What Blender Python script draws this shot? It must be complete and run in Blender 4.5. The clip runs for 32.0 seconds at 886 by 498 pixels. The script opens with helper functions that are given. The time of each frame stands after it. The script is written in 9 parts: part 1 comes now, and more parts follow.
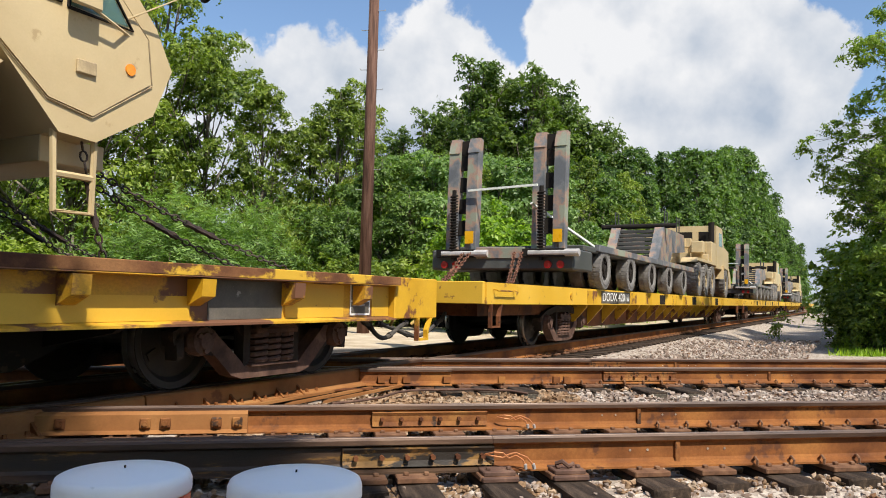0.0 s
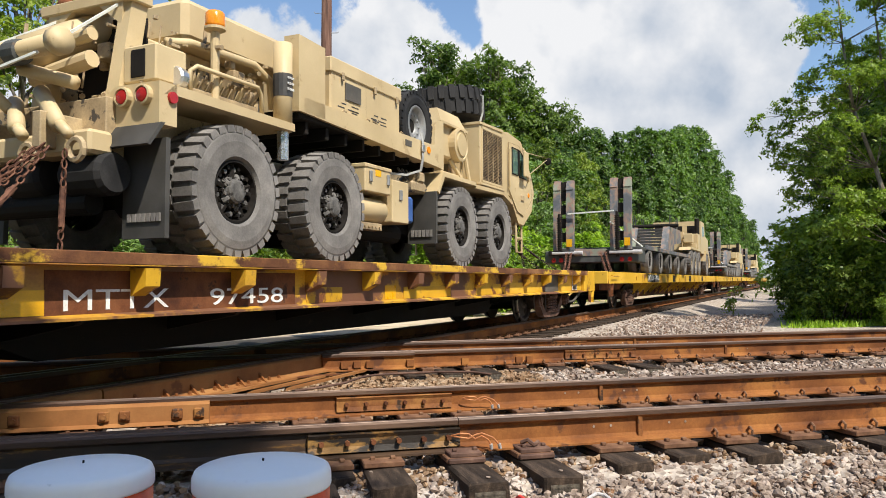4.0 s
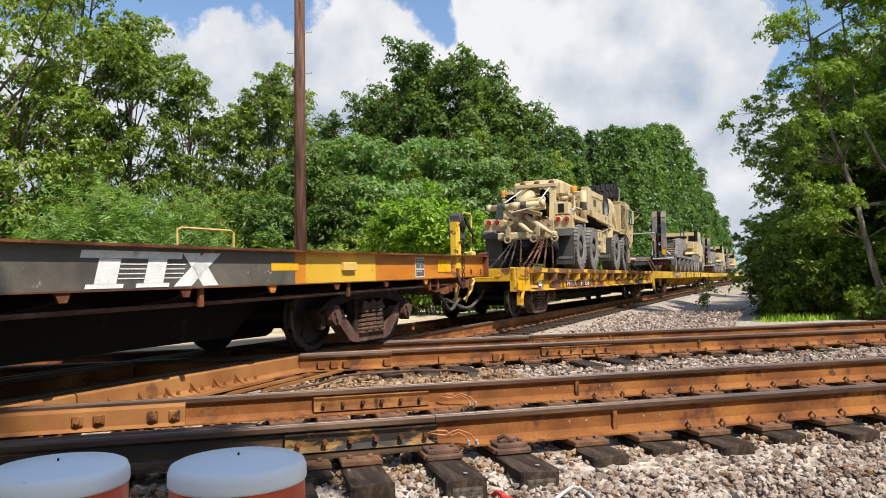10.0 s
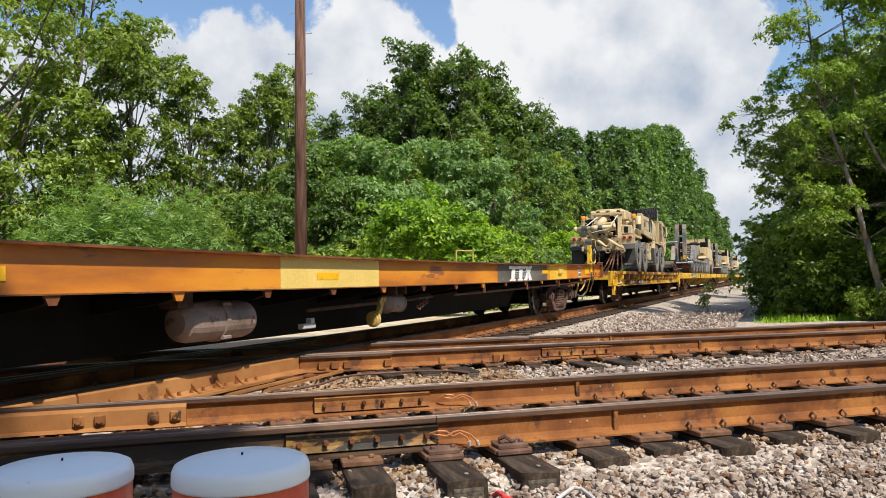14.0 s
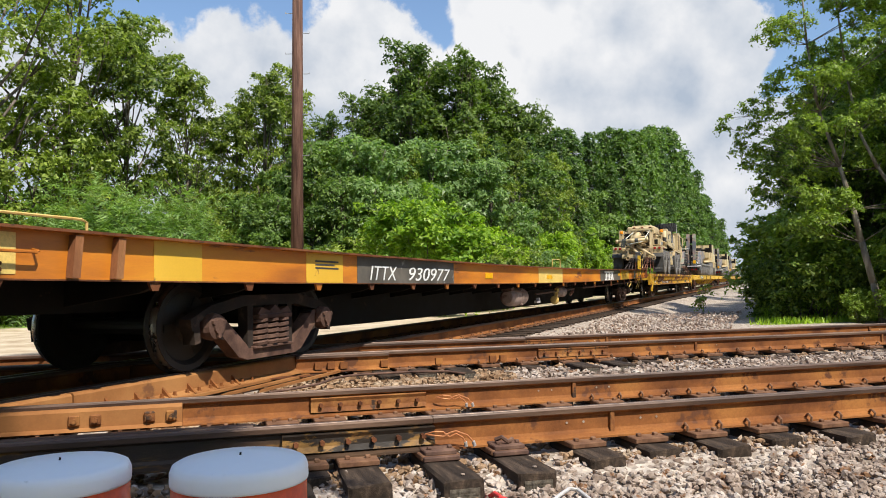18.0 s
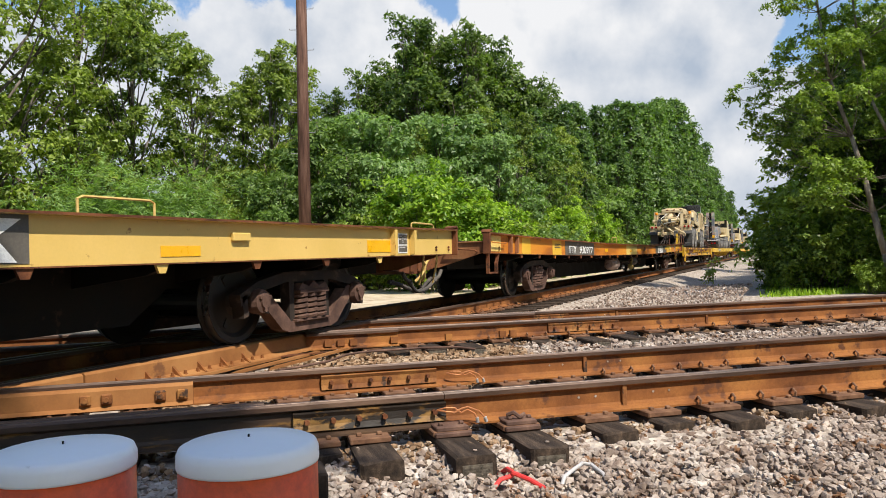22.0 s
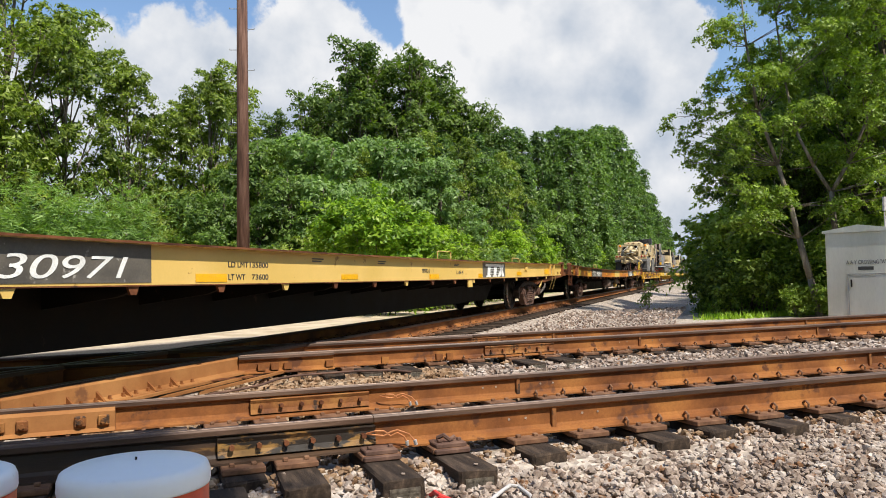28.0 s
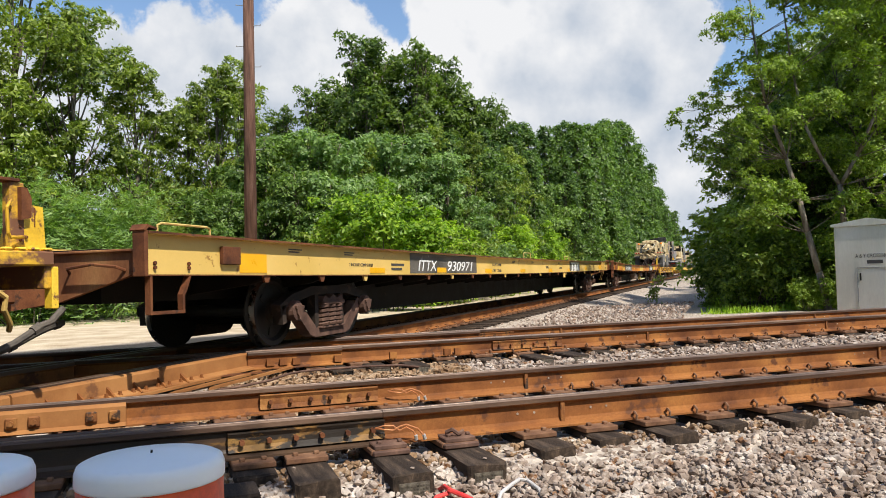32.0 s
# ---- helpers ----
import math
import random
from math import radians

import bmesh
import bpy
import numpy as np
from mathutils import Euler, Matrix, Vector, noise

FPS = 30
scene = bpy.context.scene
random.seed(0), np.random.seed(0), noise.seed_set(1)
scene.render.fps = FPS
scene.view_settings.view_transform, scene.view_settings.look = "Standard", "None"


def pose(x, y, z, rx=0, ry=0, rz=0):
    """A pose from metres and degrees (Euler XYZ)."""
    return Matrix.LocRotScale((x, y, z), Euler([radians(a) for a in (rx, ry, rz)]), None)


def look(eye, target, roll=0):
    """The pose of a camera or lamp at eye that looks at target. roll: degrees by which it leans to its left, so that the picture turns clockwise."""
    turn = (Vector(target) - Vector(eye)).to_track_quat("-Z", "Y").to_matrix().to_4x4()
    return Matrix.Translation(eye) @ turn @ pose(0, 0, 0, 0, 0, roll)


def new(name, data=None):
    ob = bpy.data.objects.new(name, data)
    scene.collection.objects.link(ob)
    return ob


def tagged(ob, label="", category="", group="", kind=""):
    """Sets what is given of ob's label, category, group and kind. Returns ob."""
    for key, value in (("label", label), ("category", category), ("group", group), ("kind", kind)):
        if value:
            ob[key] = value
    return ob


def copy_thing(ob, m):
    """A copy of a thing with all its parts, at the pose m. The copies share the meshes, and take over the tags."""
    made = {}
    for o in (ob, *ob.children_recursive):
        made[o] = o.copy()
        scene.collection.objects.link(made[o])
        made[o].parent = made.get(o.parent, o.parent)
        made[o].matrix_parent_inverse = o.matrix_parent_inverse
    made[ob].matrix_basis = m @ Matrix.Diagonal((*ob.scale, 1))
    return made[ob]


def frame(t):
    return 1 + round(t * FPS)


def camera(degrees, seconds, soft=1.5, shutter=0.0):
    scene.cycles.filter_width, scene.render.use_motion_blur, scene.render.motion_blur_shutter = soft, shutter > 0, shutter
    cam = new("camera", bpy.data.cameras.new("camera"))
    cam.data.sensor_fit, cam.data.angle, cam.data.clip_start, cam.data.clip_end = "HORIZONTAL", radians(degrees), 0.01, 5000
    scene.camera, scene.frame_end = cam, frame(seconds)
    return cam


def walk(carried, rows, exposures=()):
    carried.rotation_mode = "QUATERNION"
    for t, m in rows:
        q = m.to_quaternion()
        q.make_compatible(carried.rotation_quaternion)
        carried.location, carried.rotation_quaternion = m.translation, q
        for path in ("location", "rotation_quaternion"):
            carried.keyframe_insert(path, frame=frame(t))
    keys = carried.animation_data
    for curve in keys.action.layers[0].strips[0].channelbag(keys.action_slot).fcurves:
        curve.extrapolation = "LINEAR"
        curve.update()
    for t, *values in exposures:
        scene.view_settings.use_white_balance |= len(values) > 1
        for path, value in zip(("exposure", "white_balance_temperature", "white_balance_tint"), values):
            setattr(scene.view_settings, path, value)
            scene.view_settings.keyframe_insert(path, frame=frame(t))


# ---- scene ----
cam = camera(60.0, 32.0, soft=0.95)
PATH = [
    (0.0, pose(-1.654, -4.644, 1.040, 93.69, -1.09, -11.03)),
    (0.5, pose(-1.659, -4.653, 1.039, 94.18, -1.24, -12.45)),
    (1.0, pose(-1.669, -4.656, 1.037, 94.69, -1.28, -13.22)),
    (1.5, pose(-1.666, -4.658, 1.032, 94.15, -0.80, -14.07)),
    (2.0, pose(-1.673, -4.651, 1.028, 93.99, -0.19, -14.16)),
    (2.5, pose(-1.661, -4.630, 1.030, 93.02, 0.25, -14.48)),
    (3.0, pose(-1.666, -4.616, 1.024, 92.96, 0.29, -14.12)),
    (3.5, pose(-1.659, -4.616, 1.034, 92.50, 0.44, -13.92)),
    (5.5, pose(-1.658, -4.620, 1.026, 92.50, 0.61, -14.50)),
    (6.0, pose(-1.657, -4.621, 1.022, 92.44, 1.15, -14.63)),
    (6.5, pose(-1.653, -4.632, 1.024, 92.07, 1.48, -14.38)),
    (7.0, pose(-1.651, -4.629, 1.024, 92.44, 1.14, -15.22)),
    (7.5, pose(-1.654, -4.627, 1.023, 92.46, 1.17, -15.07)),
    (8.0, pose(-1.656, -4.630, 1.025, 92.64, 1.08, -14.80)),
    (8.5, pose(-1.657, -4.632, 1.024, 92.39, 1.04, -15.37)),
    (9.0, pose(-1.657, -4.635, 1.021, 92.20, 1.08, -15.64)),
    (9.5, pose(-1.658, -4.635, 1.023, 92.31, 1.28, -15.71)),
    (10.0, pose(-1.655, -4.642, 1.024, 92.43, 1.18, -15.68)),
    (10.5, pose(-1.655, -4.636, 1.021, 92.34, 1.39, -16.01)),
    (11.0, pose(-1.658, -4.638, 1.020, 92.51, 1.25, -16.03)),
    (11.5, pose(-1.657, -4.647, 1.023, 92.59, 1.37, -15.79)),
    (12.0, pose(-1.656, -4.648, 1.023, 92.67, 1.06, -15.90)),
    (12.5, pose(-1.656, -4.636, 1.020, 92.28, 1.09, -16.17)),
    (13.0, pose(-1.660, -4.636, 1.021, 92.26, 0.90, -15.94)),
    (13.5, pose(-1.660, -4.645, 1.025, 92.46, 1.08, -15.76)),
    (14.0, pose(-1.661, -4.643, 1.023, 92.49, 1.15, -15.67)),
    (14.5, pose(-1.662, -4.644, 1.020, 92.60, 1.21, -16.06)),
    (16.5, pose(-1.657, -4.642, 1.021, 92.68, 0.91, -15.88)),
    (17.0, pose(-1.657, -4.643, 1.022, 92.57, 0.84, -15.72)),
    (17.5, pose(-1.662, -4.636, 1.025, 92.45, 1.07, -15.94)),
    (18.0, pose(-1.666, -4.642, 1.023, 92.53, 0.93, -15.95)),
    (18.5, pose(-1.663, -4.643, 1.022, 92.31, 1.10, -16.81)),
    (19.0, pose(-1.658, -4.644, 1.031, 92.83, 1.45, -16.40)),
    (19.5, pose(-1.665, -4.615, 1.027, 92.85, 1.74, -17.06)),
    (20.0, pose(-1.640, -4.612, 1.026, 92.00, 1.22, -16.82)),
    (20.5, pose(-1.646, -4.592, 1.020, 91.32, 1.19, -16.01)),
    (21.0, pose(-1.643, -4.586, 1.018, 90.63, 1.73, -15.93)),
    (21.5, pose(-1.650, -4.585, 1.019, 90.07, 1.76, -15.38)),
    (22.0, pose(-1.658, -4.585, 1.019, 90.76, 1.65, -15.34)),
    (22.5, pose(-1.661, -4.589, 1.016, 90.73, 1.67, -15.00)),
    (23.0, pose(-1.655, -4.606, 1.029, 90.68, 2.23, -14.61)),
    (23.5, pose(-1.636, -4.619, 1.028, 91.28, 1.76, -17.17)),
    (24.0, pose(-1.590, -4.628, 1.021, 92.63, 1.44, -19.64)),
    (24.5, pose(-1.567, -4.619, 1.013, 91.86, 0.74, -20.57)),
    (25.0, pose(-1.561, -4.619, 1.015, 92.05, 1.45, -20.78)),
    (25.5, pose(-1.561, -4.645, 1.013, 92.35, 1.51, -20.85)),
    (27.5, pose(-1.584, -4.610, 1.007, 92.37, 2.04, -20.15)),
    (28.0, pose(-1.586, -4.609, 1.009, 92.38, 1.42, -19.58)),
    (28.5, pose(-1.587, -4.614, 1.016, 92.75, 1.51, -18.88)),
    (29.0, pose(-1.588, -4.628, 1.011, 93.33, 1.91, -19.91)),
    (29.5, pose(-1.583, -4.620, 1.010, 93.08, 1.77, -19.89)),
    (30.0, pose(-1.582, -4.617, 1.008, 91.98, 1.77, -19.35)),
    (30.5, pose(-1.585, -4.623, 1.009, 92.62, 1.51, -20.28)),
    (31.0, pose(-1.595, -4.621, 0.995, 92.62, 0.91, -20.28)),
    (31.5, pose(-1.594, -4.623, 1.010, 92.06, 1.11, -19.47)),
    (32.0, pose(-1.595, -4.615, 1.007, 92.05, 1.66, -19.05)),
]
walk(cam, PATH)

# ---- light: high sun behind the viewer, broken cumulus ----
SUN_AZ, SUN_EL = 159.0, 53.0          # compass degrees from +y towards +x
sun_dir = Vector((math.sin(radians(SUN_AZ)) * math.cos(radians(SUN_EL)), math.cos(radians(SUN_AZ)) * math.cos(radians(SUN_EL)), math.sin(radians(SUN_EL))))
sun = new("sun", bpy.data.lights.new("sun", "SUN"))
sun.data.energy, sun.data.angle, sun.data.color = 5.0, radians(0.55), (1.0, 0.935, 0.82)
sun.matrix_world = look(sun_dir * 50, (0, 0, 0))
scene.view_settings.exposure = 0.43


def node(nt, kind, **kw):
    n = nt.nodes.new(kind)
    for k, v in kw.items():
        if k in n.inputs:
            n.inputs[k].default_value = v
    return n


def cloud_world():
    w = bpy.data.worlds.new("sky")
    scene.world = w
    w.use_nodes = True
    nt = w.node_tree
    nt.nodes.clear()
    L = nt.links.new
    out = nt.nodes.new("ShaderNodeOutputWorld")
    bg = nt.nodes.new("ShaderNodeBackground")
    bg.inputs["Strength"].default_value = 0.092
    sky = nt.nodes.new("ShaderNodeTexSky")
    sky.sky_type, sky.sun_disc = "NISHITA", False
    sky.sun_elevation, sky.sun_rotation = radians(SUN_EL), radians(SUN_AZ)
    sky.air_density, sky.dust_density = 1.2, 1.0
    tc = nt.nodes.new("ShaderNodeTexCoord")
    # cumulus: billows plus a few broad banks given by their bearing and height
    warp = node(nt, "ShaderNodeTexNoise", Scale=5.3, Detail=10.0, Roughness=0.6)
    shift = nt.nodes.new("ShaderNodeMapping")
    shift.inputs["Location"].default_value = (1.37, 2.61, 0.83)
    shift.inputs["Rotation"].default_value = (0.5, 0.3, 0.7)
    L(tc.outputs["Generated"], shift.inputs["Vector"])
    L(shift.outputs["Vector"], warp.inputs["Vector"])
    total = None
    for az, el, size, gain in CLOUDS:
        c = Vector((math.sin(radians(az)) * math.cos(radians(el)), math.cos(radians(az)) * math.cos(radians(el)), math.sin(radians(el))))
        d = nt.nodes.new("ShaderNodeVectorMath")
        d.operation = "DISTANCE"
        d.inputs[1].default_value = c
        L(tc.outputs["Generated"], d.inputs[0])
        m = nt.nodes.new("ShaderNodeMapRange")
        m.interpolation_type = "SMOOTHSTEP"
        for k, v in (("From Min", 0.0), ("From Max", size), ("To Min", gain), ("To Max", 0.0)):
            m.inputs[k].default_value = v
        L(d.outputs["Value"], m.inputs["Value"])
        if total is None:
            total = m.outputs["Result"]
        else:
            a = nt.nodes.new("ShaderNodeMath")
            a.operation = "MAXIMUM"
            L(total, a.inputs[0])
            L(m.outputs["Result"], a.inputs[1])
            total = a.outputs[0]
    add = nt.nodes.new("ShaderNodeMath")
    add.operation = "ADD"
    L(total, add.inputs[0])
    L(warp.outputs["Fac"], add.inputs[1])
    edge = nt.nodes.new("ShaderNodeMapRange")
    edge.interpolation_type = "SMOOTHSTEP"
    for k, v in (("From Min", 0.90), ("From Max", 0.97)):
        edge.inputs[k].default_value = v
    L(add.outputs[0], edge.inputs["Value"])
    # white tops and grey bases: the billows are embossed from above, and lower parts of the banks are greyer
    lift = nt.nodes.new("ShaderNodeMapping")
    lift.inputs["Location"].default_value = (0.012, 0.0, 0.05)
    L(tc.outputs["Generated"], lift.inputs["Vector"])
    shade = []
    for vec in (tc.outputs["Generated"], lift.outputs["Vector"]):
        n = node(nt, "ShaderNodeTexNoise", Scale=6.5, Detail=7.0, Roughness=0.52)
        L(vec, n.inputs["Vector"])
        shade.append(n.outputs["Fac"])
    emb = nt.nodes.new("ShaderNodeMath")
    emb.operation = "SUBTRACT"
    L(shade[0], emb.inputs[0])
    L(shade[1], emb.inputs[1])
    sep = nt.nodes.new("ShaderNodeSeparateXYZ")
    L(tc.outputs["Generated"], sep.inputs[0])
    high = nt.nodes.new("ShaderNodeMapRange")
    for k, v in (("From Min", 0.19), ("From Max", 0.33), ("To Min", 0.22), ("To Max", 0.58)):
        high.inputs[k].default_value = v
    L(sep.outputs["Z"], high.inputs["Value"])
    both = nt.nodes.new("ShaderNodeMath")
    both.operation = "MULTIPLY_ADD"
    both.inputs[1].default_value = 1.8
    L(emb.outputs[0], both.inputs[0])
    L(high.outputs["Result"], both.inputs[2])
    ramp = nt.nodes.new("ShaderNodeValToRGB")
    ramp.color_ramp.elements[0].position, ramp.color_ramp.elements[0].color = 0.06, (3.7, 4.3, 5.2, 1)
    ramp.color_ramp.elements[1].position, ramp.color_ramp.elements[1].color = 0.62, (7.2, 7.25, 7.4, 1)
    L(both.outputs[0], ramp.inputs["Fac"])
    mix = nt.nodes.new("ShaderNodeMix")
    mix.data_type = "RGBA"
    L(edge.outputs["Result"], mix.inputs[0])
    clear = nt.nodes.new("ShaderNodeVectorMath")
    clear.operation = "MULTIPLY"
    clear.inputs[1].default_value = (1.05, 1.15, 1.3)
    L(sky.outputs["Color"], clear.inputs[0])
    L(clear.outputs["Vector"], mix.inputs[6])
    L(ramp.outputs["Color"], mix.inputs[7])
    L(mix.outputs[2], bg.inputs["Color"])
    L(bg.outputs["Background"], out.inputs["Surface"])


# bearing, height, size, gain of each cloud bank; the unseen overhead one is added fill light
CLOUDS = [(-26, 12, 0.26, 0.8), (-14, 11, 0.25, 0.8), (-5, 11.5, 0.27, 0.8), (3, 12.5, 0.27, 0.8), (9.8, 14, 0.26, 0.85), (14.5, 10, 0.24, 0.85), (21, 12.5, 0.24, 0.85), (24, 18.5, 0.25, 0.85), (30, 19.5, 0.22, 0.85), (35, 15, 0.20, 0.85), (29, 11, 0.28, 0.85), (37, 8, 0.24, 0.8), (46, 10, 0.24, 0.7), (54, 14, 0.25, 0.7), (28, 28, 0.2, 0.6), (0, 90, 1.35, 0.44), (120, 25, 0.3, 0.5), (-110, 20, 0.3, 0.5)]
cloud_world()

# ---- materials ----
def mat(name, cols, scale=3.0, rough=0.7, metal=0.0, bump=0.15, bscale=60.0, wear=None, island=0.0, spread=(0.35, 0.65), rrange=0.15, stretch=(1, 1, 1), grain=0.16):
    """A surface whose colour wanders between cols, with fine grain, relief, an optional worn layer (colour, amount, scale) and a spread from piece to piece."""
    m = bpy.data.materials.new(name)
    m.use_nodes = True
    nt = m.node_tree
    L = nt.links.new
    b = nt.nodes["Principled BSDF"]
    tc = nt.nodes.new("ShaderNodeTexCoord")
    mp = nt.nodes.new("ShaderNodeMapping")
    mp.inputs["Scale"].default_value = stretch
    L(tc.outputs["Object"], mp.inputs["Vector"])
    vec = mp.outputs["Vector"]
    n1 = node(nt, "ShaderNodeTexNoise", Scale=scale, Detail=6.0, Roughness=0.6)
    L(vec, n1.inputs["Vector"])
    ramp = nt.nodes.new("ShaderNodeValToRGB")
    els = ramp.color_ramp.elements
    lo, hi = spread
    els[0].position, els[0].color = lo, (*cols[0], 1)
    els[1].position, els[1].color = hi, (*cols[-1], 1)
    for i, c in enumerate(cols[1:-1], 1):
        e = els.new(lo + (hi - lo) * i / (len(cols) - 1))
        e.color = (*c, 1)
    L(n1.outputs["Fac"], ramp.inputs["Fac"])
    col = ramp.outputs["Color"]
    n2 = node(nt, "ShaderNodeTexNoise", Scale=bscale, Detail=5.0, Roughness=0.7)
    L(vec, n2.inputs["Vector"])
    g = nt.nodes.new("ShaderNodeMapRange")
    for k, v in (("From Min", 0.3), ("From Max", 0.7), ("To Min", 1 - grain), ("To Max", 1 + grain)):
        g.inputs[k].default_value = v
    L(n2.outputs["Fac"], g.inputs["Value"])
    factor = g.outputs["Result"]
    if island:
        geo = nt.nodes.new("ShaderNodeNewGeometry")
        info = nt.nodes.new("ShaderNodeObjectInfo")
        a = nt.nodes.new("ShaderNodeMath")
        a.operation = "ADD"
        L(geo.outputs["Random Per Island"], a.inputs[0])
        L(info.outputs["Random"], a.inputs[1])
        r = nt.nodes.new("ShaderNodeMapRange")
        for k, v in (("From Min", 0.0), ("From Max", 2.0), ("To Min", 1 - island), ("To Max", 1 + island)):
            r.inputs[k].default_value = v
        L(a.outputs[0], r.inputs["Value"])
        mu = nt.nodes.new("ShaderNodeMath")
        mu.operation = "MULTIPLY"
        L(factor, mu.inputs[0])
        L(r.outputs["Result"], mu.inputs[1])
        factor = mu.outputs[0]
    sc = nt.nodes.new("ShaderNodeVectorMath")
    sc.operation = "SCALE"
    L(col, sc.inputs[0])
    L(factor, sc.inputs["Scale"])
    col = sc.outputs["Vector"]
    if wear:
        wc, amount, wscale = wear
        n3 = node(nt, "ShaderNodeTexNoise", Scale=wscale, Detail=8.0, Roughness=0.65)
        L(vec, n3.inputs["Vector"])
        wr = nt.nodes.new("ShaderNodeMapRange")
        wr.interpolation_type = "SMOOTHSTEP"
        for k, v in (("From Min", 0.66 - amount * 0.3), ("From Max", 0.72 - amount * 0.3)):
            wr.inputs[k].default_value = v
        L(n3.outputs["Fac"], wr.inputs["Value"])
        mx = nt.nodes.new("ShaderNodeMix")
        mx.data_type = "RGBA"
        L(wr.outputs["Result"], mx.inputs[0])
        L(col, mx.inputs[6])
        mx.inputs[7].default_value = (*wc, 1)
        col = mx.outputs[2]
    L(col, b.inputs["Base Color"])
    rr = nt.nodes.new("ShaderNodeMapRange")
    for k, v in (("From Min", 0.3), ("From Max", 0.7), ("To Min", max(0.05, rough - rrange)), ("To Max", min(1, rough + rrange))):
        rr.inputs[k].default_value = v
    L(n1.outputs["Fac"], rr.inputs["Value"])
    L(rr.outputs["Result"], b.inputs["Roughness"])
    b.inputs["Metallic"].default_value = metal
    if rough >= 0.75:
        b.inputs["Specular IOR Level"].default_value = 0.22
    if bump:
        bp = node(nt, "ShaderNodeBump", Strength=bump, Distance=0.01)
        L(n2.outputs["Fac"], bp.inputs["Height"])
        L(bp.outputs["Normal"], b.inputs["Normal"])
    return m


def leaf_mat(name, dark, light, shine=0.45):
    m = bpy.data.materials.new(name)
    m.use_nodes = True
    nt = m.node_tree
    L = nt.links.new
    b = nt.nodes["Principled BSDF"]
    geo = nt.nodes.new("ShaderNodeNewGeometry")
    info = nt.nodes.new("ShaderNodeObjectInfo")
    tc = nt.nodes.new("ShaderNodeTexCoord")
    n1 = node(nt, "ShaderNodeTexNoise", Scale=0.45, Detail=3.0)
    L(tc.outputs["Object"], n1.inputs["Vector"])
    a = nt.nodes.new("ShaderNodeMath")
    a.operation = "MULTIPLY_ADD"
    a.inputs[1].default_value = 0.75
    L(geo.outputs["Random Per Island"], a.inputs[0])
    a2 = nt.nodes.new("ShaderNodeMath")
    a2.operation = "MULTIPLY_ADD"
    a2.inputs[1].default_value = 0.9
    a2.inputs[2].default_value = -0.43
    L(n1.outputs["Fac"], a2.inputs[0])
    L(a2.outputs[0], a.inputs[2])
    a3 = nt.nodes.new("ShaderNodeMath")
    a3.operation = "MULTIPLY_ADD"
    a3.inputs[1].default_value = 0.3
    L(info.outputs["Random"], a3.inputs[0])
    L(a.outputs[0], a3.inputs[2])
    ramp = nt.nodes.new("ShaderNodeValToRGB")
    e = ramp.color_ramp.elements
    e[0].position, e[0].color = 0.15, (*dark, 1)
    e[1].position, e[1].color = 0.95, (*light, 1)
    L(a3.outputs[0], ramp.inputs["Fac"])
    L(ramp.outputs["Color"], b.inputs["Base Color"])
    b.inputs["Roughness"].default_value = shine
    b.inputs["Specular IOR Level"].default_value = 0.35
    tr = nt.nodes.new("ShaderNodeBsdfTranslucent")
    hs = nt.nodes.new("ShaderNodeMix")
    hs.data_type, hs.blend_type = "RGBA", "MULTIPLY"
    hs.inputs[0].default_value = 1.0
    L(ramp.outputs["Color"], hs.inputs[6])
    hs.inputs[7].default_value = (1.7, 1.95, 0.6, 1)
    L(hs.outputs[2], tr.inputs["Color"])
    mix = nt.nodes.new("ShaderNodeMixShader")
    mix.inputs[0].default_value = 0.36
    L(b.outputs[0], mix.inputs[1])
    L(tr.outputs[0], mix.inputs[2])
    L(mix.outputs[0], nt.nodes["Material Output"].inputs["Surface"])
    return m


def glass_mat(name, tint):
    m = bpy.data.materials.new(name)
    m.use_nodes = True
    b = m.node_tree.nodes["Principled BSDF"]
    b.inputs["Base Color"].default_value = (*tint, 1)
    b.inputs["Roughness"].default_value = 0.03
    b.inputs["Transmission Weight"].default_value = 0.85
    b.inputs["IOR"].default_value = 1.45
    return m


RUST = (0.16, 0.055, 0.022)
M = {}
M["yellow"] = mat("railcar_yellow_paint", [(0.50, 0.27, 0.012), (0.66, 0.38, 0.02)], 1.3, 0.55, 0, 0.1, 45, (RUST, 0.42, 2.2), grain=0.05)
M["yellow_clean"] = mat("fresh_yellow_paint", [(0.60, 0.40, 0.10), (0.68, 0.46, 0.135)], 0.9, 0.5, 0, 0.06, 50, ((0.30, 0.15, 0.03), 0.14, 5.0), grain=0.03)
M["yellow_faded"] = mat("faded_orange_yellow_paint", [(0.27, 0.080, 0.014), (0.52, 0.170, 0.012), (0.63, 0.255, 0.016)], 0.8, 0.55, 0, 0.08, 50, ((0.21, 0.075, 0.03), 0.22, 1.7), grain=0.05, stretch=(0.45, 1, 2.2))
M["yellow_pale"] = mat("pale_yellow_patch_paint", [(0.64, 0.45, 0.11), (0.70, 0.50, 0.15)], 2.0, 0.5, 0, 0.04, 50)
M["reflector"] = mat("yellow_reflector_sheet", [(0.72, 0.36, 0.005), (0.78, 0.42, 0.01)], 6.0, 0.35, 0, 0.03, 200)
M["patch_grey"] = mat("grey_patch_paint", [(0.062, 0.055, 0.046), (0.135, 0.118, 0.096)], 2.5, 0.6, 0, 0.05, 60, ((0.3, 0.28, 0.25), 0.1, 7.0))
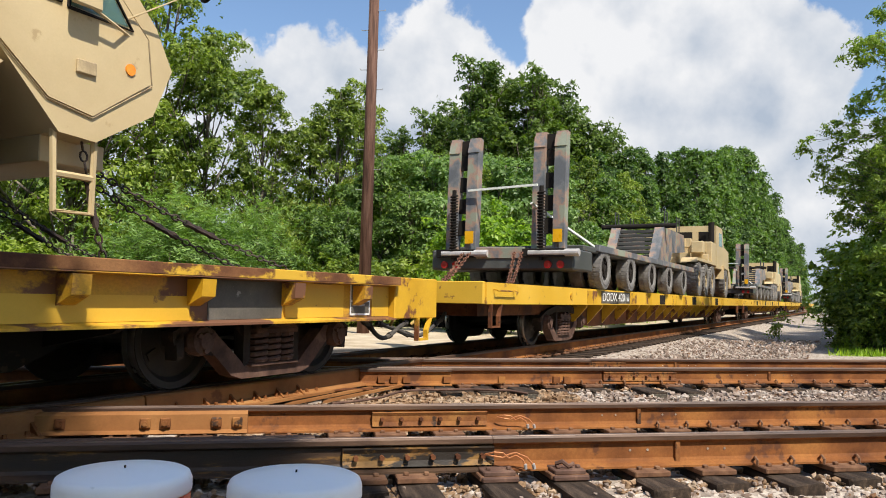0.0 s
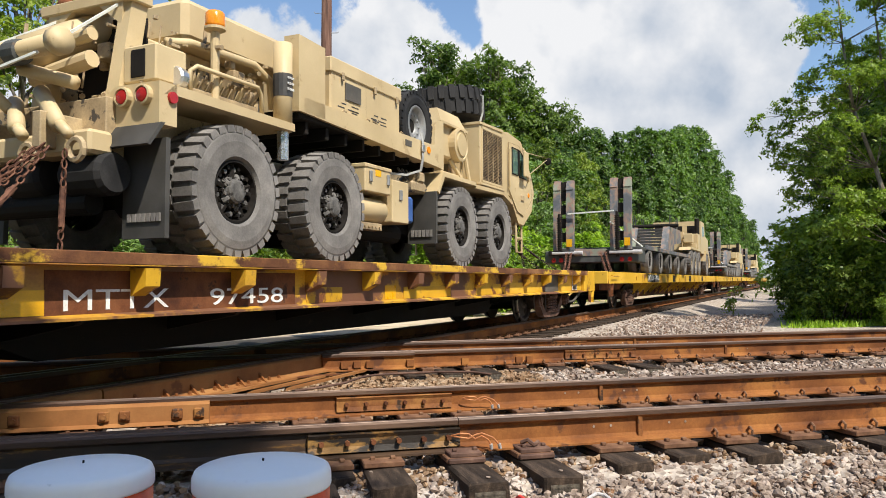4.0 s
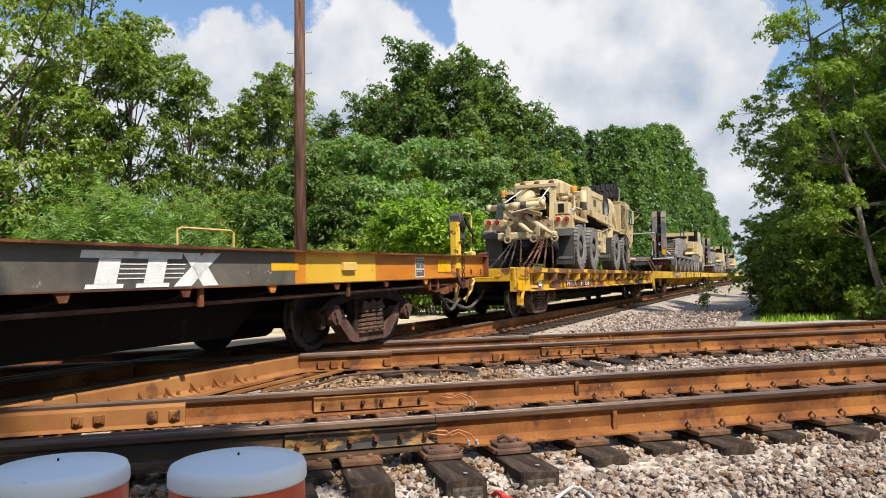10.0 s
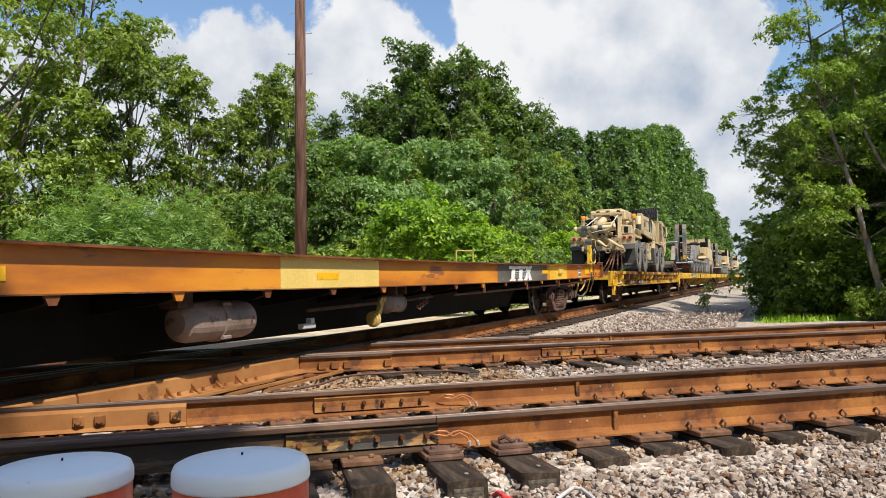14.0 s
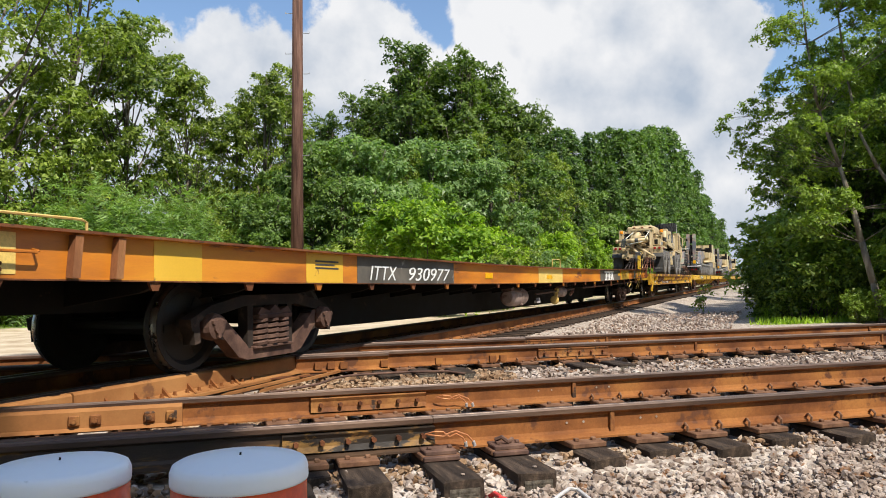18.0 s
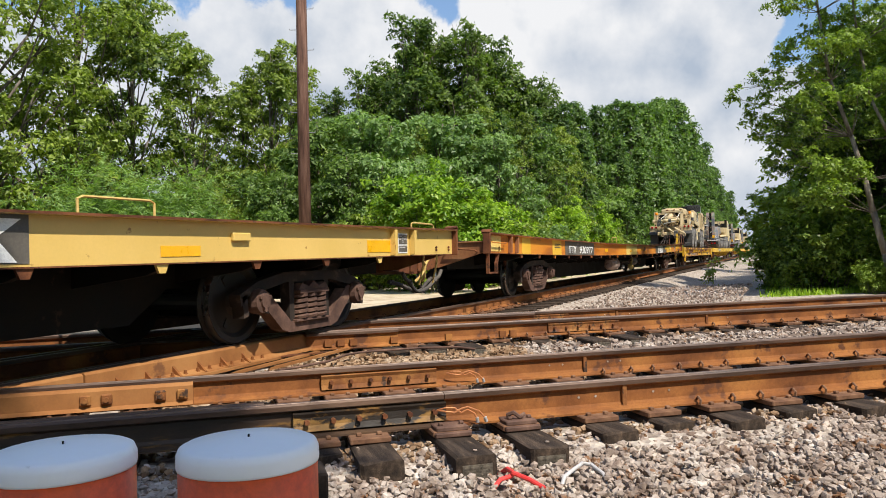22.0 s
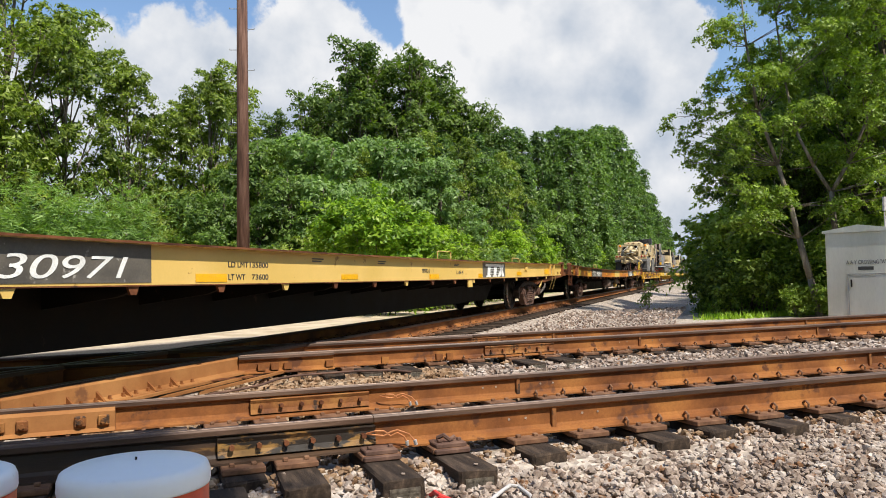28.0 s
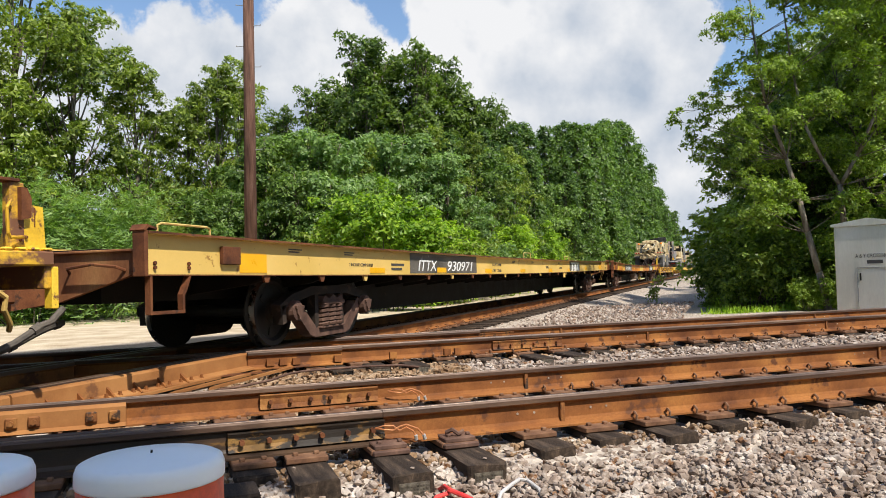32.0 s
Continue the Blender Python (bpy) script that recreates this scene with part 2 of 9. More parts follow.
M["white"] = mat("white_lettering_paint", [(0.62, 0.62, 0.60), (0.80, 0.80, 0.78)], 8.0, 0.55, 0, 0.03, 80)
M["black_letter"] = mat("black_lettering_paint", [(0.03, 0.03, 0.03), (0.06, 0.055, 0.05)], 8.0, 0.6, 0, 0.03, 80)
M["rust"] = mat("rusty_brown_steel", [(0.06, 0.022, 0.012), (0.14, 0.05, 0.021), (0.21, 0.082, 0.034)], 2.5, 0.8, 0.0, 0.25, 70, ((0.06, 0.03, 0.02), 0.25, 5.0))
# black parts; for car undersides the deep shade is put into this colour too
M["black"] = mat("grimy_shaded_black_steel", [(0.007, 0.006, 0.005), (0.020, 0.016, 0.013)], 2.5, 0.8, 0.0, 0.2, 60, ((0.045, 0.03, 0.02), 0.12, 4.0))
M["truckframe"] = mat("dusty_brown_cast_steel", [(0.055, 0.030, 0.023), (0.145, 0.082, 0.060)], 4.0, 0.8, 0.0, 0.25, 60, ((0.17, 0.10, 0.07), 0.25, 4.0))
# upper truck frame: shade below the car is put into this dark steel
M["frame_shaded"] = mat("shaded_cast_steel", [(0.016, 0.012, 0.010), (0.045, 0.032, 0.025)], 4.0, 0.85, 0.0, 0.25, 60, ((0.08, 0.052, 0.038), 0.2, 4.0))
M["wheel"] = mat("dark_wheel_steel", [(0.014, 0.012, 0.011), (0.036, 0.029, 0.024)], 5.0, 0.6, 0.2, 0.15, 60)
M["tread"] = mat("bright_worn_wheel_tread", [(0.30, 0.28, 0.26), (0.42, 0.40, 0.38)], 8.0, 0.3, 0.9, 0.05, 120)
M["railweb"] = mat("rusty_rail_steel", [(0.100, 0.034, 0.012), (0.215, 0.080, 0.024), (0.32, 0.134, 0.038)], 1.6, 0.8, 0.0, 0.2, 60, ((0.11, 0.045, 0.022), 0.3, 2.5))
M["railhead"] = mat("dark_oiled_rail_head", [(0.042, 0.022, 0.014), (0.085, 0.046, 0.029), (0.15, 0.088, 0.056)], 2.2, 0.55, 0.2, 0.12, 80, stretch=(0.4, 3, 3))
M["jointbar"] = mat("yellow_stained_joint_bar", [(0.10, 0.035, 0.014), (0.21, 0.082, 0.027), (0.30, 0.138, 0.042)], 5.0, 0.75, 0.0, 0.25, 70, ((0.05, 0.03, 0.02), 0.4, 6.0))
M["wingbar"] = mat("smooth_tan_rusted_steel", [(0.19, 0.076, 0.024), (0.27, 0.116, 0.038), (0.34, 0.162, 0.056)], 1.4, 0.75, 0.0, 0.1, 60, ((0.16, 0.07, 0.03), 0.12, 2.0), grain=0.07)
M["yellow_bright"] = mat("bright_yellow_railcar_paint", [(0.60, 0.345, 0.025), (0.69, 0.415, 0.04)], 0.9, 0.5, 0, 0.06, 50, ((0.30, 0.15, 0.03), 0.16, 5.0), grain=0.03)
M["jointbar_oily"] = mat("oil_streaked_golden_joint_bar", [(0.10, 0.048, 0.014), (0.21, 0.108, 0.028), (0.32, 0.175, 0.045)], 5.0, 0.6, 0.0, 0.25, 70, ((0.018, 0.012, 0.008), 0.72, 3.4), stretch=(1, 1, 2.2))
M["rail_oily"] = mat("black_oily_rail_steel", [(0.016, 0.010, 0.007), (0.045, 0.024, 0.013), (0.10, 0.050, 0.020)], 1.8, 0.6, 0.0, 0.2, 60, ((0.20, 0.10, 0.022), 0.22, 2.6), stretch=(0.5, 1, 2.5))
M["tank_dust"] = mat("pinkish_dusty_tank_steel", [(0.17, 0.115, 0.092), (0.33, 0.245, 0.205)], 3.0, 0.6, 0.0, 0.15, 60, ((0.10, 0.055, 0.04), 0.25, 4.0))
M["railtop"] = mat("polished_rail_head", [(0.11, 0.068, 0.048), (0.21, 0.15, 0.118)], 3.0, 0.45, 0.45, 0.04, 120, stretch=(0.3, 6, 6))
M["tie"] = mat("weathered_creosoted_timber", [(0.016, 0.011, 0.008), (0.036, 0.025, 0.018), (0.075, 0.052, 0.037)], 3.0, 0.9, 0.0, 0.6, 40, ((0.15, 0.10, 0.065), 0.12, 6.0), island=0.3, stretch=(6, 0.8, 6))
M["stone"] = mat("crushed_ballast_stone", [(0.13, 0.090, 0.068), (0.29, 0.227, 0.185), (0.455, 0.397, 0.348)], 6.0, 0.85, 0.0, 0.3, 60, ((0.20, 0.105, 0.055), 0.3, 9.0), island=0.5)
M["tan"] = mat("sand_tan_military_paint", [(0.465, 0.352, 0.190), (0.555, 0.435, 0.248)], 1.1, 0.55, 0, 0.03, 60, ((0.40, 0.29, 0.15), 0.10, 3.0), grain=0.03)
M["tan_dark"] = mat("dusty_tan_machinery", [(0.26, 0.19, 0.11), (0.46, 0.35, 0.20)], 4.0, 0.7, 0, 0.15, 50, ((0.06, 0.05, 0.04), 0.3, 6.0))
M["tyre"] = mat("dusty_grey_tyre_rubber", [(0.125, 0.117, 0.110), (0.24, 0.225, 0.21)], 2.5, 0.9, 0, 0.2, 50, ((0.26, 0.24, 0.22), 0.15, 3.0))
M["tyre_dark"] = mat("black_tyre_rubber", [(0.014, 0.014, 0.015), (0.035, 0.034, 0.034)], 3.0, 0.8, 0, 0.15, 60)
M["camo"] = mat("faded_camouflage_paint", [(0.10, 0.105, 0.115), (0.15, 0.155, 0.16), (0.30, 0.19, 0.14), (0.23, 0.25, 0.19)], 1.6, 0.7, 0, 0.05, 60, spread=(0.42, 0.6))
M["darkgreen"] = mat("dark_olive_trailer_paint", [(0.035, 0.038, 0.036), (0.075, 0.078, 0.072)], 2.0, 0.65, 0, 0.08, 60, ((0.13, 0.08, 0.05), 0.12, 5.0))
M["grey"] = mat("dull_grey_steel", [(0.20, 0.20, 0.20), (0.34, 0.34, 0.33)], 3.0, 0.5, 0.4, 0.06, 80)
M["chain"] = mat("rusty_chain_iron", [(0.07, 0.032, 0.022), (0.20, 0.095, 0.06)], 12.0, 0.8, 0.1, 0.2, 90)
M["chain_dark"] = mat("dark_oiled_chain_iron", [(0.018, 0.015, 0.014), (0.07, 0.045, 0.035)], 12.0, 0.7, 0.2, 0.2, 90)
M["blue"] = mat("faded_blue_plastic", [(0.02, 0.06, 0.22), (0.05, 0.12, 0.34)], 5.0, 0.55, 0, 0.05, 60)
M["amber"] = mat("amber_lens", [(0.75, 0.22, 0.01), (0.85, 0.30, 0.02)], 8.0, 0.2, 0, 0.0, 60)
M["redlens"] = mat("red_lens", [(0.30, 0.01, 0.01), (0.42, 0.02, 0.02)], 8.0, 0.2, 0, 0.0, 60)
M["silver"] = mat("polished_rim_metal", [(0.55, 0.55, 0.56), (0.68, 0.68, 0.69)], 5.0, 0.3, 0.85, 0.05, 80)
M["web"] = mat("pale_webbing_strap", [(0.62, 0.64, 0.58), (0.74, 0.76, 0.70)], 8.0, 0.8, 0, 0.1, 200)
M["aluminium"] = mat("bright_mill_aluminium", [(0.72, 0.71, 0.65), (0.86, 0.84, 0.78)], 1.5, 0.34, 0.75, 0.02, 30, rrange=0.06, stretch=(1, 1, 0.25), grain=0.05)
M["pole"] = mat("creosoted_pole_timber", [(0.06, 0.030, 0.021), (0.115, 0.060, 0.042), (0.17, 0.098, 0.072)], 2.0, 0.9, 0, 0.5, 30, stretch=(7, 7, 0.5))
M["cap"] = mat("white_plastic_cap", [(0.90, 0.895, 0.885), (0.94, 0.935, 0.925)], 3.0, 0.42, 0, 0.02, 60, ((0.70, 0.70, 0.68), 0.06, 14.0), grain=0.01)
M["orange"] = mat("orange_marker_plastic", [(0.72, 0.085, 0.012), (0.80, 0.12, 0.02)], 3.0, 0.4, 0, 0.03, 60)
M["bark"] = mat("grey_brown_bark", [(0.055, 0.042, 0.032), (0.13, 0.105, 0.082), (0.22, 0.195, 0.165)], 2.0, 0.95, 0, 0.5, 25, stretch=(4, 4, 0.8))
M["bark_pale"] = mat("pale_smooth_bark", [(0.09, 0.07, 0.052), (0.19, 0.155, 0.12), (0.30, 0.26, 0.21)], 2.0, 0.9, 0, 0.4, 25, stretch=(4, 4, 0.8))
M["copper"] = mat("orange_copper_bond_wire", [(0.45, 0.16, 0.06), (0.60, 0.27, 0.12)], 9.0, 0.45, 0.4, 0.05, 60)
M["red"] = mat("red_cable_sheath", [(0.62, 0.03, 0.03), (0.70, 0.06, 0.05)], 6.0, 0.4, 0, 0.03, 60)
M["plate_dark"] = mat("dusty_brown_tie_plate", [(0.075, 0.036, 0.022), (0.15, 0.075, 0.042), (0.22, 0.12, 0.07)], 5.0, 0.85, 0.0, 0.25, 70)
M["toothed"] = mat("dull_toothed_steel_plate", [(0.05, 0.040, 0.030), (0.11, 0.092, 0.07), (0.17, 0.145, 0.11)], 30.0, 0.7, 0.2, 0.2, 90)
M["cable"] = mat("pale_grey_cable_sheath", [(0.36, 0.34, 0.33), (0.48, 0.46, 0.45)], 6.0, 0.5, 0, 0.03, 60)
M["hose"] = mat("dusty_rubber_hose", [(0.03, 0.028, 0.026), (0.10, 0.085, 0.07)], 5.0, 0.7, 0, 0.1, 60)
M["ochre"] = mat("ochre_painted_pipe", [(0.45, 0.30, 0.08), (0.60, 0.42, 0.14)], 6.0, 0.55, 0, 0.1, 60)
M["leaf"] = leaf_mat("broadleaf_foliage", (0.0618, 0.1027, 0.0164), (0.2642, 0.328, 0.0529))
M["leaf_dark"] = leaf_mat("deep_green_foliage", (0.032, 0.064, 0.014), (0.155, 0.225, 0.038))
M["leaf_light"] = leaf_mat("light_feathery_foliage", (0.085, 0.15, 0.045), (0.25, 0.36, 0.12))
M["leaf_mid"] = leaf_mat("soft_green_young_foliage", (0.042, 0.082, 0.018), (0.20, 0.30, 0.066))
M["leaf_far"] = leaf_mat("cool_green_foliage", (0.034, 0.072, 0.018), (0.150, 0.240, 0.048))
M["leaf_lime"] = leaf_mat("yellow_green_foliage", (0.105, 0.20, 0.016), (0.33, 0.455, 0.040))
# yellow-green leaf, brightened so that some sunlight sits in the colour
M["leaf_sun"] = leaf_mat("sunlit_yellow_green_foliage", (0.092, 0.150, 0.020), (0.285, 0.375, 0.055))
# lighter copy of the rust for car ends, sunlight put into the colour
M["end_rust"] = mat("sunlit_orange_brown_end_rust", [(0.13, 0.05, 0.024), (0.24, 0.10, 0.042), (0.34, 0.17, 0.07)], 1.4, 0.85, 0, 0.3, 55, ((0.42, 0.24, 0.05), 0.22, 2.0), stretch=(1, 1, 0.4))
M["yellow_worn"] = mat("chipped_chrome_yellow_paint", [(0.60, 0.36, 0.02), (0.72, 0.46, 0.03), (0.78, 0.52, 0.05)], 1.6, 0.5, 0, 0.12, 45, ((0.15, 0.06, 0.03), 0.30, 9.0))
M["yellow_rusty"] = mat("rust_streaked_yellow_paint", [(0.36, 0.16, 0.03), (0.54, 0.29, 0.02), (0.66, 0.39, 0.025)], 0.9, 0.6, 0, 0.15, 45, ((0.16, 0.068, 0.034), 0.66, 1.5), stretch=(0.7, 1, 1.0))
M["stone_rusty"] = mat("rust_stained_ballast_stone", [(0.15, 0.08, 0.04), (0.30, 0.19, 0.11), (0.43, 0.33, 0.235)], 6.0, 0.85, 0.0, 0.3, 60, island=0.4)
M["flap"] = mat("dusty_black_rubber_sheet", [(0.035, 0.033, 0.030), (0.07, 0.066, 0.06)], 2.0, 0.7, 0, 0.06, 60, grain=0.06)
# backing behind the grille mesh, with the recess's shade in its brown
M["grille"] = mat("shadowed_brown_grille", [(0.075, 0.05, 0.028), (0.13, 0.09, 0.05)], 5.0, 0.7, 0, 0.1, 60)
M["hub_dust"] = mat("dusty_grey_hub_iron", [(0.07, 0.067, 0.063), (0.17, 0.16, 0.15)], 9.0, 0.75, 0.0, 0.2, 70, ((0.03, 0.028, 0.026), 0.25, 12.0))
M["rub_rail"] = mat("rusted_rub_rail_with_paint_scraps", [(0.07, 0.028, 0.016), (0.16, 0.068, 0.03), (0.25, 0.12, 0.05)], 2.2, 0.85, 0.0, 0.3, 60, ((0.60, 0.36, 0.04), 0.46, 1.6), stretch=(0.7, 1, 1))
M["strap"] = mat("grey_webbing_strap", [(0.30, 0.30, 0.28), (0.42, 0.42, 0.40)], 8.0, 0.8, 0, 0.1, 200)
M["glass"] = glass_mat("tinted_cab_glass", (0.22, 0.46, 0.50))


def ground_mat():
    m = bpy.data.materials.new("ground_soil_gravel_and_grass")
    m.use_nodes = True
    nt = m.node_tree
    L = nt.links.new
    b = nt.nodes["Principled BSDF"]
    tc = nt.nodes.new("ShaderNodeTexCoord")
    vo = node(nt, "ShaderNodeTexVoronoi", Scale=22.0)
    L(tc.outputs["Object"], vo.inputs["Vector"])
    r1 = nt.nodes.new("ShaderNodeValToRGB")
    e = r1.color_ramp.elements
    e[0].position, e[0].color = 0.0, (0.20, 0.155, 0.12, 1)
    e[1].position, e[1].color = 1.0, (0.50, 0.43, 0.36, 1)
    sp = nt.nodes.new("ShaderNodeSeparateColor")
    L(vo.outputs["Color"], sp.inputs[0])
    L(sp.outputs[0], r1.inputs["Fac"])
    # dirt and grass by a colour attribute painted per vertex from the plan
    at = nt.nodes.new("ShaderNodeAttribute")
    at.attribute_name = "cover"
    sc = nt.nodes.new("ShaderNodeSeparateColor")
    L(at.outputs["Color"], sc.inputs[0])
    n1 = node(nt, "ShaderNodeTexNoise", Scale=1.3, Detail=7.0, Roughness=0.65)
    L(tc.outputs["Object"], n1.inputs["Vector"])
    dirt = nt.nodes.new("ShaderNodeValToRGB")
    e = dirt.color_ramp.elements
    e[0].position, e[0].color = 0.32, (0.33, 0.245, 0.15, 1)
    e[1].position, e[1].color = 0.66, (0.60, 0.50, 0.36, 1)
    L(n1.outputs["Fac"], dirt.inputs["Fac"])
    gr = nt.nodes.new("ShaderNodeValToRGB")
    e = gr.color_ramp.elements
    e[0].position, e[0].color = 0.35, (0.11, 0.15, 0.03, 1)
    e[1].position, e[1].color = 0.68, (0.25, 0.30, 0.08, 1)
    L(n1.outputs["Fac"], gr.inputs["Fac"])
    m1 = nt.nodes.new("ShaderNodeMix")
    m1.data_type = "RGBA"
    L(sc.outputs[0], m1.inputs[0])
    L(r1.outputs["Color"], m1.inputs[6])
    L(dirt.outputs["Color"], m1.inputs[7])
    # ragged border between grass and gravel
    ad = nt.nodes.new("ShaderNodeMath")
    ad.operation = "MULTIPLY_ADD"
    ad.inputs[1].default_value = 0.9
    L(n1.outputs["Fac"], ad.inputs[0])
    L(sc.outputs[1], ad.inputs[2])
    st = nt.nodes.new("ShaderNodeMapRange")
    st.interpolation_type = "SMOOTHSTEP"
    st.inputs["From Min"].default_value, st.inputs["From Max"].default_value = 0.8, 1.05
    L(ad.outputs[0], st.inputs["Value"])
    m2 = nt.nodes.new("ShaderNodeMix")
    m2.data_type = "RGBA"
    L(st.outputs["Result"], m2.inputs[0])
    L(m1.outputs[2], m2.inputs[6])
    L(gr.outputs["Color"], m2.inputs[7])
    # train shade between and beside the crossing rails, put into the ground colour
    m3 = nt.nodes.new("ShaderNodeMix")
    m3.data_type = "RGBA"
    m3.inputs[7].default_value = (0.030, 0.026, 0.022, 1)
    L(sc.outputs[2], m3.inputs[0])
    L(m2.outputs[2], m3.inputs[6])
    L(m3.outputs[2], b.inputs["Base Color"])
    b.inputs["Roughness"].default_value = 0.95
    bp = node(nt, "ShaderNodeBump", Strength=0.6, Distance=0.03)
    L(vo.outputs["Distance"], bp.inputs["Height"])
    L(bp.outputs["Normal"], b.inputs["Normal"])
    return m

# ---- mesh helpers ----
def mesh_of(bm, name, material, smooth=False):
    me = bpy.data.meshes.new(name)
    bmesh.ops.recalc_face_normals(bm, faces=bm.faces[:])
    bm.to_mesh(me)
    bm.free()
    me.materials.append(M[material])
    if smooth:
        for p in me.polygons:
            p.use_smooth = True
    return me


def part(name, bm, material, parent, label="", smooth=False):
    ob = new(name, mesh_of(bm, name, material, smooth))
    ob.parent = parent
    if label:
        tagged(ob, label)
    return ob


def thing(name, label, category, group="", kind=""):
    return tagged(new(name), label, category, group, kind)


def solid(name, bm, material, label, category, group="", kind="", smooth=False):
    return tagged(new(name, mesh_of(bm, name, material, smooth)), label, category, group, kind)


def box(bm, x0, x1, y0, y1, z0, z1, bevel=0.0, m=None):
    vs = [bm.verts.new((x, y, z)) for x in (x0, x1) for y in (y0, y1) for z in (z0, z1)]
    fs = [bm.faces.new([vs[i] for i in q]) for q in ((0, 1, 3, 2), (4, 6, 7, 5), (0, 4, 5, 1), (2, 3, 7, 6), (0, 2, 6, 4), (1, 5, 7, 3))]
    if bevel:
        es = list({e for f in fs for e in f.edges})
        r = bmesh.ops.bevel(bm, geom=es, offset=bevel, segments=1, affect="EDGES", profile=0.5)
        vs = list({v for f in r["faces"] for v in f.verts} | {v for v in vs if v.is_valid})
    if m is not None:
        for v in vs:
            v.co = m @ v.co
    return vs


def prism(bm, pts, a, b, axis="y"):
    """A solid of the outline pts drawn from a to b along an axis; pts are (x, z) for y, (y, z) for x, (x, y) for z."""
    def at(p, d):
        return {"y": (p[0], d, p[1]), "x": (d, p[0], p[1]), "z": (p[0], p[1], d)}[axis]
    lo = [bm.verts.new(at(p, a)) for p in pts]
    hi = [bm.verts.new(at(p, b)) for p in pts]
    n = len(pts)
    bm.faces.new(lo)
    bm.faces.new(hi[::-1])
    for i in range(n):
        bm.faces.new((lo[i], lo[(i + 1) % n], hi[(i + 1) % n], hi[i]))
    return lo + hi


def rod(bm, p, q, r, seg=8, r2=None):
    """A round bar from p to q."""
    p, q = Vector(p), Vector(q)
    d = q - p
    rot = d.to_track_quat("Z", "Y").to_matrix().to_4x4()
    m = Matrix.Translation((p + q) / 2) @ rot
    bmesh.ops.create_cone(bm, cap_ends=True, segments=seg, radius1=r, radius2=r if r2 is None else r2, depth=d.length, matrix=m)


def pipe(bm, pts, r, seg=6):
    """A bent bar through pts."""
    pts = [Vector(p) for p in pts]
    rings = []
    for i, p in enumerate(pts):
        d = (pts[min(i + 1, len(pts) - 1)] - pts[max(i - 1, 0)]).normalized()
        a = d.orthogonal().normalized() if not rings else (last - d * last.dot(d)).normalized()
        last = a
        b = d.cross(a)
        rings.append([bm.verts.new(p + r * (math.cos(2 * math.pi * k / seg) * a + math.sin(2 * math.pi * k / seg) * b)) for k in range(seg)])
    for u, v in zip(rings, rings[1:]):
        for k in range(seg):
            bm.faces.new((u[k], u[(k + 1) % seg], v[(k + 1) % seg], v[k]))
    bm.faces.new(rings[0][::-1])
    bm.faces.new(rings[-1])


def sag(p, q, drop, n=10):
    p, q = Vector(p), Vector(q)
    return [p.lerp(q, i / n) - Vector((0, 0, drop * 4 * (i / n) * (1 - i / n))) for i in range(n + 1)]


def lathe(bm, prof, seg=24, axis="y", centre=(0, 0, 0), close=False, caps=True):
    """A turned shape: prof is (radius, along)."""
    c = Vector(centre)
    rings = []
    for r, a in prof:
        ring = []
        for k in range(seg):
            t = 2 * math.pi * k / seg
            u, v = r * math.cos(t), r * math.sin(t)
            ring.append(bm.verts.new(c + Vector({"y": (u, a, v), "z": (u, v, a), "x": (a, u, v)}[axis])))
        rings.append(ring)
    if close:
        rings.append(rings[0])
    for u, v in zip(rings, rings[1:]):
        for k in range(seg):
            bm.faces.new((u[k], u[(k + 1) % seg], v[(k + 1) % seg], v[k]))
    if not close and caps:
        for ring in (rings[0], rings[-1]):
            if prof[0][0] > 1e-4:
                bm.faces.new(ring)


def text_part(name, body, size, x, y, z, material, parent, shear=0.0, width=None, label=""):
    """Lettering that faces the side y-, standing in the plane y, with its lower left corner at x, z."""
    cu = bpy.data.curves.new(name, "FONT")
    cu.body, cu.size, cu.shear, cu.extrude = body, size, shear, 0.002
    ob = bpy.data.objects.new(name, cu)
    scene.collection.objects.link(ob)
    dg = bpy.context.evaluated_depsgraph_get()
    me = bpy.data.meshes.new_from_object(ob.evaluated_get(dg))
    bpy.data.objects.remove(ob)
    xs = [v.co.x for v in me.vertices]
    k = width / (max(xs) - min(xs)) if width else 1.0
    for v in me.vertices:
        v.co = (x + (v.co.x - min(xs)) * k, y - v.co.z, z + v.co.y)
    me.materials.clear()
    me.materials.append(M[material])
    o = new(name, me)
    o.parent = parent
    if label:
        tagged(o, label)
    return o


def instance(me, name, parent, loc, rz=0.0, label=""):
    o = new(name, me)
    o.parent = parent
    o.location = loc
    o.rotation_euler = (0, 0, rz)
    if label:
        tagged(o, label)
    return o


def cloud_mesh(name, verts, faces, material, smooth=False):
    me = bpy.data.meshes.new(name)
    me.from_pydata(verts, [], faces)
    me.materials.append(M[material])
    if smooth:
        me.polygons.foreach_set("use_smooth", [True] * len(me.polygons))
    return me

# ---- plan ----
# main line: four rails along x; the crossing line runs from the near left to the far right
MAIN = (0.0, 1.43, 4.655, 6.085)
TOP = 0.20                        # rail head
TH = radians(38.8)
U = Vector((math.sin(TH), math.cos(TH), 0))
N = Vector((-math.cos(TH), math.sin(TH), 0))
PIV = Vector((-1.864, 4.678, 0))
TURN = 90 - 38.8
LINE = Matrix.Translation(PIV) @ pose(0, 0, 0, 0, 0, TURN)


def line_at(s, q=0.0, z=0.0):
    return PIV + U * s + N * q + Vector((0, 0, z))


def lerp(a, b, t):
    return a + (b - a) * t


def ss(a, b, x):
    t = min(1, max(0, (x - a) / (b - a)))
    return t * t * (3 - 2 * t)


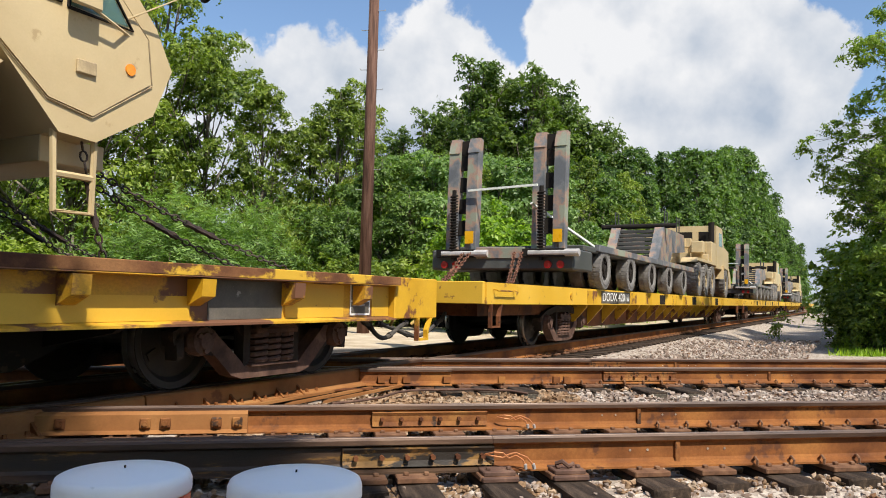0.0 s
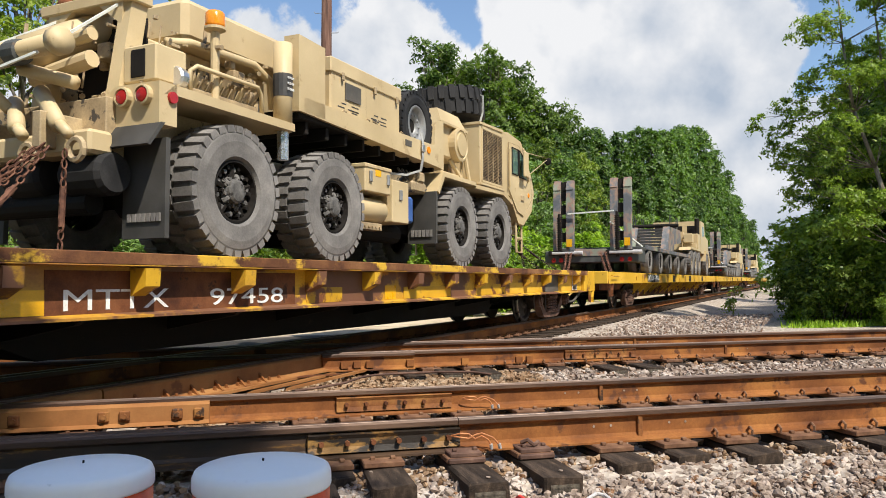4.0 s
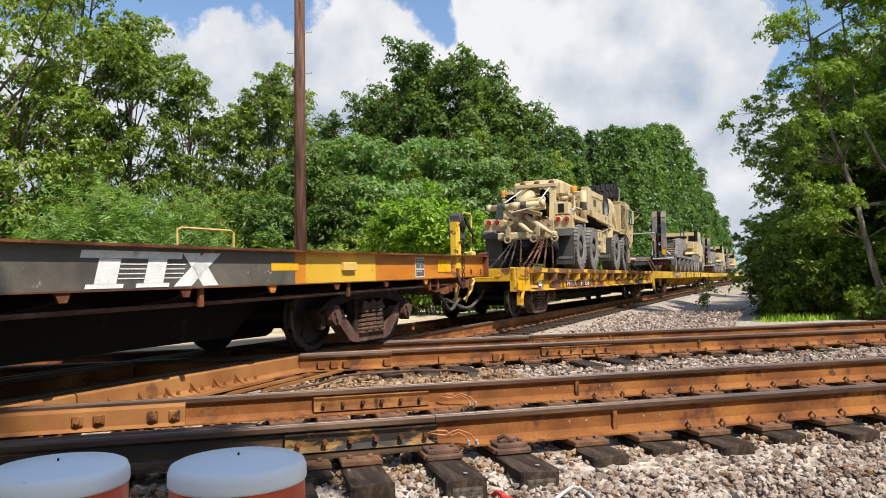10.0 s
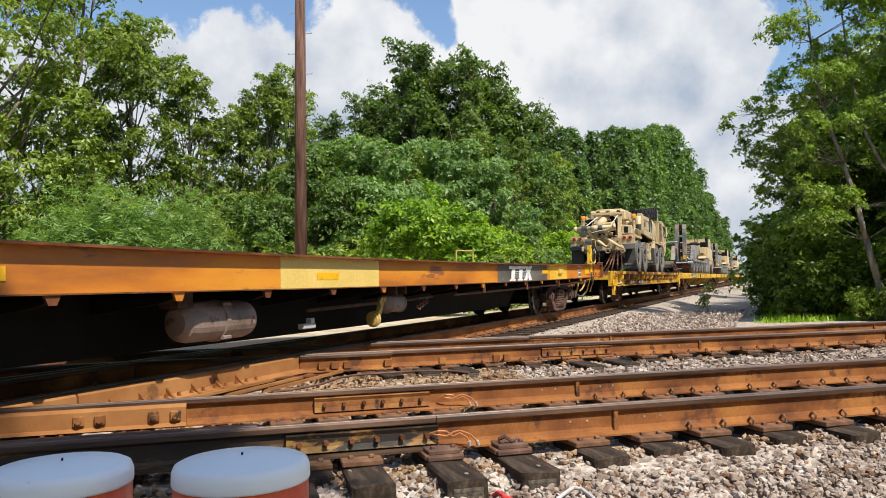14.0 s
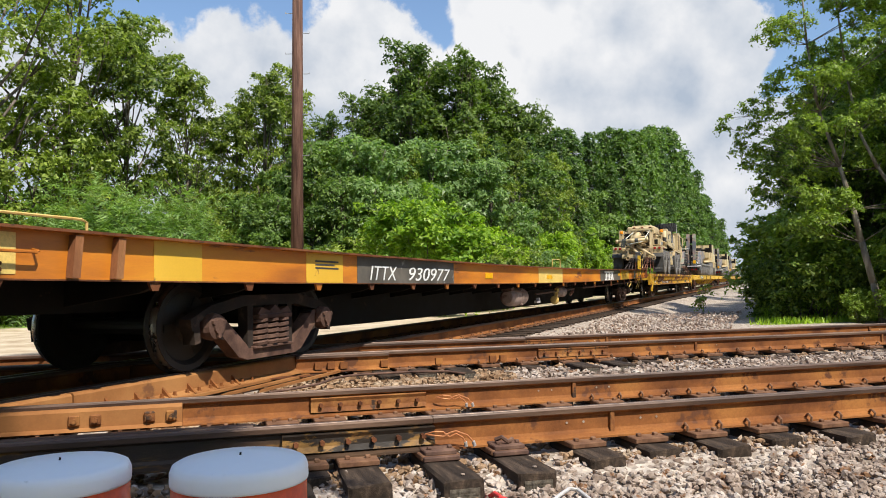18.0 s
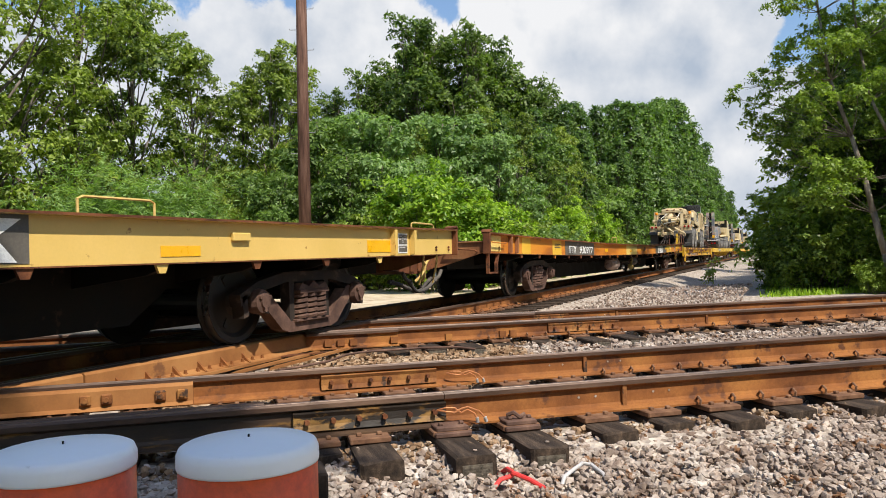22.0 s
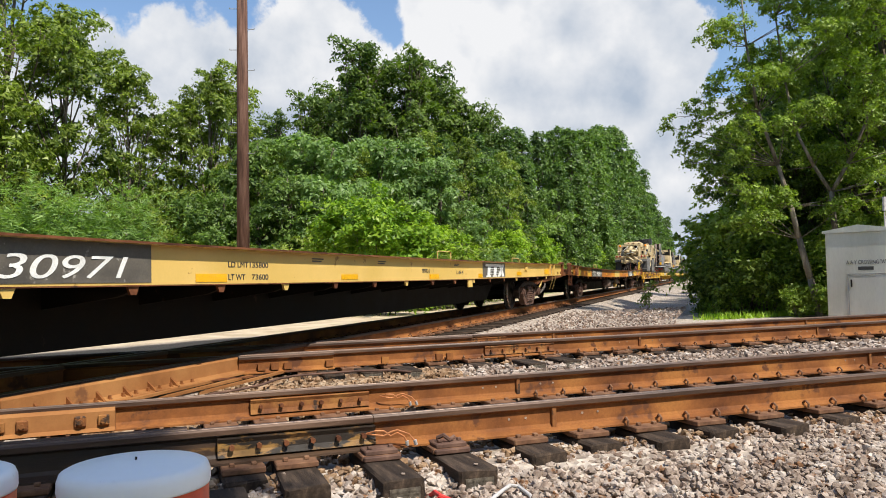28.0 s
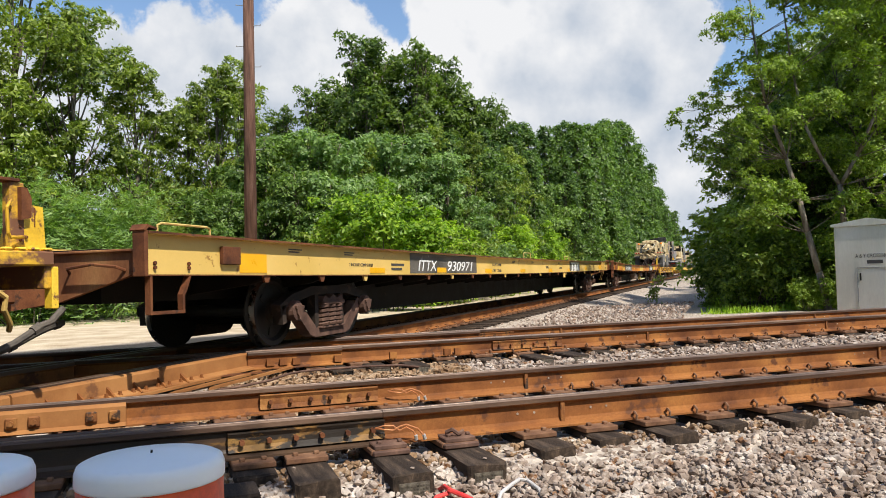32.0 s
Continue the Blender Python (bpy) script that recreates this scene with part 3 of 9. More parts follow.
def ground():
    """One sheet to the horizon, finer near the tracks; its cover is gravel, dirt or grass."""
    def axis(lo, hi, step, far):
        near = list(np.arange(lo, hi + 1e-6, step))
        out = []
        d, x = step, hi
        while x < far:
            d *= 1.45
            x += d
            out.append(x)
        neg = []
        d, x = step, lo
        while x > -far:
            d *= 1.45
            x -= d
            neg.append(x)
        return neg[::-1] + near + out
    xs, ys = axis(-12, 30, 0.4, 2500), axis(-8, 30, 0.4, 2500)
    verts, cover = [], []
    for y in ys:
        for x in xs:
            p = Vector((x, y, 0))
            s, q = (p - PIV).dot(U), (p - PIV).dot(N)
            main = min(abs(y - 0.71), abs(y - 5.37))
            bank = 1 - 0.44 * ss(1.0, 1.6, main) - 0.56 * ss(1.7, 3.2, main)
            bank = max(bank, (1 - ss(1.6, 3.0, abs(q))))
            z = -0.34 + 0.25 * bank
            z = lerp(z, -0.06, ss(1.4, 2.4, q) * ss(6.7, 7.5, y))
            if abs(x) < 40 and abs(y) < 40:
                z += 0.02 * noise.noise(p * 0.7)
            verts.append((x, y, z))
            border = min(5.6, max(1.9, 5.4 - 0.5 * (s - 2.5)))
            dirt = ss(border - 0.3, border + 0.3, q) * (1 - ss(12.5, 15.5, q))
            # shade under and beyond the train, painted into the cover's third channel
            train_shade = ss(-0.9, -0.5, q) * (1 - ss(border - 0.4, border, q)) * (1 - ss(13, 17, s)) + 0.6 * ss(13, 17, s) * (1 - ss(0.5, 0.8, abs(q)))
            grass = ss(12.0, 15.0, q)
            # verge beside the hut road, right of the crossing line
            verge = ss(4.8, 6.4, -q) * ss(13.4, 14.8, y) * ss(6, 10, x)
            drive = ss(6.9, 7.6, y) * (1 - ss(8.8, 9.8, y))
            dirt = max(dirt, drive * 0.35)
            cover.append((dirt, max(grass, verge, ss(20, 30, abs(y - 5)) * 0.9 * ss(4.6, 6.0, abs(q))), train_shade, 1))
    nx = len(xs)
    faces = [(j * nx + i, j * nx + i + 1, (j + 1) * nx + i + 1, (j + 1) * nx + i) for j in range(len(ys) - 1) for i in range(nx - 1)]
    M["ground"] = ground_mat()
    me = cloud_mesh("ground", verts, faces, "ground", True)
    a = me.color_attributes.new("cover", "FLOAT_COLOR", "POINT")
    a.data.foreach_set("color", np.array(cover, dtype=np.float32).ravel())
    tagged(new("ground", me), "pale gravel yard with dirt and grass verges", "ground", kind="structure")


def rail_profile(w=1.0):
    h = TOP
    half = [(0.076, 0.0), (0.076, 0.012), (0.018, 0.030), (0.0085, 0.05), (0.0085, h - 0.058), (0.016, h - 0.047), (0.037, h - 0.040), (0.037, h - 0.010), (0.030, h - 0.002)]
    return [(x * w, z) for x, z in half] + [(-x * w, z) for x, z in half[::-1]]


def rail(name, m, length, label, cap=True, start=0.0, web="railweb"):
    """One rail along its own x from 0, with a dark worn head."""
    bm = bmesh.new()
    prism(bm, rail_profile(), start, length, "x")
    ob = solid(name, bm, web, label, "rail", "running rails", "structure")
    ob.matrix_world = m
    h = TOP
    bm = bmesh.new()
    prism(bm, [(-0.0395, h - 0.036), (-0.0395, h - 0.010), (-0.031, h), (0.031, h), (0.0395, h - 0.010), (0.0395, h - 0.036)], start, length, "x")
    part("rail_head", bm, "railhead", ob, "dark brown rail head")
    if cap:
        bm = bmesh.new()
        prism(bm, [(-0.016, TOP - 0.001), (-0.014, TOP + 0.002), (0.016, TOP + 0.002), (0.018, TOP - 0.001)], start, length, "x")
        part("running_band", bm, "railtop", ob, "worn shiny running band")
    return ob


def joint_bar(parent, x, side, length=0.92, bolts=6, w=0.05, material="jointbar"):
    """A splice bar on the rail's web with its bolts."""
    bm = bmesh.new()
    prism(bm, [(side * 0.012, 0.03), (side * w, 0.036), (side * (w - 0.012), 0.07), (side * (w - 0.012), 0.115), (side * w, TOP - 0.06), (side * 0.012, TOP - 0.05)], x, x + length, "x")
    bar = part("joint_bar", bm, material, parent, "bolted rusty joint bar")
    for i in range(bolts):
        bx = x + length * (i + 0.5) / bolts
        bm = bmesh.new()
        rod(bm, (bx, side * (w - 0.015), 0.092), (bx, side * (w + 0.026), 0.092), 0.016, 6)
        part("bolt", bm, "rust", bar)
    return bar


def tracks():
    X0, X1 = -60.0, 160.0
    rails = []
    for i, y in enumerate(MAIN):
        m = Matrix.Translation((X0, y, 0))
        if i == 0:
            rail("rail_main", m, -0.43 - X0, "oily black main-line rail left of its joint", web="rail_oily")
        rails.append(rail("rail_main", m, X1 - X0, "rusty main-line rail with a worn shiny head", start=-0.426 - X0 if i == 0 else 0.0))
    for q in (-0.75, 0.75):
        p = line_at(-40, q)
        rails.append(rail("rail_crossing", Matrix.Translation(p) @ pose(0, 0, 0, 0, 0, TURN), 240, "rusty rail of the crossing line with a worn head"))
    # joints and bars seen near the crossing
    joint_bar(rails[0], -1.34 - X0, -1, material="jointbar_oily")
    joint_bar(rails[1], -1.02 - X0, -1)
    joint_bar(rails[2], 2.25 - X0, -1, 1.0)
    joint_bar(rails[2], -0.62 - X0, -1, 0.35, 3)
    joint_bar(rails[3], 2.2 - X0, -1, 1.0)
    for r, xs in ((0, (0.80, 4.1)), (1, (1.21, 5.2)), (2, (4.6, 7.8)), (3, (4.0, 9.0))):
        for x in xs:
            bm = bmesh.new()
            box(bm, x - X0 - 0.016, x - X0 + 0.018, -0.030, 0.030, 0.02, TOP - 0.036, 0.004)
            part("rail_joint", bm, "jointbar", rails[r], "narrow upright plate at the joint between rail ends")
            # pale solid discs imitate daylight through empty bolt holes
            for dx in (-0.32, -0.20, 0.22, 0.34):
                bm = bmesh.new()
                rod(bm, (x - X0 + dx, -0.0125, 0.10), (x - X0 + dx, -0.011, 0.10), 0.0085, 8)
                part("bolt_hole", bm, "stone", rails[r], "pale disc painted as daylight through an empty bolt hole")
    # guard rails inside the diamonds
    for y, a, b in ((MAIN[2] + 0.125, -4.2, 3.2), (MAIN[2] - 0.125, -0.85, 0.25), (MAIN[3] - 0.125, -2.2, 2.6), (MAIN[0] + 0.125, -8, -1.5)):
        g = rail("guard_rail", Matrix.Translation((a, y, -0.004)), b - a, "rusty guard rail of the crossing diamond", False)
    for q, a, b in ((-0.75 + 0.125, -8.5, 2.4), (0.75 - 0.125, -8.5, 3.5)):
        p = line_at(a, q, -0.006)
        rail("guard_rail", Matrix.Translation(p) @ pose(0, 0, 0, 0, 0, TURN), b - a, "rusty guard rail beside the crossing rail", False)
    # flat guard bar in front of the second rail, with square clips
    bm = bmesh.new()
    prism(bm, [(0.0, 0.015), (-0.10, 0.018), (-0.06, 0.04), (-0.055, TOP - 0.05), (-0.03, TOP - 0.03), (0.0, TOP - 0.03)], -7.5, -1.96, "x")
    o = solid("guard_bar", bm, "wingbar", "flat rusty guard bar bolted along the rail", "rail", "wing bars", "structure")
    o.location = (0, MAIN[1] - 0.04, 0)
    for x in (-4.6, -4.1, -3.3, -2.72, -2.58, -2.22, -2.07):
        bm = bmesh.new()
        box(bm, x, x + 0.075, -0.028, 0.0, 0.055, 0.13, 0.008)
        rod(bm, (x + 0.0375, -0.05, 0.092), (x + 0.0375, -0.02, 0.092), 0.02, 6)
        c = part("clip_block", bm, "jointbar", o, "square rusty clip block")
        c.location = (0, -0.056, 0)
    # solid wing bars in front of the crossing's near rail
    for a, b in ((-9.0, -2.62), (-2.6, 0.55)):
        bm = bmesh.new()
        prism(bm, [(0.0, 0.0), (-0.17, 0.0), (-0.165, 0.02), (-0.075, 0.045), (-0.07, TOP - 0.03), (-0.055, TOP - 0.012), (0.0, TOP - 0.01)], 0, b - a, "x")
        o = solid("wing_bar", bm, "wingbar", "broad rusty wing bar of the crossing", "rail", "wing bars", "structure")
        o.matrix_world = Matrix.Translation(line_at(a, -0.80, 0)) @ pose(0, 0, 0, 0, 0, TURN)
    # square clip blocks on the guard rails
    for y, xs in ((MAIN[2] - 0.215, (-0.64, -0.49, -0.34, 0.15, 0.83, 1.53, 1.67)),):
        for x in xs:
            bm = bmesh.new()
            prism(bm, [(0.0, 0.10), (-0.05, 0.105), (-0.055, 0.03), (0.0, 0.02)], x, x + 0.085, "x")
            o = solid("rail_brace", bm, "railweb", "rusty square rail brace bolted to the guard rail", "brace", "rail braces")
            o.location = (0, y + 0.075, 0)
    # sloping wing braces along the crossing rail
    for i in range(13):
        s = -4.6 + i * 0.33
        bm = bmesh.new()
        prism(bm, [(0.0, 0.11), (-0.10, 0.02), (0.0, 0.02)], -0.012, 0.012, "x")
        o = solid("wing_brace", bm, "railweb", "small rusty triangular brace at the foot of the crossing rail", "brace", "wing braces")
        o.matrix_world = Matrix.Translation(line_at(s, -0.875, 0.0)) @ pose(0, 0, 0, 0, 0, TURN)
    for i in range(26):
        s = -4.5 + i * 0.165
        bm = bmesh.new()
        rod(bm, (0, 0, 0.0), (0, 0, 0.05), 0.017, 6)
        rod(bm, (0, 0, 0.0), (0, 0, 0.022), 0.026, 6)
        o = solid("foot_bolt", bm, "railweb", "rusty bolt along the foot of the wing bar", "bolt", "foot bolts")
        o.matrix_world = Matrix.Translation(line_at(s, -0.925, 0.012))
    for a, b, q, w in ((-2.3, 0.1, -1.02, 0.08), (-1.3, 0.4, -1.20, 0.06), (-0.9, 0.9, -1.36, 0.05)):
        bm = bmesh.new()
        prism(bm, [(0, 0), (b - a, 0.10), (b - a, 0.10 + w), (0.2, w)], -0.02, 0.006, "z")
        o = solid("frog_plate", bm, "wingbar", "long flat rusty plate beside the wing bar", "plate", "frog plates")
        o.matrix_world = Matrix.Translation(line_at(a, q - 0.05, 0.004)) @ pose(0, 0, 0, 0, 0, TURN)
    bm = bmesh.new()
    pipe(bm, [(-1.25, 2.95, 0.0), (-0.975, 3.12, 0.005), (-0.72, 3.34, 0.01), (-0.52, 3.66, 0.02), (-0.34, 3.82, 0.02), (-0.12, 3.87, 0.02), (0.38, 3.90, 0.02), (0.80, 3.86, 0.01), (1.02, 3.9, -0.03)], 0.013, 8)
    o = solid("cable_conduit", bm, "truckframe", "bent brown cable conduit lying beside the rail", "conduit", smooth=True)
    # flat frog plate where the lines meet
    bm = bmesh.new()
    prism(bm, [(-0.6, 0), (0.5, 0), (1.2, 0.22), (0.1, 0.26)], 0.0, 0.012, "z")
    o = solid("frog_plate", bm, "rust", "flat rusty base plate under the crossing frog", "plate")
    o.location = (-1.9, 3.9, 0.0)


def tie_mesh(length, seed, w=0.23, h=0.19):
    rnd = random.Random(seed)
    bm = bmesh.new()
    vs = box(bm, -w / 2, w / 2, 0, length, -h, 0, 0.012)
    for v in vs:
        v.co += Vector([rnd.uniform(-0.008, 0.008) for _ in range(3)])
    # long drying cracks
    for _ in range(3):
        x = rnd.uniform(-0.08, 0.08)
        a = rnd.uniform(0, length * 0.5)
        box(bm, x - 0.004, x + 0.004, a, a + rnd.uniform(0.4, 1.0), 0.0, 0.004)
    return mesh_of(bm, "tie", "tie")


def plate_mesh():
    bm = bmesh.new()
    box(bm, -0.12, 0.12, -0.19, 0.19, -0.035, 0.0, 0.006)
    for x, y in ((-0.06, -0.12), (0.06, -0.12), (-0.06, 0.12), (0.06, 0.12)):
        box(bm, x - 0.015, x + 0.015, y - 0.015, y + 0.015, 0, 0.02, 0.004)
    return mesh_of(bm, "tie_plate", "plate_dark")


def anchor_mesh():
    bm = bmesh.new()
    pipe(bm, [(0, -0.10, 0.0), (0, -0.105, 0.030), (0.0, -0.08, 0.048), (0.015, -0.05, 0.04), (0.02, -0.03, 0.025)], 0.009, 5)
    return mesh_of(bm, "rail_anchor", "plate_dark")


def ties():
    ms = [tie_mesh(2.75, i) for i in range(4)]
    plate, anchor = plate_mesh(), anchor_mesh()
    rnd = random.Random(5)
    for k, (y0, ya, yb, xa, xb) in enumerate(((-0.66, MAIN[0], MAIN[1], -5.0, 24.0), (4.0, MAIN[2], MAIN[3], -5.0, 30.0))):
        bed = tagged(new("tie_row"), "weathered dark timber ties under the main-line rails", "track ties", "tie rows", "structure")
        x = xa
        ends = {}
        if k == 0:
            ends = dict(zip(range(8, 16), ((-0.92, -0.58), (-0.42, -0.65), (0.02, -0.62), (0.56, -0.44), (1.0, -0.36), (1.44, -0.44), (1.93, -0.34), (2.45, -0.42))))
        j = -1
        while x < xb:
            j += 1
            m = ms[rnd.randrange(4)]
            t = instance(m, "tie", bed, (x + rnd.uniform(-0.03, 0.03), y0 + rnd.uniform(0.22, 0.34 if k == 0 else 0.28), -0.035 - rnd.uniform(0, 0.012)), rnd.uniform(-0.025, 0.025))
            if j in ends:
                x = ends[j][0]
                t.location = (x, ends[j][1], -0.035)
            if k == 0 and j in (9, 10):
                # toothed steel plate pressed into the sawn end, and a stacked rail plate
                bm = bmesh.new()
                box(bm, -0.085, 0.085, -0.004, 0.0, -0.15, -0.05)
                for a in range(9):
                    for c in range(5):
                        box(bm, -0.075 + a * 0.0175, -0.064 + a * 0.0175, -0.007, -0.004, -0.142 + c * 0.018, -0.134 + c * 0.018)
                g = part("end_plate", bm, "toothed", t, "toothed steel plate on the sawn end")
                bm = bmesh.new()
                box(bm, -0.112, 0.112, -0.22, 0.19, 0.0, 0.03, 0.006)
                box(bm, -0.10, 0.10, -0.19, 0.17, 0.03, 0.06, 0.006)
                for a, c in ((-0.06, -0.14), (0.07, -0.13)):
                    box(bm, a - 0.013, a + 0.013, c - 0.013, c + 0.013, 0.06, 0.078, 0.004)
                if j == 10:
                    pipe(bm, [(-0.05, -0.10, 0.06), (-0.06, -0.11, 0.085), (-0.03, -0.13, 0.10), (0.0, -0.15, 0.075), (0.04, -0.13, 0.085)], 0.014, 6)
                g = part("stacked_plate", bm, "truckframe", t, "heavy stacked rail plate with a spring clip")
                g.location = (0, MAIN[0] - t.location.y, 0)
                bm = bmesh.new()
                rod(bm, (0.02, 0.10, 0.0), (0.02, 0.10, 0.005), 0.012, 10)
                part("date_nail", bm, "stone", t, "pale nail head")
            if x < 12:
                for yy in (ya, yb):
                    instance(plate, "tie_plate", t, (0, yy - t.location.y, 0.036))
                    for sgn in (-1,):
                        if x > 1.0:
                            instance(anchor, "rail_anchor", t, (0.13, yy - t.location.y, 0.04))
                            instance(anchor, "rail_anchor", t, (-0.13, yy - t.location.y, 0.04))
            x += 0.545
    bed = tagged(new("tie_row"), "weathered dark timber ties under the crossing line", "track ties", "tie rows", "structure")
    for i in range(110):
        s = 3.2 + i * 0.53
        t = instance(ms[i % 4], "tie", bed, line_at(s, -1.45, -0.04), radians(TURN) + rnd.uniform(-0.02, 0.02))
        if i < 40:
            for q in (-0.75, 0.75):
                instance(plate, "tie_plate", t, (0, q + 1.45, 0.038))
                instance(anchor, "rail_anchor", t, (0.13, q + 1.45, 0.04))
    for i in range(24):
        instance(ms[i % 4], "tie", bed, line_at(-4.4 - i * 0.53, -1.45, -0.05), radians(TURN))
    # short sawn timbers between the two tracks of the main line
    for x, y in ((0.145, 3.94), (0.60, 4.0), (1.04, 3.90), (2.6, 3.82), (3.1, 3.84)):
        bm = bmesh.new()
        box(bm, -0.12, 0.12, 0, 0.5, -0.14, 0.0, 0.012)
        o = solid("timber_end", bm, "tie", "dark end-grain timber beside the outer rail", "timber", "timber ends")
        o.location = (x, y, -0.01)
        bm = bmesh.new()
        box(bm, -0.10, 0.10, -0.004, 0.0, -0.115, -0.025)
        for a in range(10):
            for c in range(4):
                box(bm, -0.094 + a * 0.0195, -0.084 + a * 0.0195, -0.007, -0.004, -0.107 + c * 0.02, -0.095 + c * 0.02)
        part("end_plate", bm, "toothed", o, "toothed steel plate on the sawn end")
    bm = bmesh.new()
    box(bm, -0.14, 0.14, -0.12, 0.14, -0.1, 0.03, 0.012)
    o = solid("timber_end", bm, "tie", "short dark timber stub in the ballast", "timber", "timber ends")
    o.location = (-1.38, -0.75, -0.02)


def ballast():
    """Loose crushed stones, one heap."""
    rng = np.random.default_rng(3)

    def chip(fine):
        base = bmesh.new()
        if fine:
            bmesh.ops.create_icosphere(base, subdivisions=1, radius=1.05)
        else:
            bmesh.ops.create_cube(base, size=1.5)
            bmesh.ops.triangulate(base, faces=base.faces[:])
        bv = np.array([v.co[:] for v in base.verts])
        bf = np.array([[v.index for v in f.verts] for f in base.faces])
        base.free()
        return bv, bf
    chips = (chip(False), chip(True))
    heaps = {False: ([], [], [0]), True: ([], [], [0])}
    cells = ((-2.2, 4.2, -2.5, -0.10, 17500, 0.0195), (4.2, 9.0, -2.0, -0.10, 4200, 0.027), (-3.5, 5.0, 0.08, 1.35, 8500, 0.0205), (5.0, 10.0, 0.08, 1.35, 2400, 0.03), (-2.5, 6.5, 1.5, 4.55, 12000, 0.026), (6.5, 13, 1.5, 4.5, 4200, 0.034), (-0.5, 14, 4.75, 6.0, 4600, 0.033), (-1, 16, 6.2, 8.5, 5000, 0.033),
             (0.0, 16, 8.5, 18, 6500, 0.03))
    for xa, xb, ya, yb, n, size in cells:
        fine = size < 0.021
        bv, bf = chips[fine]
        x = rng.uniform(xa, xb, n)
        y = rng.uniform(ya, yb, n)
        if xb > 6 and ya < 8.4:
            x = xa + (xb - xa) * rng.uniform(0, 1, n) ** 1.25
        keep = np.ones(n, bool)
        q = (x - PIV.x) * N.x + (y - PIV.y) * N.y
        keep &= ~((np.abs(np.abs(q) - 0.8) < 0.3))
        if ya > 8:
            keep &= (q > -5.2) & (q < -0.9)
        x, y = x[keep], y[keep]
        n = len(x)
        s = size * rng.uniform(0.6, 1.45, n)
        sc = s[:, None] * rng.uniform(0.65, 1.25, (n, 3))
        sc[:, 2] *= 0.8
        ang = rng.uniform(0, 6.28, n)
        jit = 1 + rng.uniform(-0.34, 0.24, (n, len(bv))) * (0.9 if fine else 1)
        P = (bv[None] * jit[..., None] + rng.uniform(-0.26, 0.26, (n, len(bv), 3))) * sc[:, None]
        tilt = rng.uniform(-0.6, 0.6, n)
        cy, sy = np.cos(tilt)[:, None], np.sin(tilt)[:, None]
        px, pz = P[..., 0] * cy - P[..., 2] * sy, P[..., 0] * sy + P[..., 2] * cy
        P = np.stack([px, P[..., 1], pz], -1)
        c, sn = np.cos(ang)[:, None], np.sin(ang)[:, None]
        R = np.stack([P[..., 0] * c - P[..., 1] * sn, P[..., 0] * sn + P[..., 1] * c, P[..., 2]], -1)
        z = -0.105 + rng.uniform(0, 0.045, n) - (0.075 * np.clip((-y - 0.2) / 0.5, 0, 1) + 0.07 * np.clip((-y - 1.2) / 1.3, 0, 1) if ya < 0 else 0)
        if ya > 6:
            z = z - 0.03
        R += np.stack([x, y, z], -1)[:, None]
        c = R.mean(1)
        near = np.min(np.abs(c[:, 1:2] - np.array(MAIN)[None]), axis=1)
        rusty = (near + rng.uniform(0, 0.25, n) < 0.42) & (rng.uniform(0, 1, n) < 0.75) | ((c[:, 1] > 1.5) & (c[:, 1] < 4.6) & (c[:, 0] < 1.6)) | ((c[:, 1] > 0) & (c[:, 1] < 1.4) & (c[:, 0] < 1.2))
        for stained in (False, True):
            V, Fc, n0 = heaps[stained]
            own = R[rusty == stained]
            V.append(own.reshape(-1, 3))
            Fc.append((bf[None] + (n0[0] + np.arange(len(own)) * len(bv))[:, None, None]).reshape(-1, 3))
            n0[0] += len(own) * len(bv)
    for name, stained, material, label in (("ballast_stones", False, "stone", "loose grey and tan crushed stone ballast"), ("stained_stones", True, "stone_rusty", "rust-stained crushed stones beside the rails")):
        V, Fc, n0 = heaps[stained]
        me = cloud_mesh(name, np.concatenate(V).tolist(), np.concatenate(Fc).tolist(), material)
        tagged(new(name, me), label, "gravel", kind="stuff")


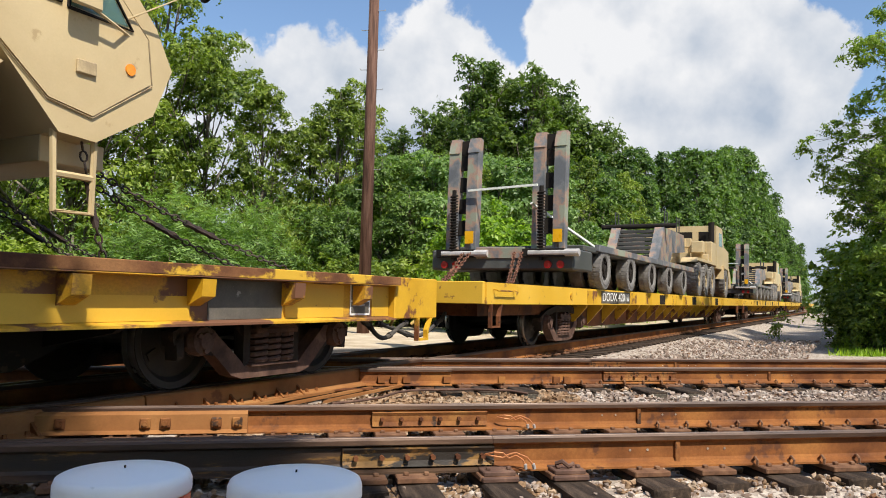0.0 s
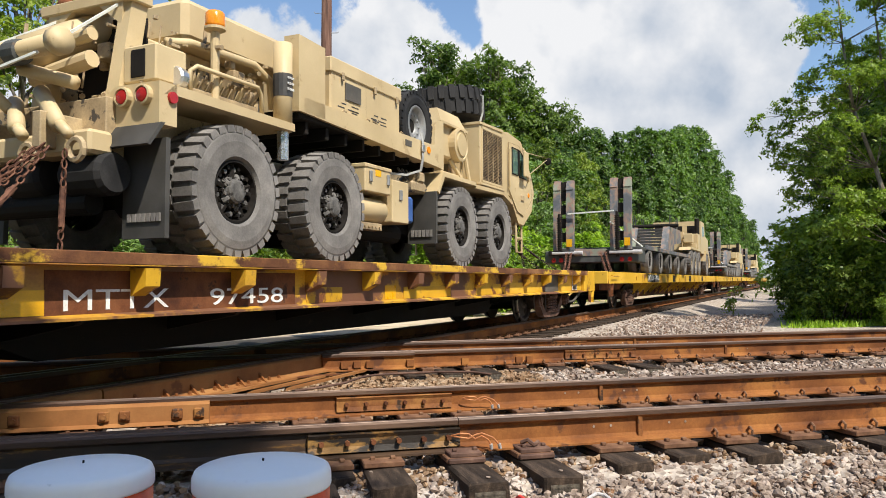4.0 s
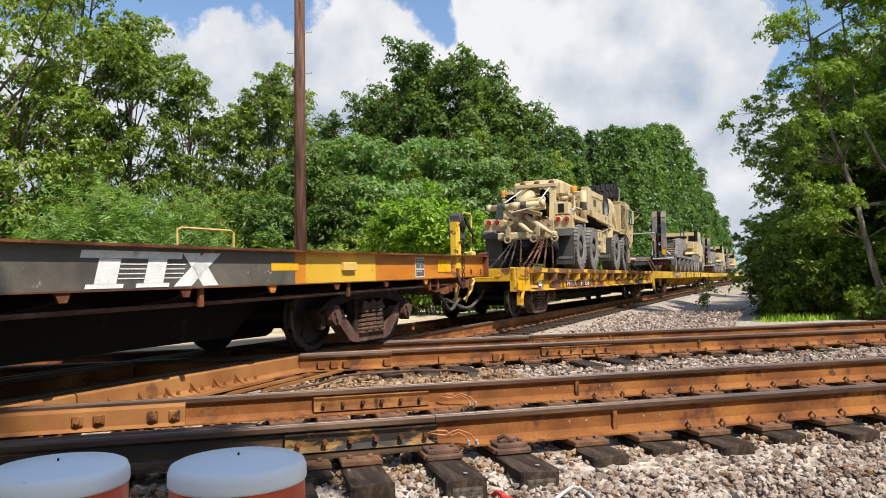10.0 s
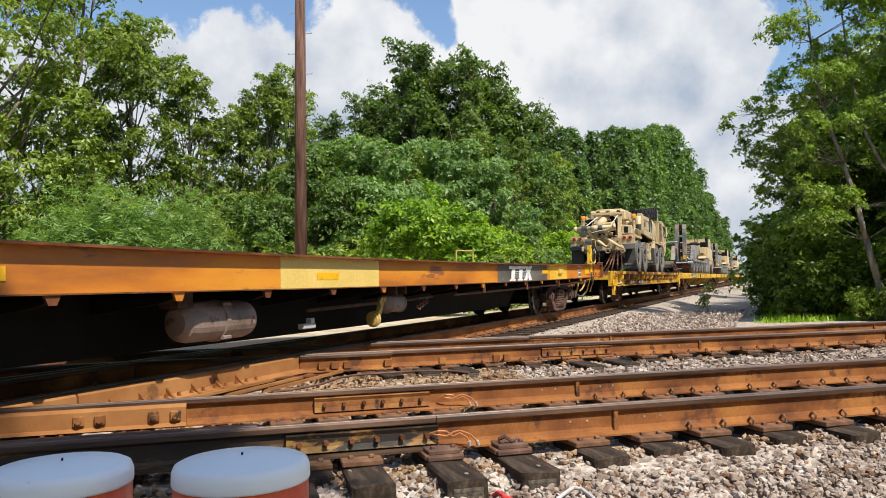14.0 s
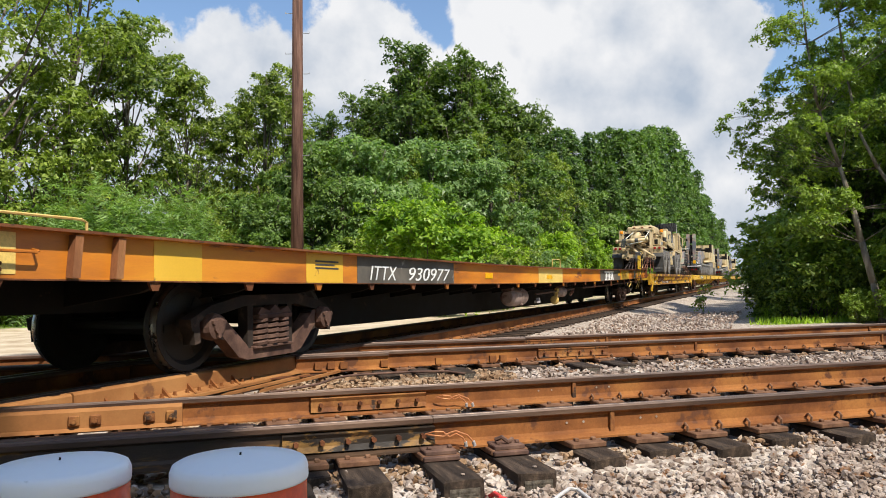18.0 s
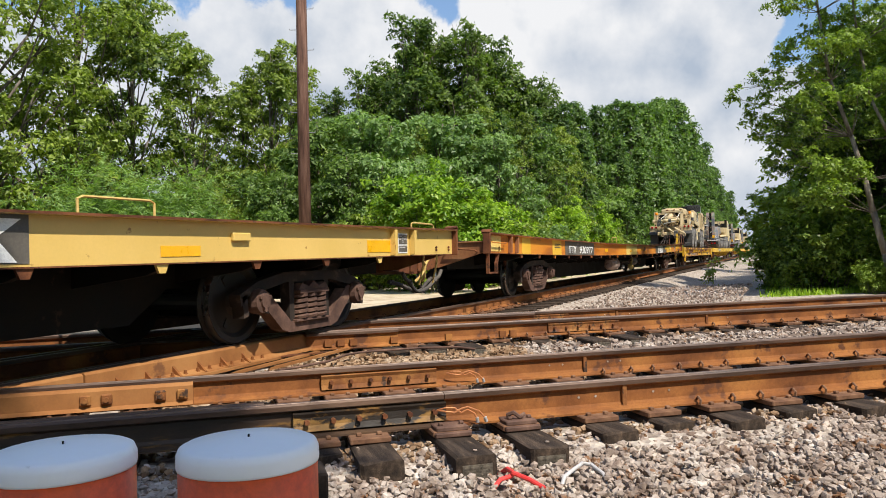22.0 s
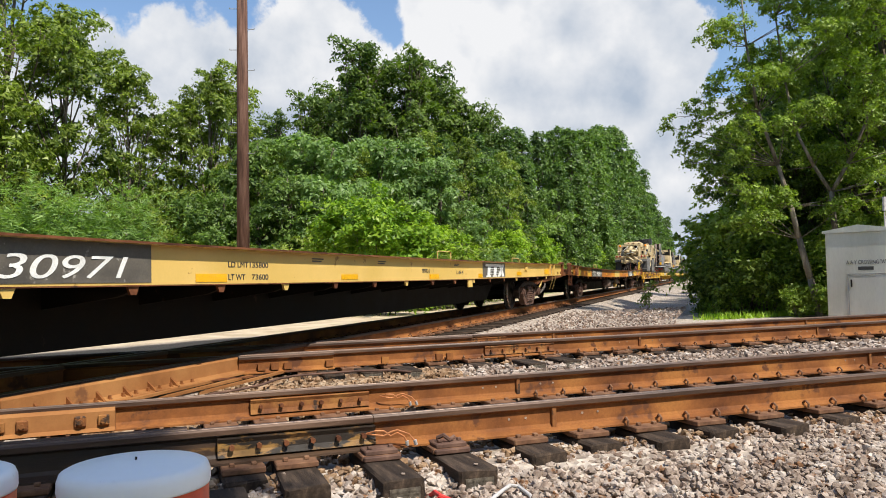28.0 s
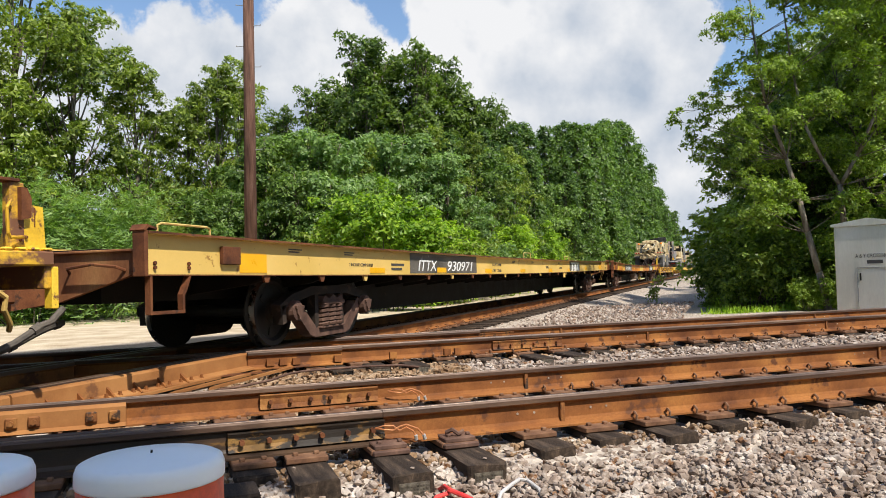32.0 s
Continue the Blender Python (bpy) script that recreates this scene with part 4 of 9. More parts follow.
def leaf_cloud(rng, centres, radii, n, size, flat=0.55, shell=0.45, frond=0.0):
    """Leaves in domed clumps over lobes, each leaf one pointed blade turned mostly upward; with frond they line up along arching stalks."""
    centres, radii = np.array(centres), np.array(radii)
    w = (radii[:, 0] * radii[:, 1] * radii[:, 2]) ** 0.7
    per = 14 if frond else 46
    pads = max(1, n // per)
    pick = rng.choice(len(centres), pads, p=w / w.sum())
    d = rng.normal(size=(pads, 3)) + np.array([0, 0, 0.30])
    d /= np.linalg.norm(d, axis=1)[:, None]
    rad = shell + (1.10 - shell) * rng.uniform(0, 1, pads) ** 0.7
    rad *= 1 + 0.22 * np.sin(5 * d[:, 0] + pick) * np.cos(4 * d[:, 2] + 2 * pick)
    base = centres[pick] + d * radii[pick] * rad[:, None]
    n = pads * per
    wide = size * rng.uniform(2.2, 4.6, pads)
    d, base, wide = np.repeat(d, per, 0), np.repeat(base, per, 0), np.repeat(wide, per)[:, None]
    if frond:
        f = np.tile(np.arange(per) // 2 / (per / 2 - 1), pads)[:, None]
        side = np.tile(np.where(np.arange(per) % 2, 1.0, -1.0), pads)[:, None]
        out = d * np.array([1, 1, 0.5]) + np.repeat(rng.normal(size=(pads, 3)), per, 0) * 0.45
        lift = np.repeat(rng.uniform(0.1, 0.7, pads), per)[:, None]
        across = np.cross(out, np.array([0, 0, 1.0]) + np.repeat(rng.normal(size=(pads, 3)), per, 0) * 0.35)
        across /= np.linalg.norm(across, axis=1)[:, None] + 1e-6
        pos = base + out * frond * f + np.array([0, 0, 1.0]) * frond * (lift * f - 0.85 * f * f) + across * side * size * 0.8
        nrm = np.array([0, 0, 1.0]) + 0.4 * d + rng.normal(size=(n, 3)) * 0.35
        nrm /= np.linalg.norm(nrm, axis=1)[:, None]
        a = across * side + 0.35 * out + rng.normal(size=(n, 3)) * 0.2
    else:
        u = rng.normal(size=(n, 3)) * np.array([0.55, 0.55, 0.22])
        drop = (u[:, :1] ** 2 + u[:, 1:2] ** 2) * 0.55
        pos = base + wide * (u - np.array([0, 0, 1.0]) * drop)
        nrm = d * 0.4 + u * np.array([0.7, 0.7, 0]) + rng.normal(size=(n, 3)) * 0.5 + np.array([0, 0, flat])
        nrm /= np.linalg.norm(nrm, axis=1)[:, None]
        a = np.cross(nrm, rng.normal(size=(n, 3)))
    a /= np.linalg.norm(a, axis=1)[:, None] + 1e-6
    b = np.cross(nrm, a)
    s = size * rng.uniform(0.6, 1.4, n)[:, None]
    half = s * (0.32 if frond else 0.55)
    V = np.stack([pos - a * s * 0.8 + b * half, pos - a * s * 0.8 - b * half, pos + a * s * 1.2], 1).reshape(-1, 3)
    Fc = np.arange(n)[:, None] * 3 + np.array([[0, 1, 2]])
    return V, Fc


def tree(name, seed, h, r, base, n, size, material, label, lobes=13, trunk=0.16, lean=0.0, slim=1.0, puff=(0.20, 0.38), frond=0.0, bark="bark", limb=0.42, peak=False, boughs=()):
    """A tapered trunk, limbs to each lobe of the crown, and a crown of many leaves. Built at the origin."""
    rng = np.random.default_rng(seed)
    rnd = random.Random(seed)
    ob = thing(name, label, "tree", "woodland trees")
    cs, rs = [], []
    for i in range(lobes):
        f = (i + 0.5) / lobes
        z = base + (h - base) * (0.08 + 0.86 * f)
        env = r * (0.55 + 0.75 * math.sin(math.pi * min(1, 0.16 + 0.86 * f))) * (1.0 if f < 0.8 else 0.62)
        if peak:
            env = r * 1.25 * (1 - 0.88 * f) ** 0.75 * min(1, 0.55 + 2 * f)
        a = i * 2.4 + rnd.uniform(-0.5, 0.5)
        d = env * rnd.uniform(0.15, 0.95)
        cs.append((math.cos(a) * d + lean * z / h, math.sin(a) * d, z))
        k = r * rnd.uniform(*puff) * (1 - 0.35 * f if peak else 1)
        rs.append((k, k, k * rnd.uniform(0.6, 0.95) * slim))
    for x, y, z, k in boughs:
        cs.append((x, y, z))
        rs.append((k, k, k * 0.6))
    bm = bmesh.new()
    steps = [Vector((lean * t * t + 0.12 * r * math.sin(3 * t + seed) * t, 0.1 * r * math.sin(2.3 * t + 2 * seed) * t, h * 0.93 * t - 0.3 * (t == 0))) for t in (0, 0.2, 0.4, 0.6, 0.8, 1.0)]
    for i in range(5):
        rod(bm, steps[i], steps[i + 1] + Vector((0, 0, 0.05)), trunk * (1 - 0.17 * i), 8, trunk * (1 - 0.17 * (i + 1)))
    for c in cs:
        t = max(0.12, min(0.9, (c[2] - 0.22 * h) / h))
        i = min(4, int(t * 5))
        p = steps[i].lerp(steps[i + 1], t * 5 - i)
        q = Vector(c)
        mid = p.lerp(q, 0.55) + Vector((0, 0, -0.05 * h * rnd.random()))
        k = trunk * limb * (1 - 0.5 * t)
        rod(bm, p, mid, k, 6, k * 0.7)
        rod(bm, mid, q, k * 0.7, 5, k * 0.25)
        for _ in range(2):
            rod(bm, mid.lerp(q, rnd.uniform(0, 0.8)), q + Vector([rnd.uniform(-1, 1) * r * 0.22 for _ in range(3)]), k * 0.4, 4, k * 0.1)
    part("trunk", bm, bark, ob, "grey-brown branching trunk", True)
    V, Fc = leaf_cloud(rng, cs, rs, n, size, frond=frond)
    me = cloud_mesh("crown", V.tolist(), Fc.tolist(), material)
    c = new("crown", me)
    c.parent = ob
    return ob


def verge_tree():
    """A leaning pale trunk beside a forked one, with long boughs over the verge; x runs along the verge, y into the thicket."""
    rng = np.random.default_rng(31)
    rnd = random.Random(31)
    ob = thing("tree", "tall broadleaf tree with a leaning pale trunk and long sunlit boughs", "tree", "woodland trees")
    lean = [(0, 0, -0.2), (-0.24, 0, 1.1), (-0.5, 0.05, 2.3), (-0.68, 0.1, 3.3), (-1.0, 0.2, 4.6), (-1.5, 0.2, 6.3), (-1.75, 0.1, 8.4), (-1.9, 0.1, 11)]
    fork = [(0.55, 0.6, -0.2), (0.52, 0.6, 1.8), (0.44, 0.6, 3.7)]
    left = [fork[-1], (0.0, 0.5, 4.5), (-0.45, 0.4, 5.6), (-0.72, 0.4, 7.3), (-0.9, 0.4, 9.3), (-1.0, 0.4, 11.5)]
    right = [fork[-1], (0.9, 0.5, 4.5), (1.45, 0.4, 5.7), (2.0, 0.3, 7.0), (2.5, 0.2, 8.6), (2.9, 0.2, 10.5)]
    bm = bmesh.new()
    for line, thick, thin in ((lean, 0.115, 0.02), (fork, 0.11, 0.08), (left, 0.06, 0.015), (right, 0.06, 0.015)):
        for i in range(len(line) - 1):
            a, b = thick + (thin - thick) * i / (len(line) - 1), thick + (thin - thick) * (i + 1) / (len(line) - 1)
            rod(bm, line[i], Vector(line[i + 1]) + Vector((0, 0, 0.03)), a, 9, b)
    hubs = [Vector(p) for p in lean[2:] + left + right]
    cs = []
    for i in range(92):
        z = 2.9 + 10.0 * (i + 0.5) / 92
        edge = 3.2 - 0.05 * (z - 7) ** 2 if z < 7 else 3.2 - 0.12 * (z - 7)
        cs.append((rnd.uniform(-edge + 0.3, 3.2), rnd.uniform(-1.7, 1.7), z + rnd.uniform(-0.3, 0.3), rnd.uniform(0.38, 0.72)))
    for x, z, k in ((-2.7, 7.3, 0.5), (-3.2, 7.0, 0.45), (-3.7, 6.75, 0.4), (-4.1, 6.5, 0.3), (-4.4, 6.3, 0.2), (-3.0, 6.4, 0.5), (-3.5, 6.0, 0.42), (-3.8, 5.6, 0.3), (-3.3, 5.3, 0.42), (-3.7, 5.0, 0.25), (-3.0, 4.6, 0.5), (-3.3, 4.1, 0.4)):
        cs.append((x, rnd.uniform(-0.4, 0.8), z, k))
    for x, y, z, k in cs:
        q = Vector((x, y, z))
        p = min(hubs, key=lambda h: (h - q).length + (3 if h.z > z - 0.1 else 0))
        mid = p.lerp(q, 0.55) + Vector((0, 0, 0.1 - 0.25 * rnd.random()))
        rod(bm, p, mid, 0.017, 5, 0.011)
        rod(bm, mid, q, 0.011, 4, 0.005)
        for _ in range(3):
            rod(bm, mid.lerp(q, rnd.uniform(0.3, 0.9)), q + Vector([rnd.uniform(-1, 1) * k for _ in range(3)]), 0.008, 3, 0.003)
    part("trunk", bm, "bark_pale", ob, "pale leaning trunk and a forked darker one", True)
    V, Fc = leaf_cloud(rng, [c[:3] for c in cs], [(c[3] * 0.95, c[3] * 0.95, c[3] * 0.5) for c in cs], 68000, 0.05)
    c = new("crown", cloud_mesh("crown", V.tolist(), Fc.tolist(), "leaf_sun"))
    c.parent = ob
    return ob


def bush(name, seed, r, h, n, size, material, label, frond=0.0):
    rng = np.random.default_rng(seed)
    rnd = random.Random(seed)
    ob = thing(name, label, "bush", "undergrowth bushes")
    cs, rs = [], []
    for i in range(9):
        a, d = i * 2.4, r * rnd.uniform(0.1, 0.7)
        k = r * rnd.uniform(0.3, 0.5)
        zc = h * rnd.uniform(0.3, 0.8) * (1 - 0.3 * d / r)
        cs.append((math.cos(a) * d, math.sin(a) * d, zc))
        rs.append((k, k, min(zc, h * 0.35)))
    bm = bmesh.new()
    for c in cs:
        rod(bm, (0.2 * c[0], 0.2 * c[1], -0.3), c, 0.035, 5, 0.01)
    part("stem", bm, "bark", ob)
    V, Fc = leaf_cloud(rng, cs, rs, n, size, 0.8, 0.3, frond)
    o = new("leaves", cloud_mesh("leaves", V.tolist(), Fc.tolist(), material))
    o.parent = ob
    return ob


def at_view(az, dist):
    """A place on the plan by bearing (degrees from +y to +x) and distance from the crossing's near side."""
    return Vector((-1.66 + dist * math.sin(radians(az)), -4.64 + dist * math.cos(radians(az)), -0.3))


def woods():
    big = tree("tree", 11, 15.0, 3.7, 2.6, 27000, 0.086, "leaf", "tall broadleaf tree with an open leafy crown", 34, 0.2, 0.3, puff=(0.2, 0.36))
    slim = tree("tree", 12, 13.0, 2.4, 1.5, 20500, 0.084, "leaf", "slender green broadleaf tree at the wood's edge", 34, 0.14, -0.3, puff=(0.2, 0.38))
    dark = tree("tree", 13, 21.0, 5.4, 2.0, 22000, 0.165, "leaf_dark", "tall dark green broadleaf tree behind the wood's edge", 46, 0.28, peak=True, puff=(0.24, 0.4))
    mid = tree("tree", 14, 8.4, 3.0, 0.2, 22000, 0.093, "leaf_mid", "light green spreading young tree with feathery leaves", 24, 0.12, 0, 0.6, (0.24, 0.40))
    pale = tree("tree", 16, 8.0, 3.0, 0.6, 21000, 0.091, "leaf_light", "pale green flat-topped young tree with soft leaves", 20, 0.12, 0, 0.45, (0.26, 0.42), limb=0.5)
    far = tree("tree", 15, 17.0, 2.3, 1.5, 13000, 0.165, "leaf_far", "tall slim tree in the row along the line", 40, 0.2, 0, 1.5, peak=True, puff=(0.28, 0.44))
    lime = bush("bush", 21, 2.1, 4.5, 15000, 0.078, "leaf_lime", "bright yellow-green bush at the wood's edge")
    feather = bush("bush", 22, 3.0, 4.9, 19000, 0.09, "leaf_light", "pale green feathery shrub beyond the tracks", 0.7)
    low = bush("bush", 23, 2.2, 3.2, 10000, 0.092, "leaf", "dense green undergrowth bush")
    used = set()

    def put(ob, az, d, s=1.0, turn=0.0):
        m = Matrix.Translation(at_view(az, d)) @ pose(0, 0, 0, 0, 0, turn) @ Matrix.Diagonal((s, s, s, 1))
        if ob.name in used:
            c = copy_thing(ob, Matrix.Identity(4))
            c.matrix_basis = m
        else:
            used.add(ob.name)
            ob.matrix_basis = m
    rnd = random.Random(8)
    # left: tall open trees
    for az, d, s, o in ((-22, 33, 1.02, big), (-15, 31, 0.98, big), (-10.5, 34, 1.05, big), (-6.5, 33, 0.98, slim), (-2.5, 35, 0.88, slim), (-19, 41, 1.05, slim), (-26, 36, 1.1, big), (-30, 33, 1.0, slim), (-34, 36, 1.1, big)):
        put(o, az, d, s, rnd.uniform(0, 360))
    # middle: young trees before a tall dark stand
    for az, d, s, o in ((1.0, 37, 0.80, slim), (3.0, 36, 0.90, slim), (4.4, 38, 0.86, slim), (6, 33, 0.92, mid), (8.6, 35.5, 0.62, slim), (10.6, 33, 1.0, pale), (13.2, 35, 0.6, slim), (15.6, 36, 1.06, pale), (18.2, 37, 0.66, slim), (19.4, 36, 0.9, pale), (12.4, 31, 0.66, pale), (3.4, 31, 0.62, mid), (8.4, 31, 0.7, mid), (21.2, 43, 0.72, slim), (22.4, 46, 1.1, mid), (24.6, 50, 0.74, slim), (25.6, 58, 1.15, mid)):
        put(o, az, d, s, rnd.uniform(0, 360))
    for az, d, s in ((10.0, 62, 0.82), (12.0, 66, 0.92), (13.7, 62, 1.04), (15.0, 65, 1.0), (17.6, 62, 0.99), (19.0, 66, 0.98), (20.4, 64, 0.88), (7.4, 64, 0.76), (21.9, 64, 0.80), (5.0, 62, 0.70), (23.4, 66, 0.78)):
        put(dark, az, d, s, rnd.uniform(0, 360))
    # right of it: the row that follows the line away
    for az, d, s in ((20.0, 58, 0.74), (22.4, 60, 0.78), (24.2, 63, 0.82), (25.6, 66, 0.86), (26.9, 70, 0.88), (28.1, 74, 0.95), (29.3, 70, 0.90), (30.4, 78, 0.98), (30.9, 80, 0.94), (31.0, 84, 1.06), (32.1, 96, 0.98), (33.4, 118, 1.0), (34.5, 150, 1.0), (35.4, 190, 1.0), (35.9, 230, 1.1), (23.0, 52, 0.62), (26.0, 56, 0.62), (28.4, 60, 0.62), (29.8, 64, 0.6), (31.7, 100, 1.25), (32.7, 116, 1.42), (33.4, 140, 1.45), (34.2, 165, 1.42), (35.0, 205, 1.38)):
        put(far, az, d, s, rnd.uniform(0, 360))
    for az, d, s in ((30.7, 95, 1.1), (32.6, 130, 1.3), (34.0, 180, 1.5), (35.0, 250, 1.9), (35.8, 340, 2.3)):
        put(mid, az, d, s, rnd.uniform(0, 360))
    # undergrowth
    for az, d, s, o in ((-9, 27, 1.0, feather), (-4.5, 27.5, 1.0, feather), (-14, 28, 0.9, low), (-19, 27, 1.0, low), (0, 29, 0.9, low), (3.5, 29, 0.9, low), (6.5, 29, 0.9, low), (15.0, 25, 1.0, lime), (10, 30, 1.0, low), (18, 29, 0.9, low), (19.0, 31, 0.9, lime),
                        (20.6, 34, 0.9, low), (22.6, 38, 1.0, low), (24.4, 43, 1.0, lime), (26.2, 50, 1.0, lime), (27.6, 58, 1.1, low), (-24, 28, 1.0, feather), (-30, 27, 1.0, low), (12.5, 27, 0.7, low), (30.2, 75, 1.1, lime), (32.0, 95, 1.2, low)):
        put(o, az, d, s, rnd.uniform(0, 360))
    # right-hand thicket with a leaning pale trunk
    verge = verge_tree()
    p = at_view(45.75, 25.5)
    verge.matrix_basis = Matrix.Translation(p) @ pose(0, 0, 0, 0, 0, -45.3)
    sunny = tree("tree", 32, 12.5, 2.7, 0.8, 32000, 0.066, "leaf_sun", "yellow-green leafy tree leaning over the verge", 44, 0.13, 0.3, 0.8)
    # deep-green leaves here carry the thicket's inner shade
    shady = tree("tree", 33, 10.5, 2.3, 0.6, 28000, 0.078, "leaf_dark", "leafy tree in the depth of the thicket, shade put into its leaf colour", 36, 0.12, 0, 0.9, (0.26, 0.44))
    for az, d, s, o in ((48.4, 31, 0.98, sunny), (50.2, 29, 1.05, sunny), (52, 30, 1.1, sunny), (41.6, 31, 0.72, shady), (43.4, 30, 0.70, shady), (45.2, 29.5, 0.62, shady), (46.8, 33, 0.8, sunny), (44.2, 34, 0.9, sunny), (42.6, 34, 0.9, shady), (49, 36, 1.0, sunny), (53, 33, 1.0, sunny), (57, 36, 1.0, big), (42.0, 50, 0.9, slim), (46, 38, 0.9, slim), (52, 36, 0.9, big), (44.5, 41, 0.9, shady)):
        put(o, az, d, s, rnd.uniform(0, 360))
    bright = bush("bush", 24, 2.2, 3.6, 13000, 0.085, "leaf_sun", "leafy yellow-green bush at the edge of the verge")
    for az, d, s, o in ((39.6, 28.5, 0.7, low), (40.8, 27.2, 0.7, low), (42.4, 27.6, 0.75, bright), (44.2, 27.8, 0.7, low), (41.2, 29, 1.1, bright), (48.5, 26.5, 0.8, bright), (46.9, 25.2, 0.34, bright), (44.4, 25.4, 0.26, bright), (46.5, 30, 1.0, low), (49.5, 30, 1.0, bright), (52, 29, 0.9, low), (55, 29, 1.0, lime), (42.2, 37, 1.0, bright), (41.6, 45, 1.1, bright), (58, 32, 1.0, low), (41.0, 60, 1.2, low), (40.4, 85, 1.3, low), (40.5, 48, 1.05, bright), (39.9, 58, 1.1, low), (39.4, 72, 1.2, bright), (39.1, 95, 1.3, low)):
        put(o, az, d, s, rnd.uniform(0, 360))
    # woods behind the viewer, seen in reflections; two unseen tall trees added to cast shade
    shade = tree("tree", 41, 17.8, 1.65, 9.5, 17000, 0.24, "leaf", "unseen tall leafy tree added to shade the marker posts", 46, 0.2, 0, 0.9, (0.35, 0.5))
    shade.location = (0.1, -11.7, -0.3)
    c = copy_thing(shade, Matrix.Identity(4))
    c.matrix_basis = Matrix.Translation((-0.9, -10.3, -0.3)) @ pose(0, 0, 0, 0, 0, 70) @ Matrix.Diagonal((1, 1, 0.94, 1))
    back = tree("tree", 42, 13.0, 2.8, 1.5, 3600, 0.26, "leaf", "broadleaf tree in the wood behind the crossing", 30, 0.16)
    back.matrix_basis = Matrix.Translation((-8, -26, -0.3))
    for x, y, s in ((4, -22, 1.0), (9, -20, 1.1), (13, -19, 1.0), (17, -21, 1.1), (22, -17, 1.0), (-4, -24, 1.1), (-12, -22, 1.0), (27, -9, 1.0), (-22, -1, 1.0), (-23, -6, 1.1), (-20, -11, 1.0), (-26, 2, 1.1), (-19, -17, 1.0)):
        c = copy_thing(back, Matrix.Identity(4))
        c.matrix_basis = Matrix.Translation((x, y, -0.3)) @ pose(0, 0, 0, 0, 0, x * 40) @ Matrix.Diagonal((s, s, s, 1))
    # dense dim interior of the wood: leaves by the thousand, dimness put into their colour
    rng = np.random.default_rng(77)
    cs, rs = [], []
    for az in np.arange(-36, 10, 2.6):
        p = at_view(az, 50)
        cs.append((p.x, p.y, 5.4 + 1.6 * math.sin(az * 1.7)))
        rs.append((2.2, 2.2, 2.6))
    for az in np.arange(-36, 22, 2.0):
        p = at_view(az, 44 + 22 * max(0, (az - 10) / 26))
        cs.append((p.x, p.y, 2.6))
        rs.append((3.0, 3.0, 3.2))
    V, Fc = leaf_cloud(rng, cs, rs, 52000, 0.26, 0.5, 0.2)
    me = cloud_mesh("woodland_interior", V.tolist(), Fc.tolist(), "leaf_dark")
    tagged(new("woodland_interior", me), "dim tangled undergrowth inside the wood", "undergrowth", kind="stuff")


def utility_pole():
    ob = thing("utility_pole", "tall reddish-brown creosoted timber pole with climbing steps", "pole")
    bm = bmesh.new()
    rod(bm, (0, 0, -0.5), (0.12, 0, 13.0), 0.20, 14, 0.145)
    part("shaft", bm, "pole", ob, "", True)
    for i in range(11):
        z = 4.6 + i * 0.62
        sgn = 1 if i % 2 else -1
        bm = bmesh.new()
        rod(bm, (sgn * 0.1 + 0.01 * z, -0.05, z), (sgn * 0.36 + 0.01 * z, -0.05, z), 0.011, 6)
        rod(bm, (sgn * 0.36 + 0.01 * z, -0.05, z), (sgn * 0.36 + 0.01 * z, -0.05, z + 0.04), 0.011, 6)
        part("climbing_step", bm, "grey", ob, "steel climbing step")
    p = at_view(5.15, 23.4)
    ob.matrix_basis = Matrix.Translation((p.x, p.y, -0.3)) @ pose(0, 0, 0, 0, 0, -16)


def bollard(x, y, top, r):
    ob = thing("bollard", "orange marker post with a white domed plastic cap", "bollard", "marker posts beside the track")
    bm = bmesh.new()
    lathe(bm, [(r * 0.985, -0.6), (r * 0.985, top - 0.03)], 40, "z")
    part("post", bm, "orange", ob, "bright orange sleeve", True)
    bm = bmesh.new()
    lathe(bm, [(r, top - 0.034), (r * 1.008, top - 0.030), (r * 1.005, top - 0.014), (r * 0.97, top - 0.004), (r * 0.9, top), (r * 0.4, top + 0.006), (0.002, top + 0.007)], 44, "z")
    part("cap", bm, "cap", ob, "white plastic cap with a small centre pin", True)
    bm = bmesh.new()
    rod(bm, (0, 0, top), (0.001, 0, top + 0.0115), 0.0017, 6)
    part("centre_pin", bm, "black", ob)
    ob.location = (x, y, 0)


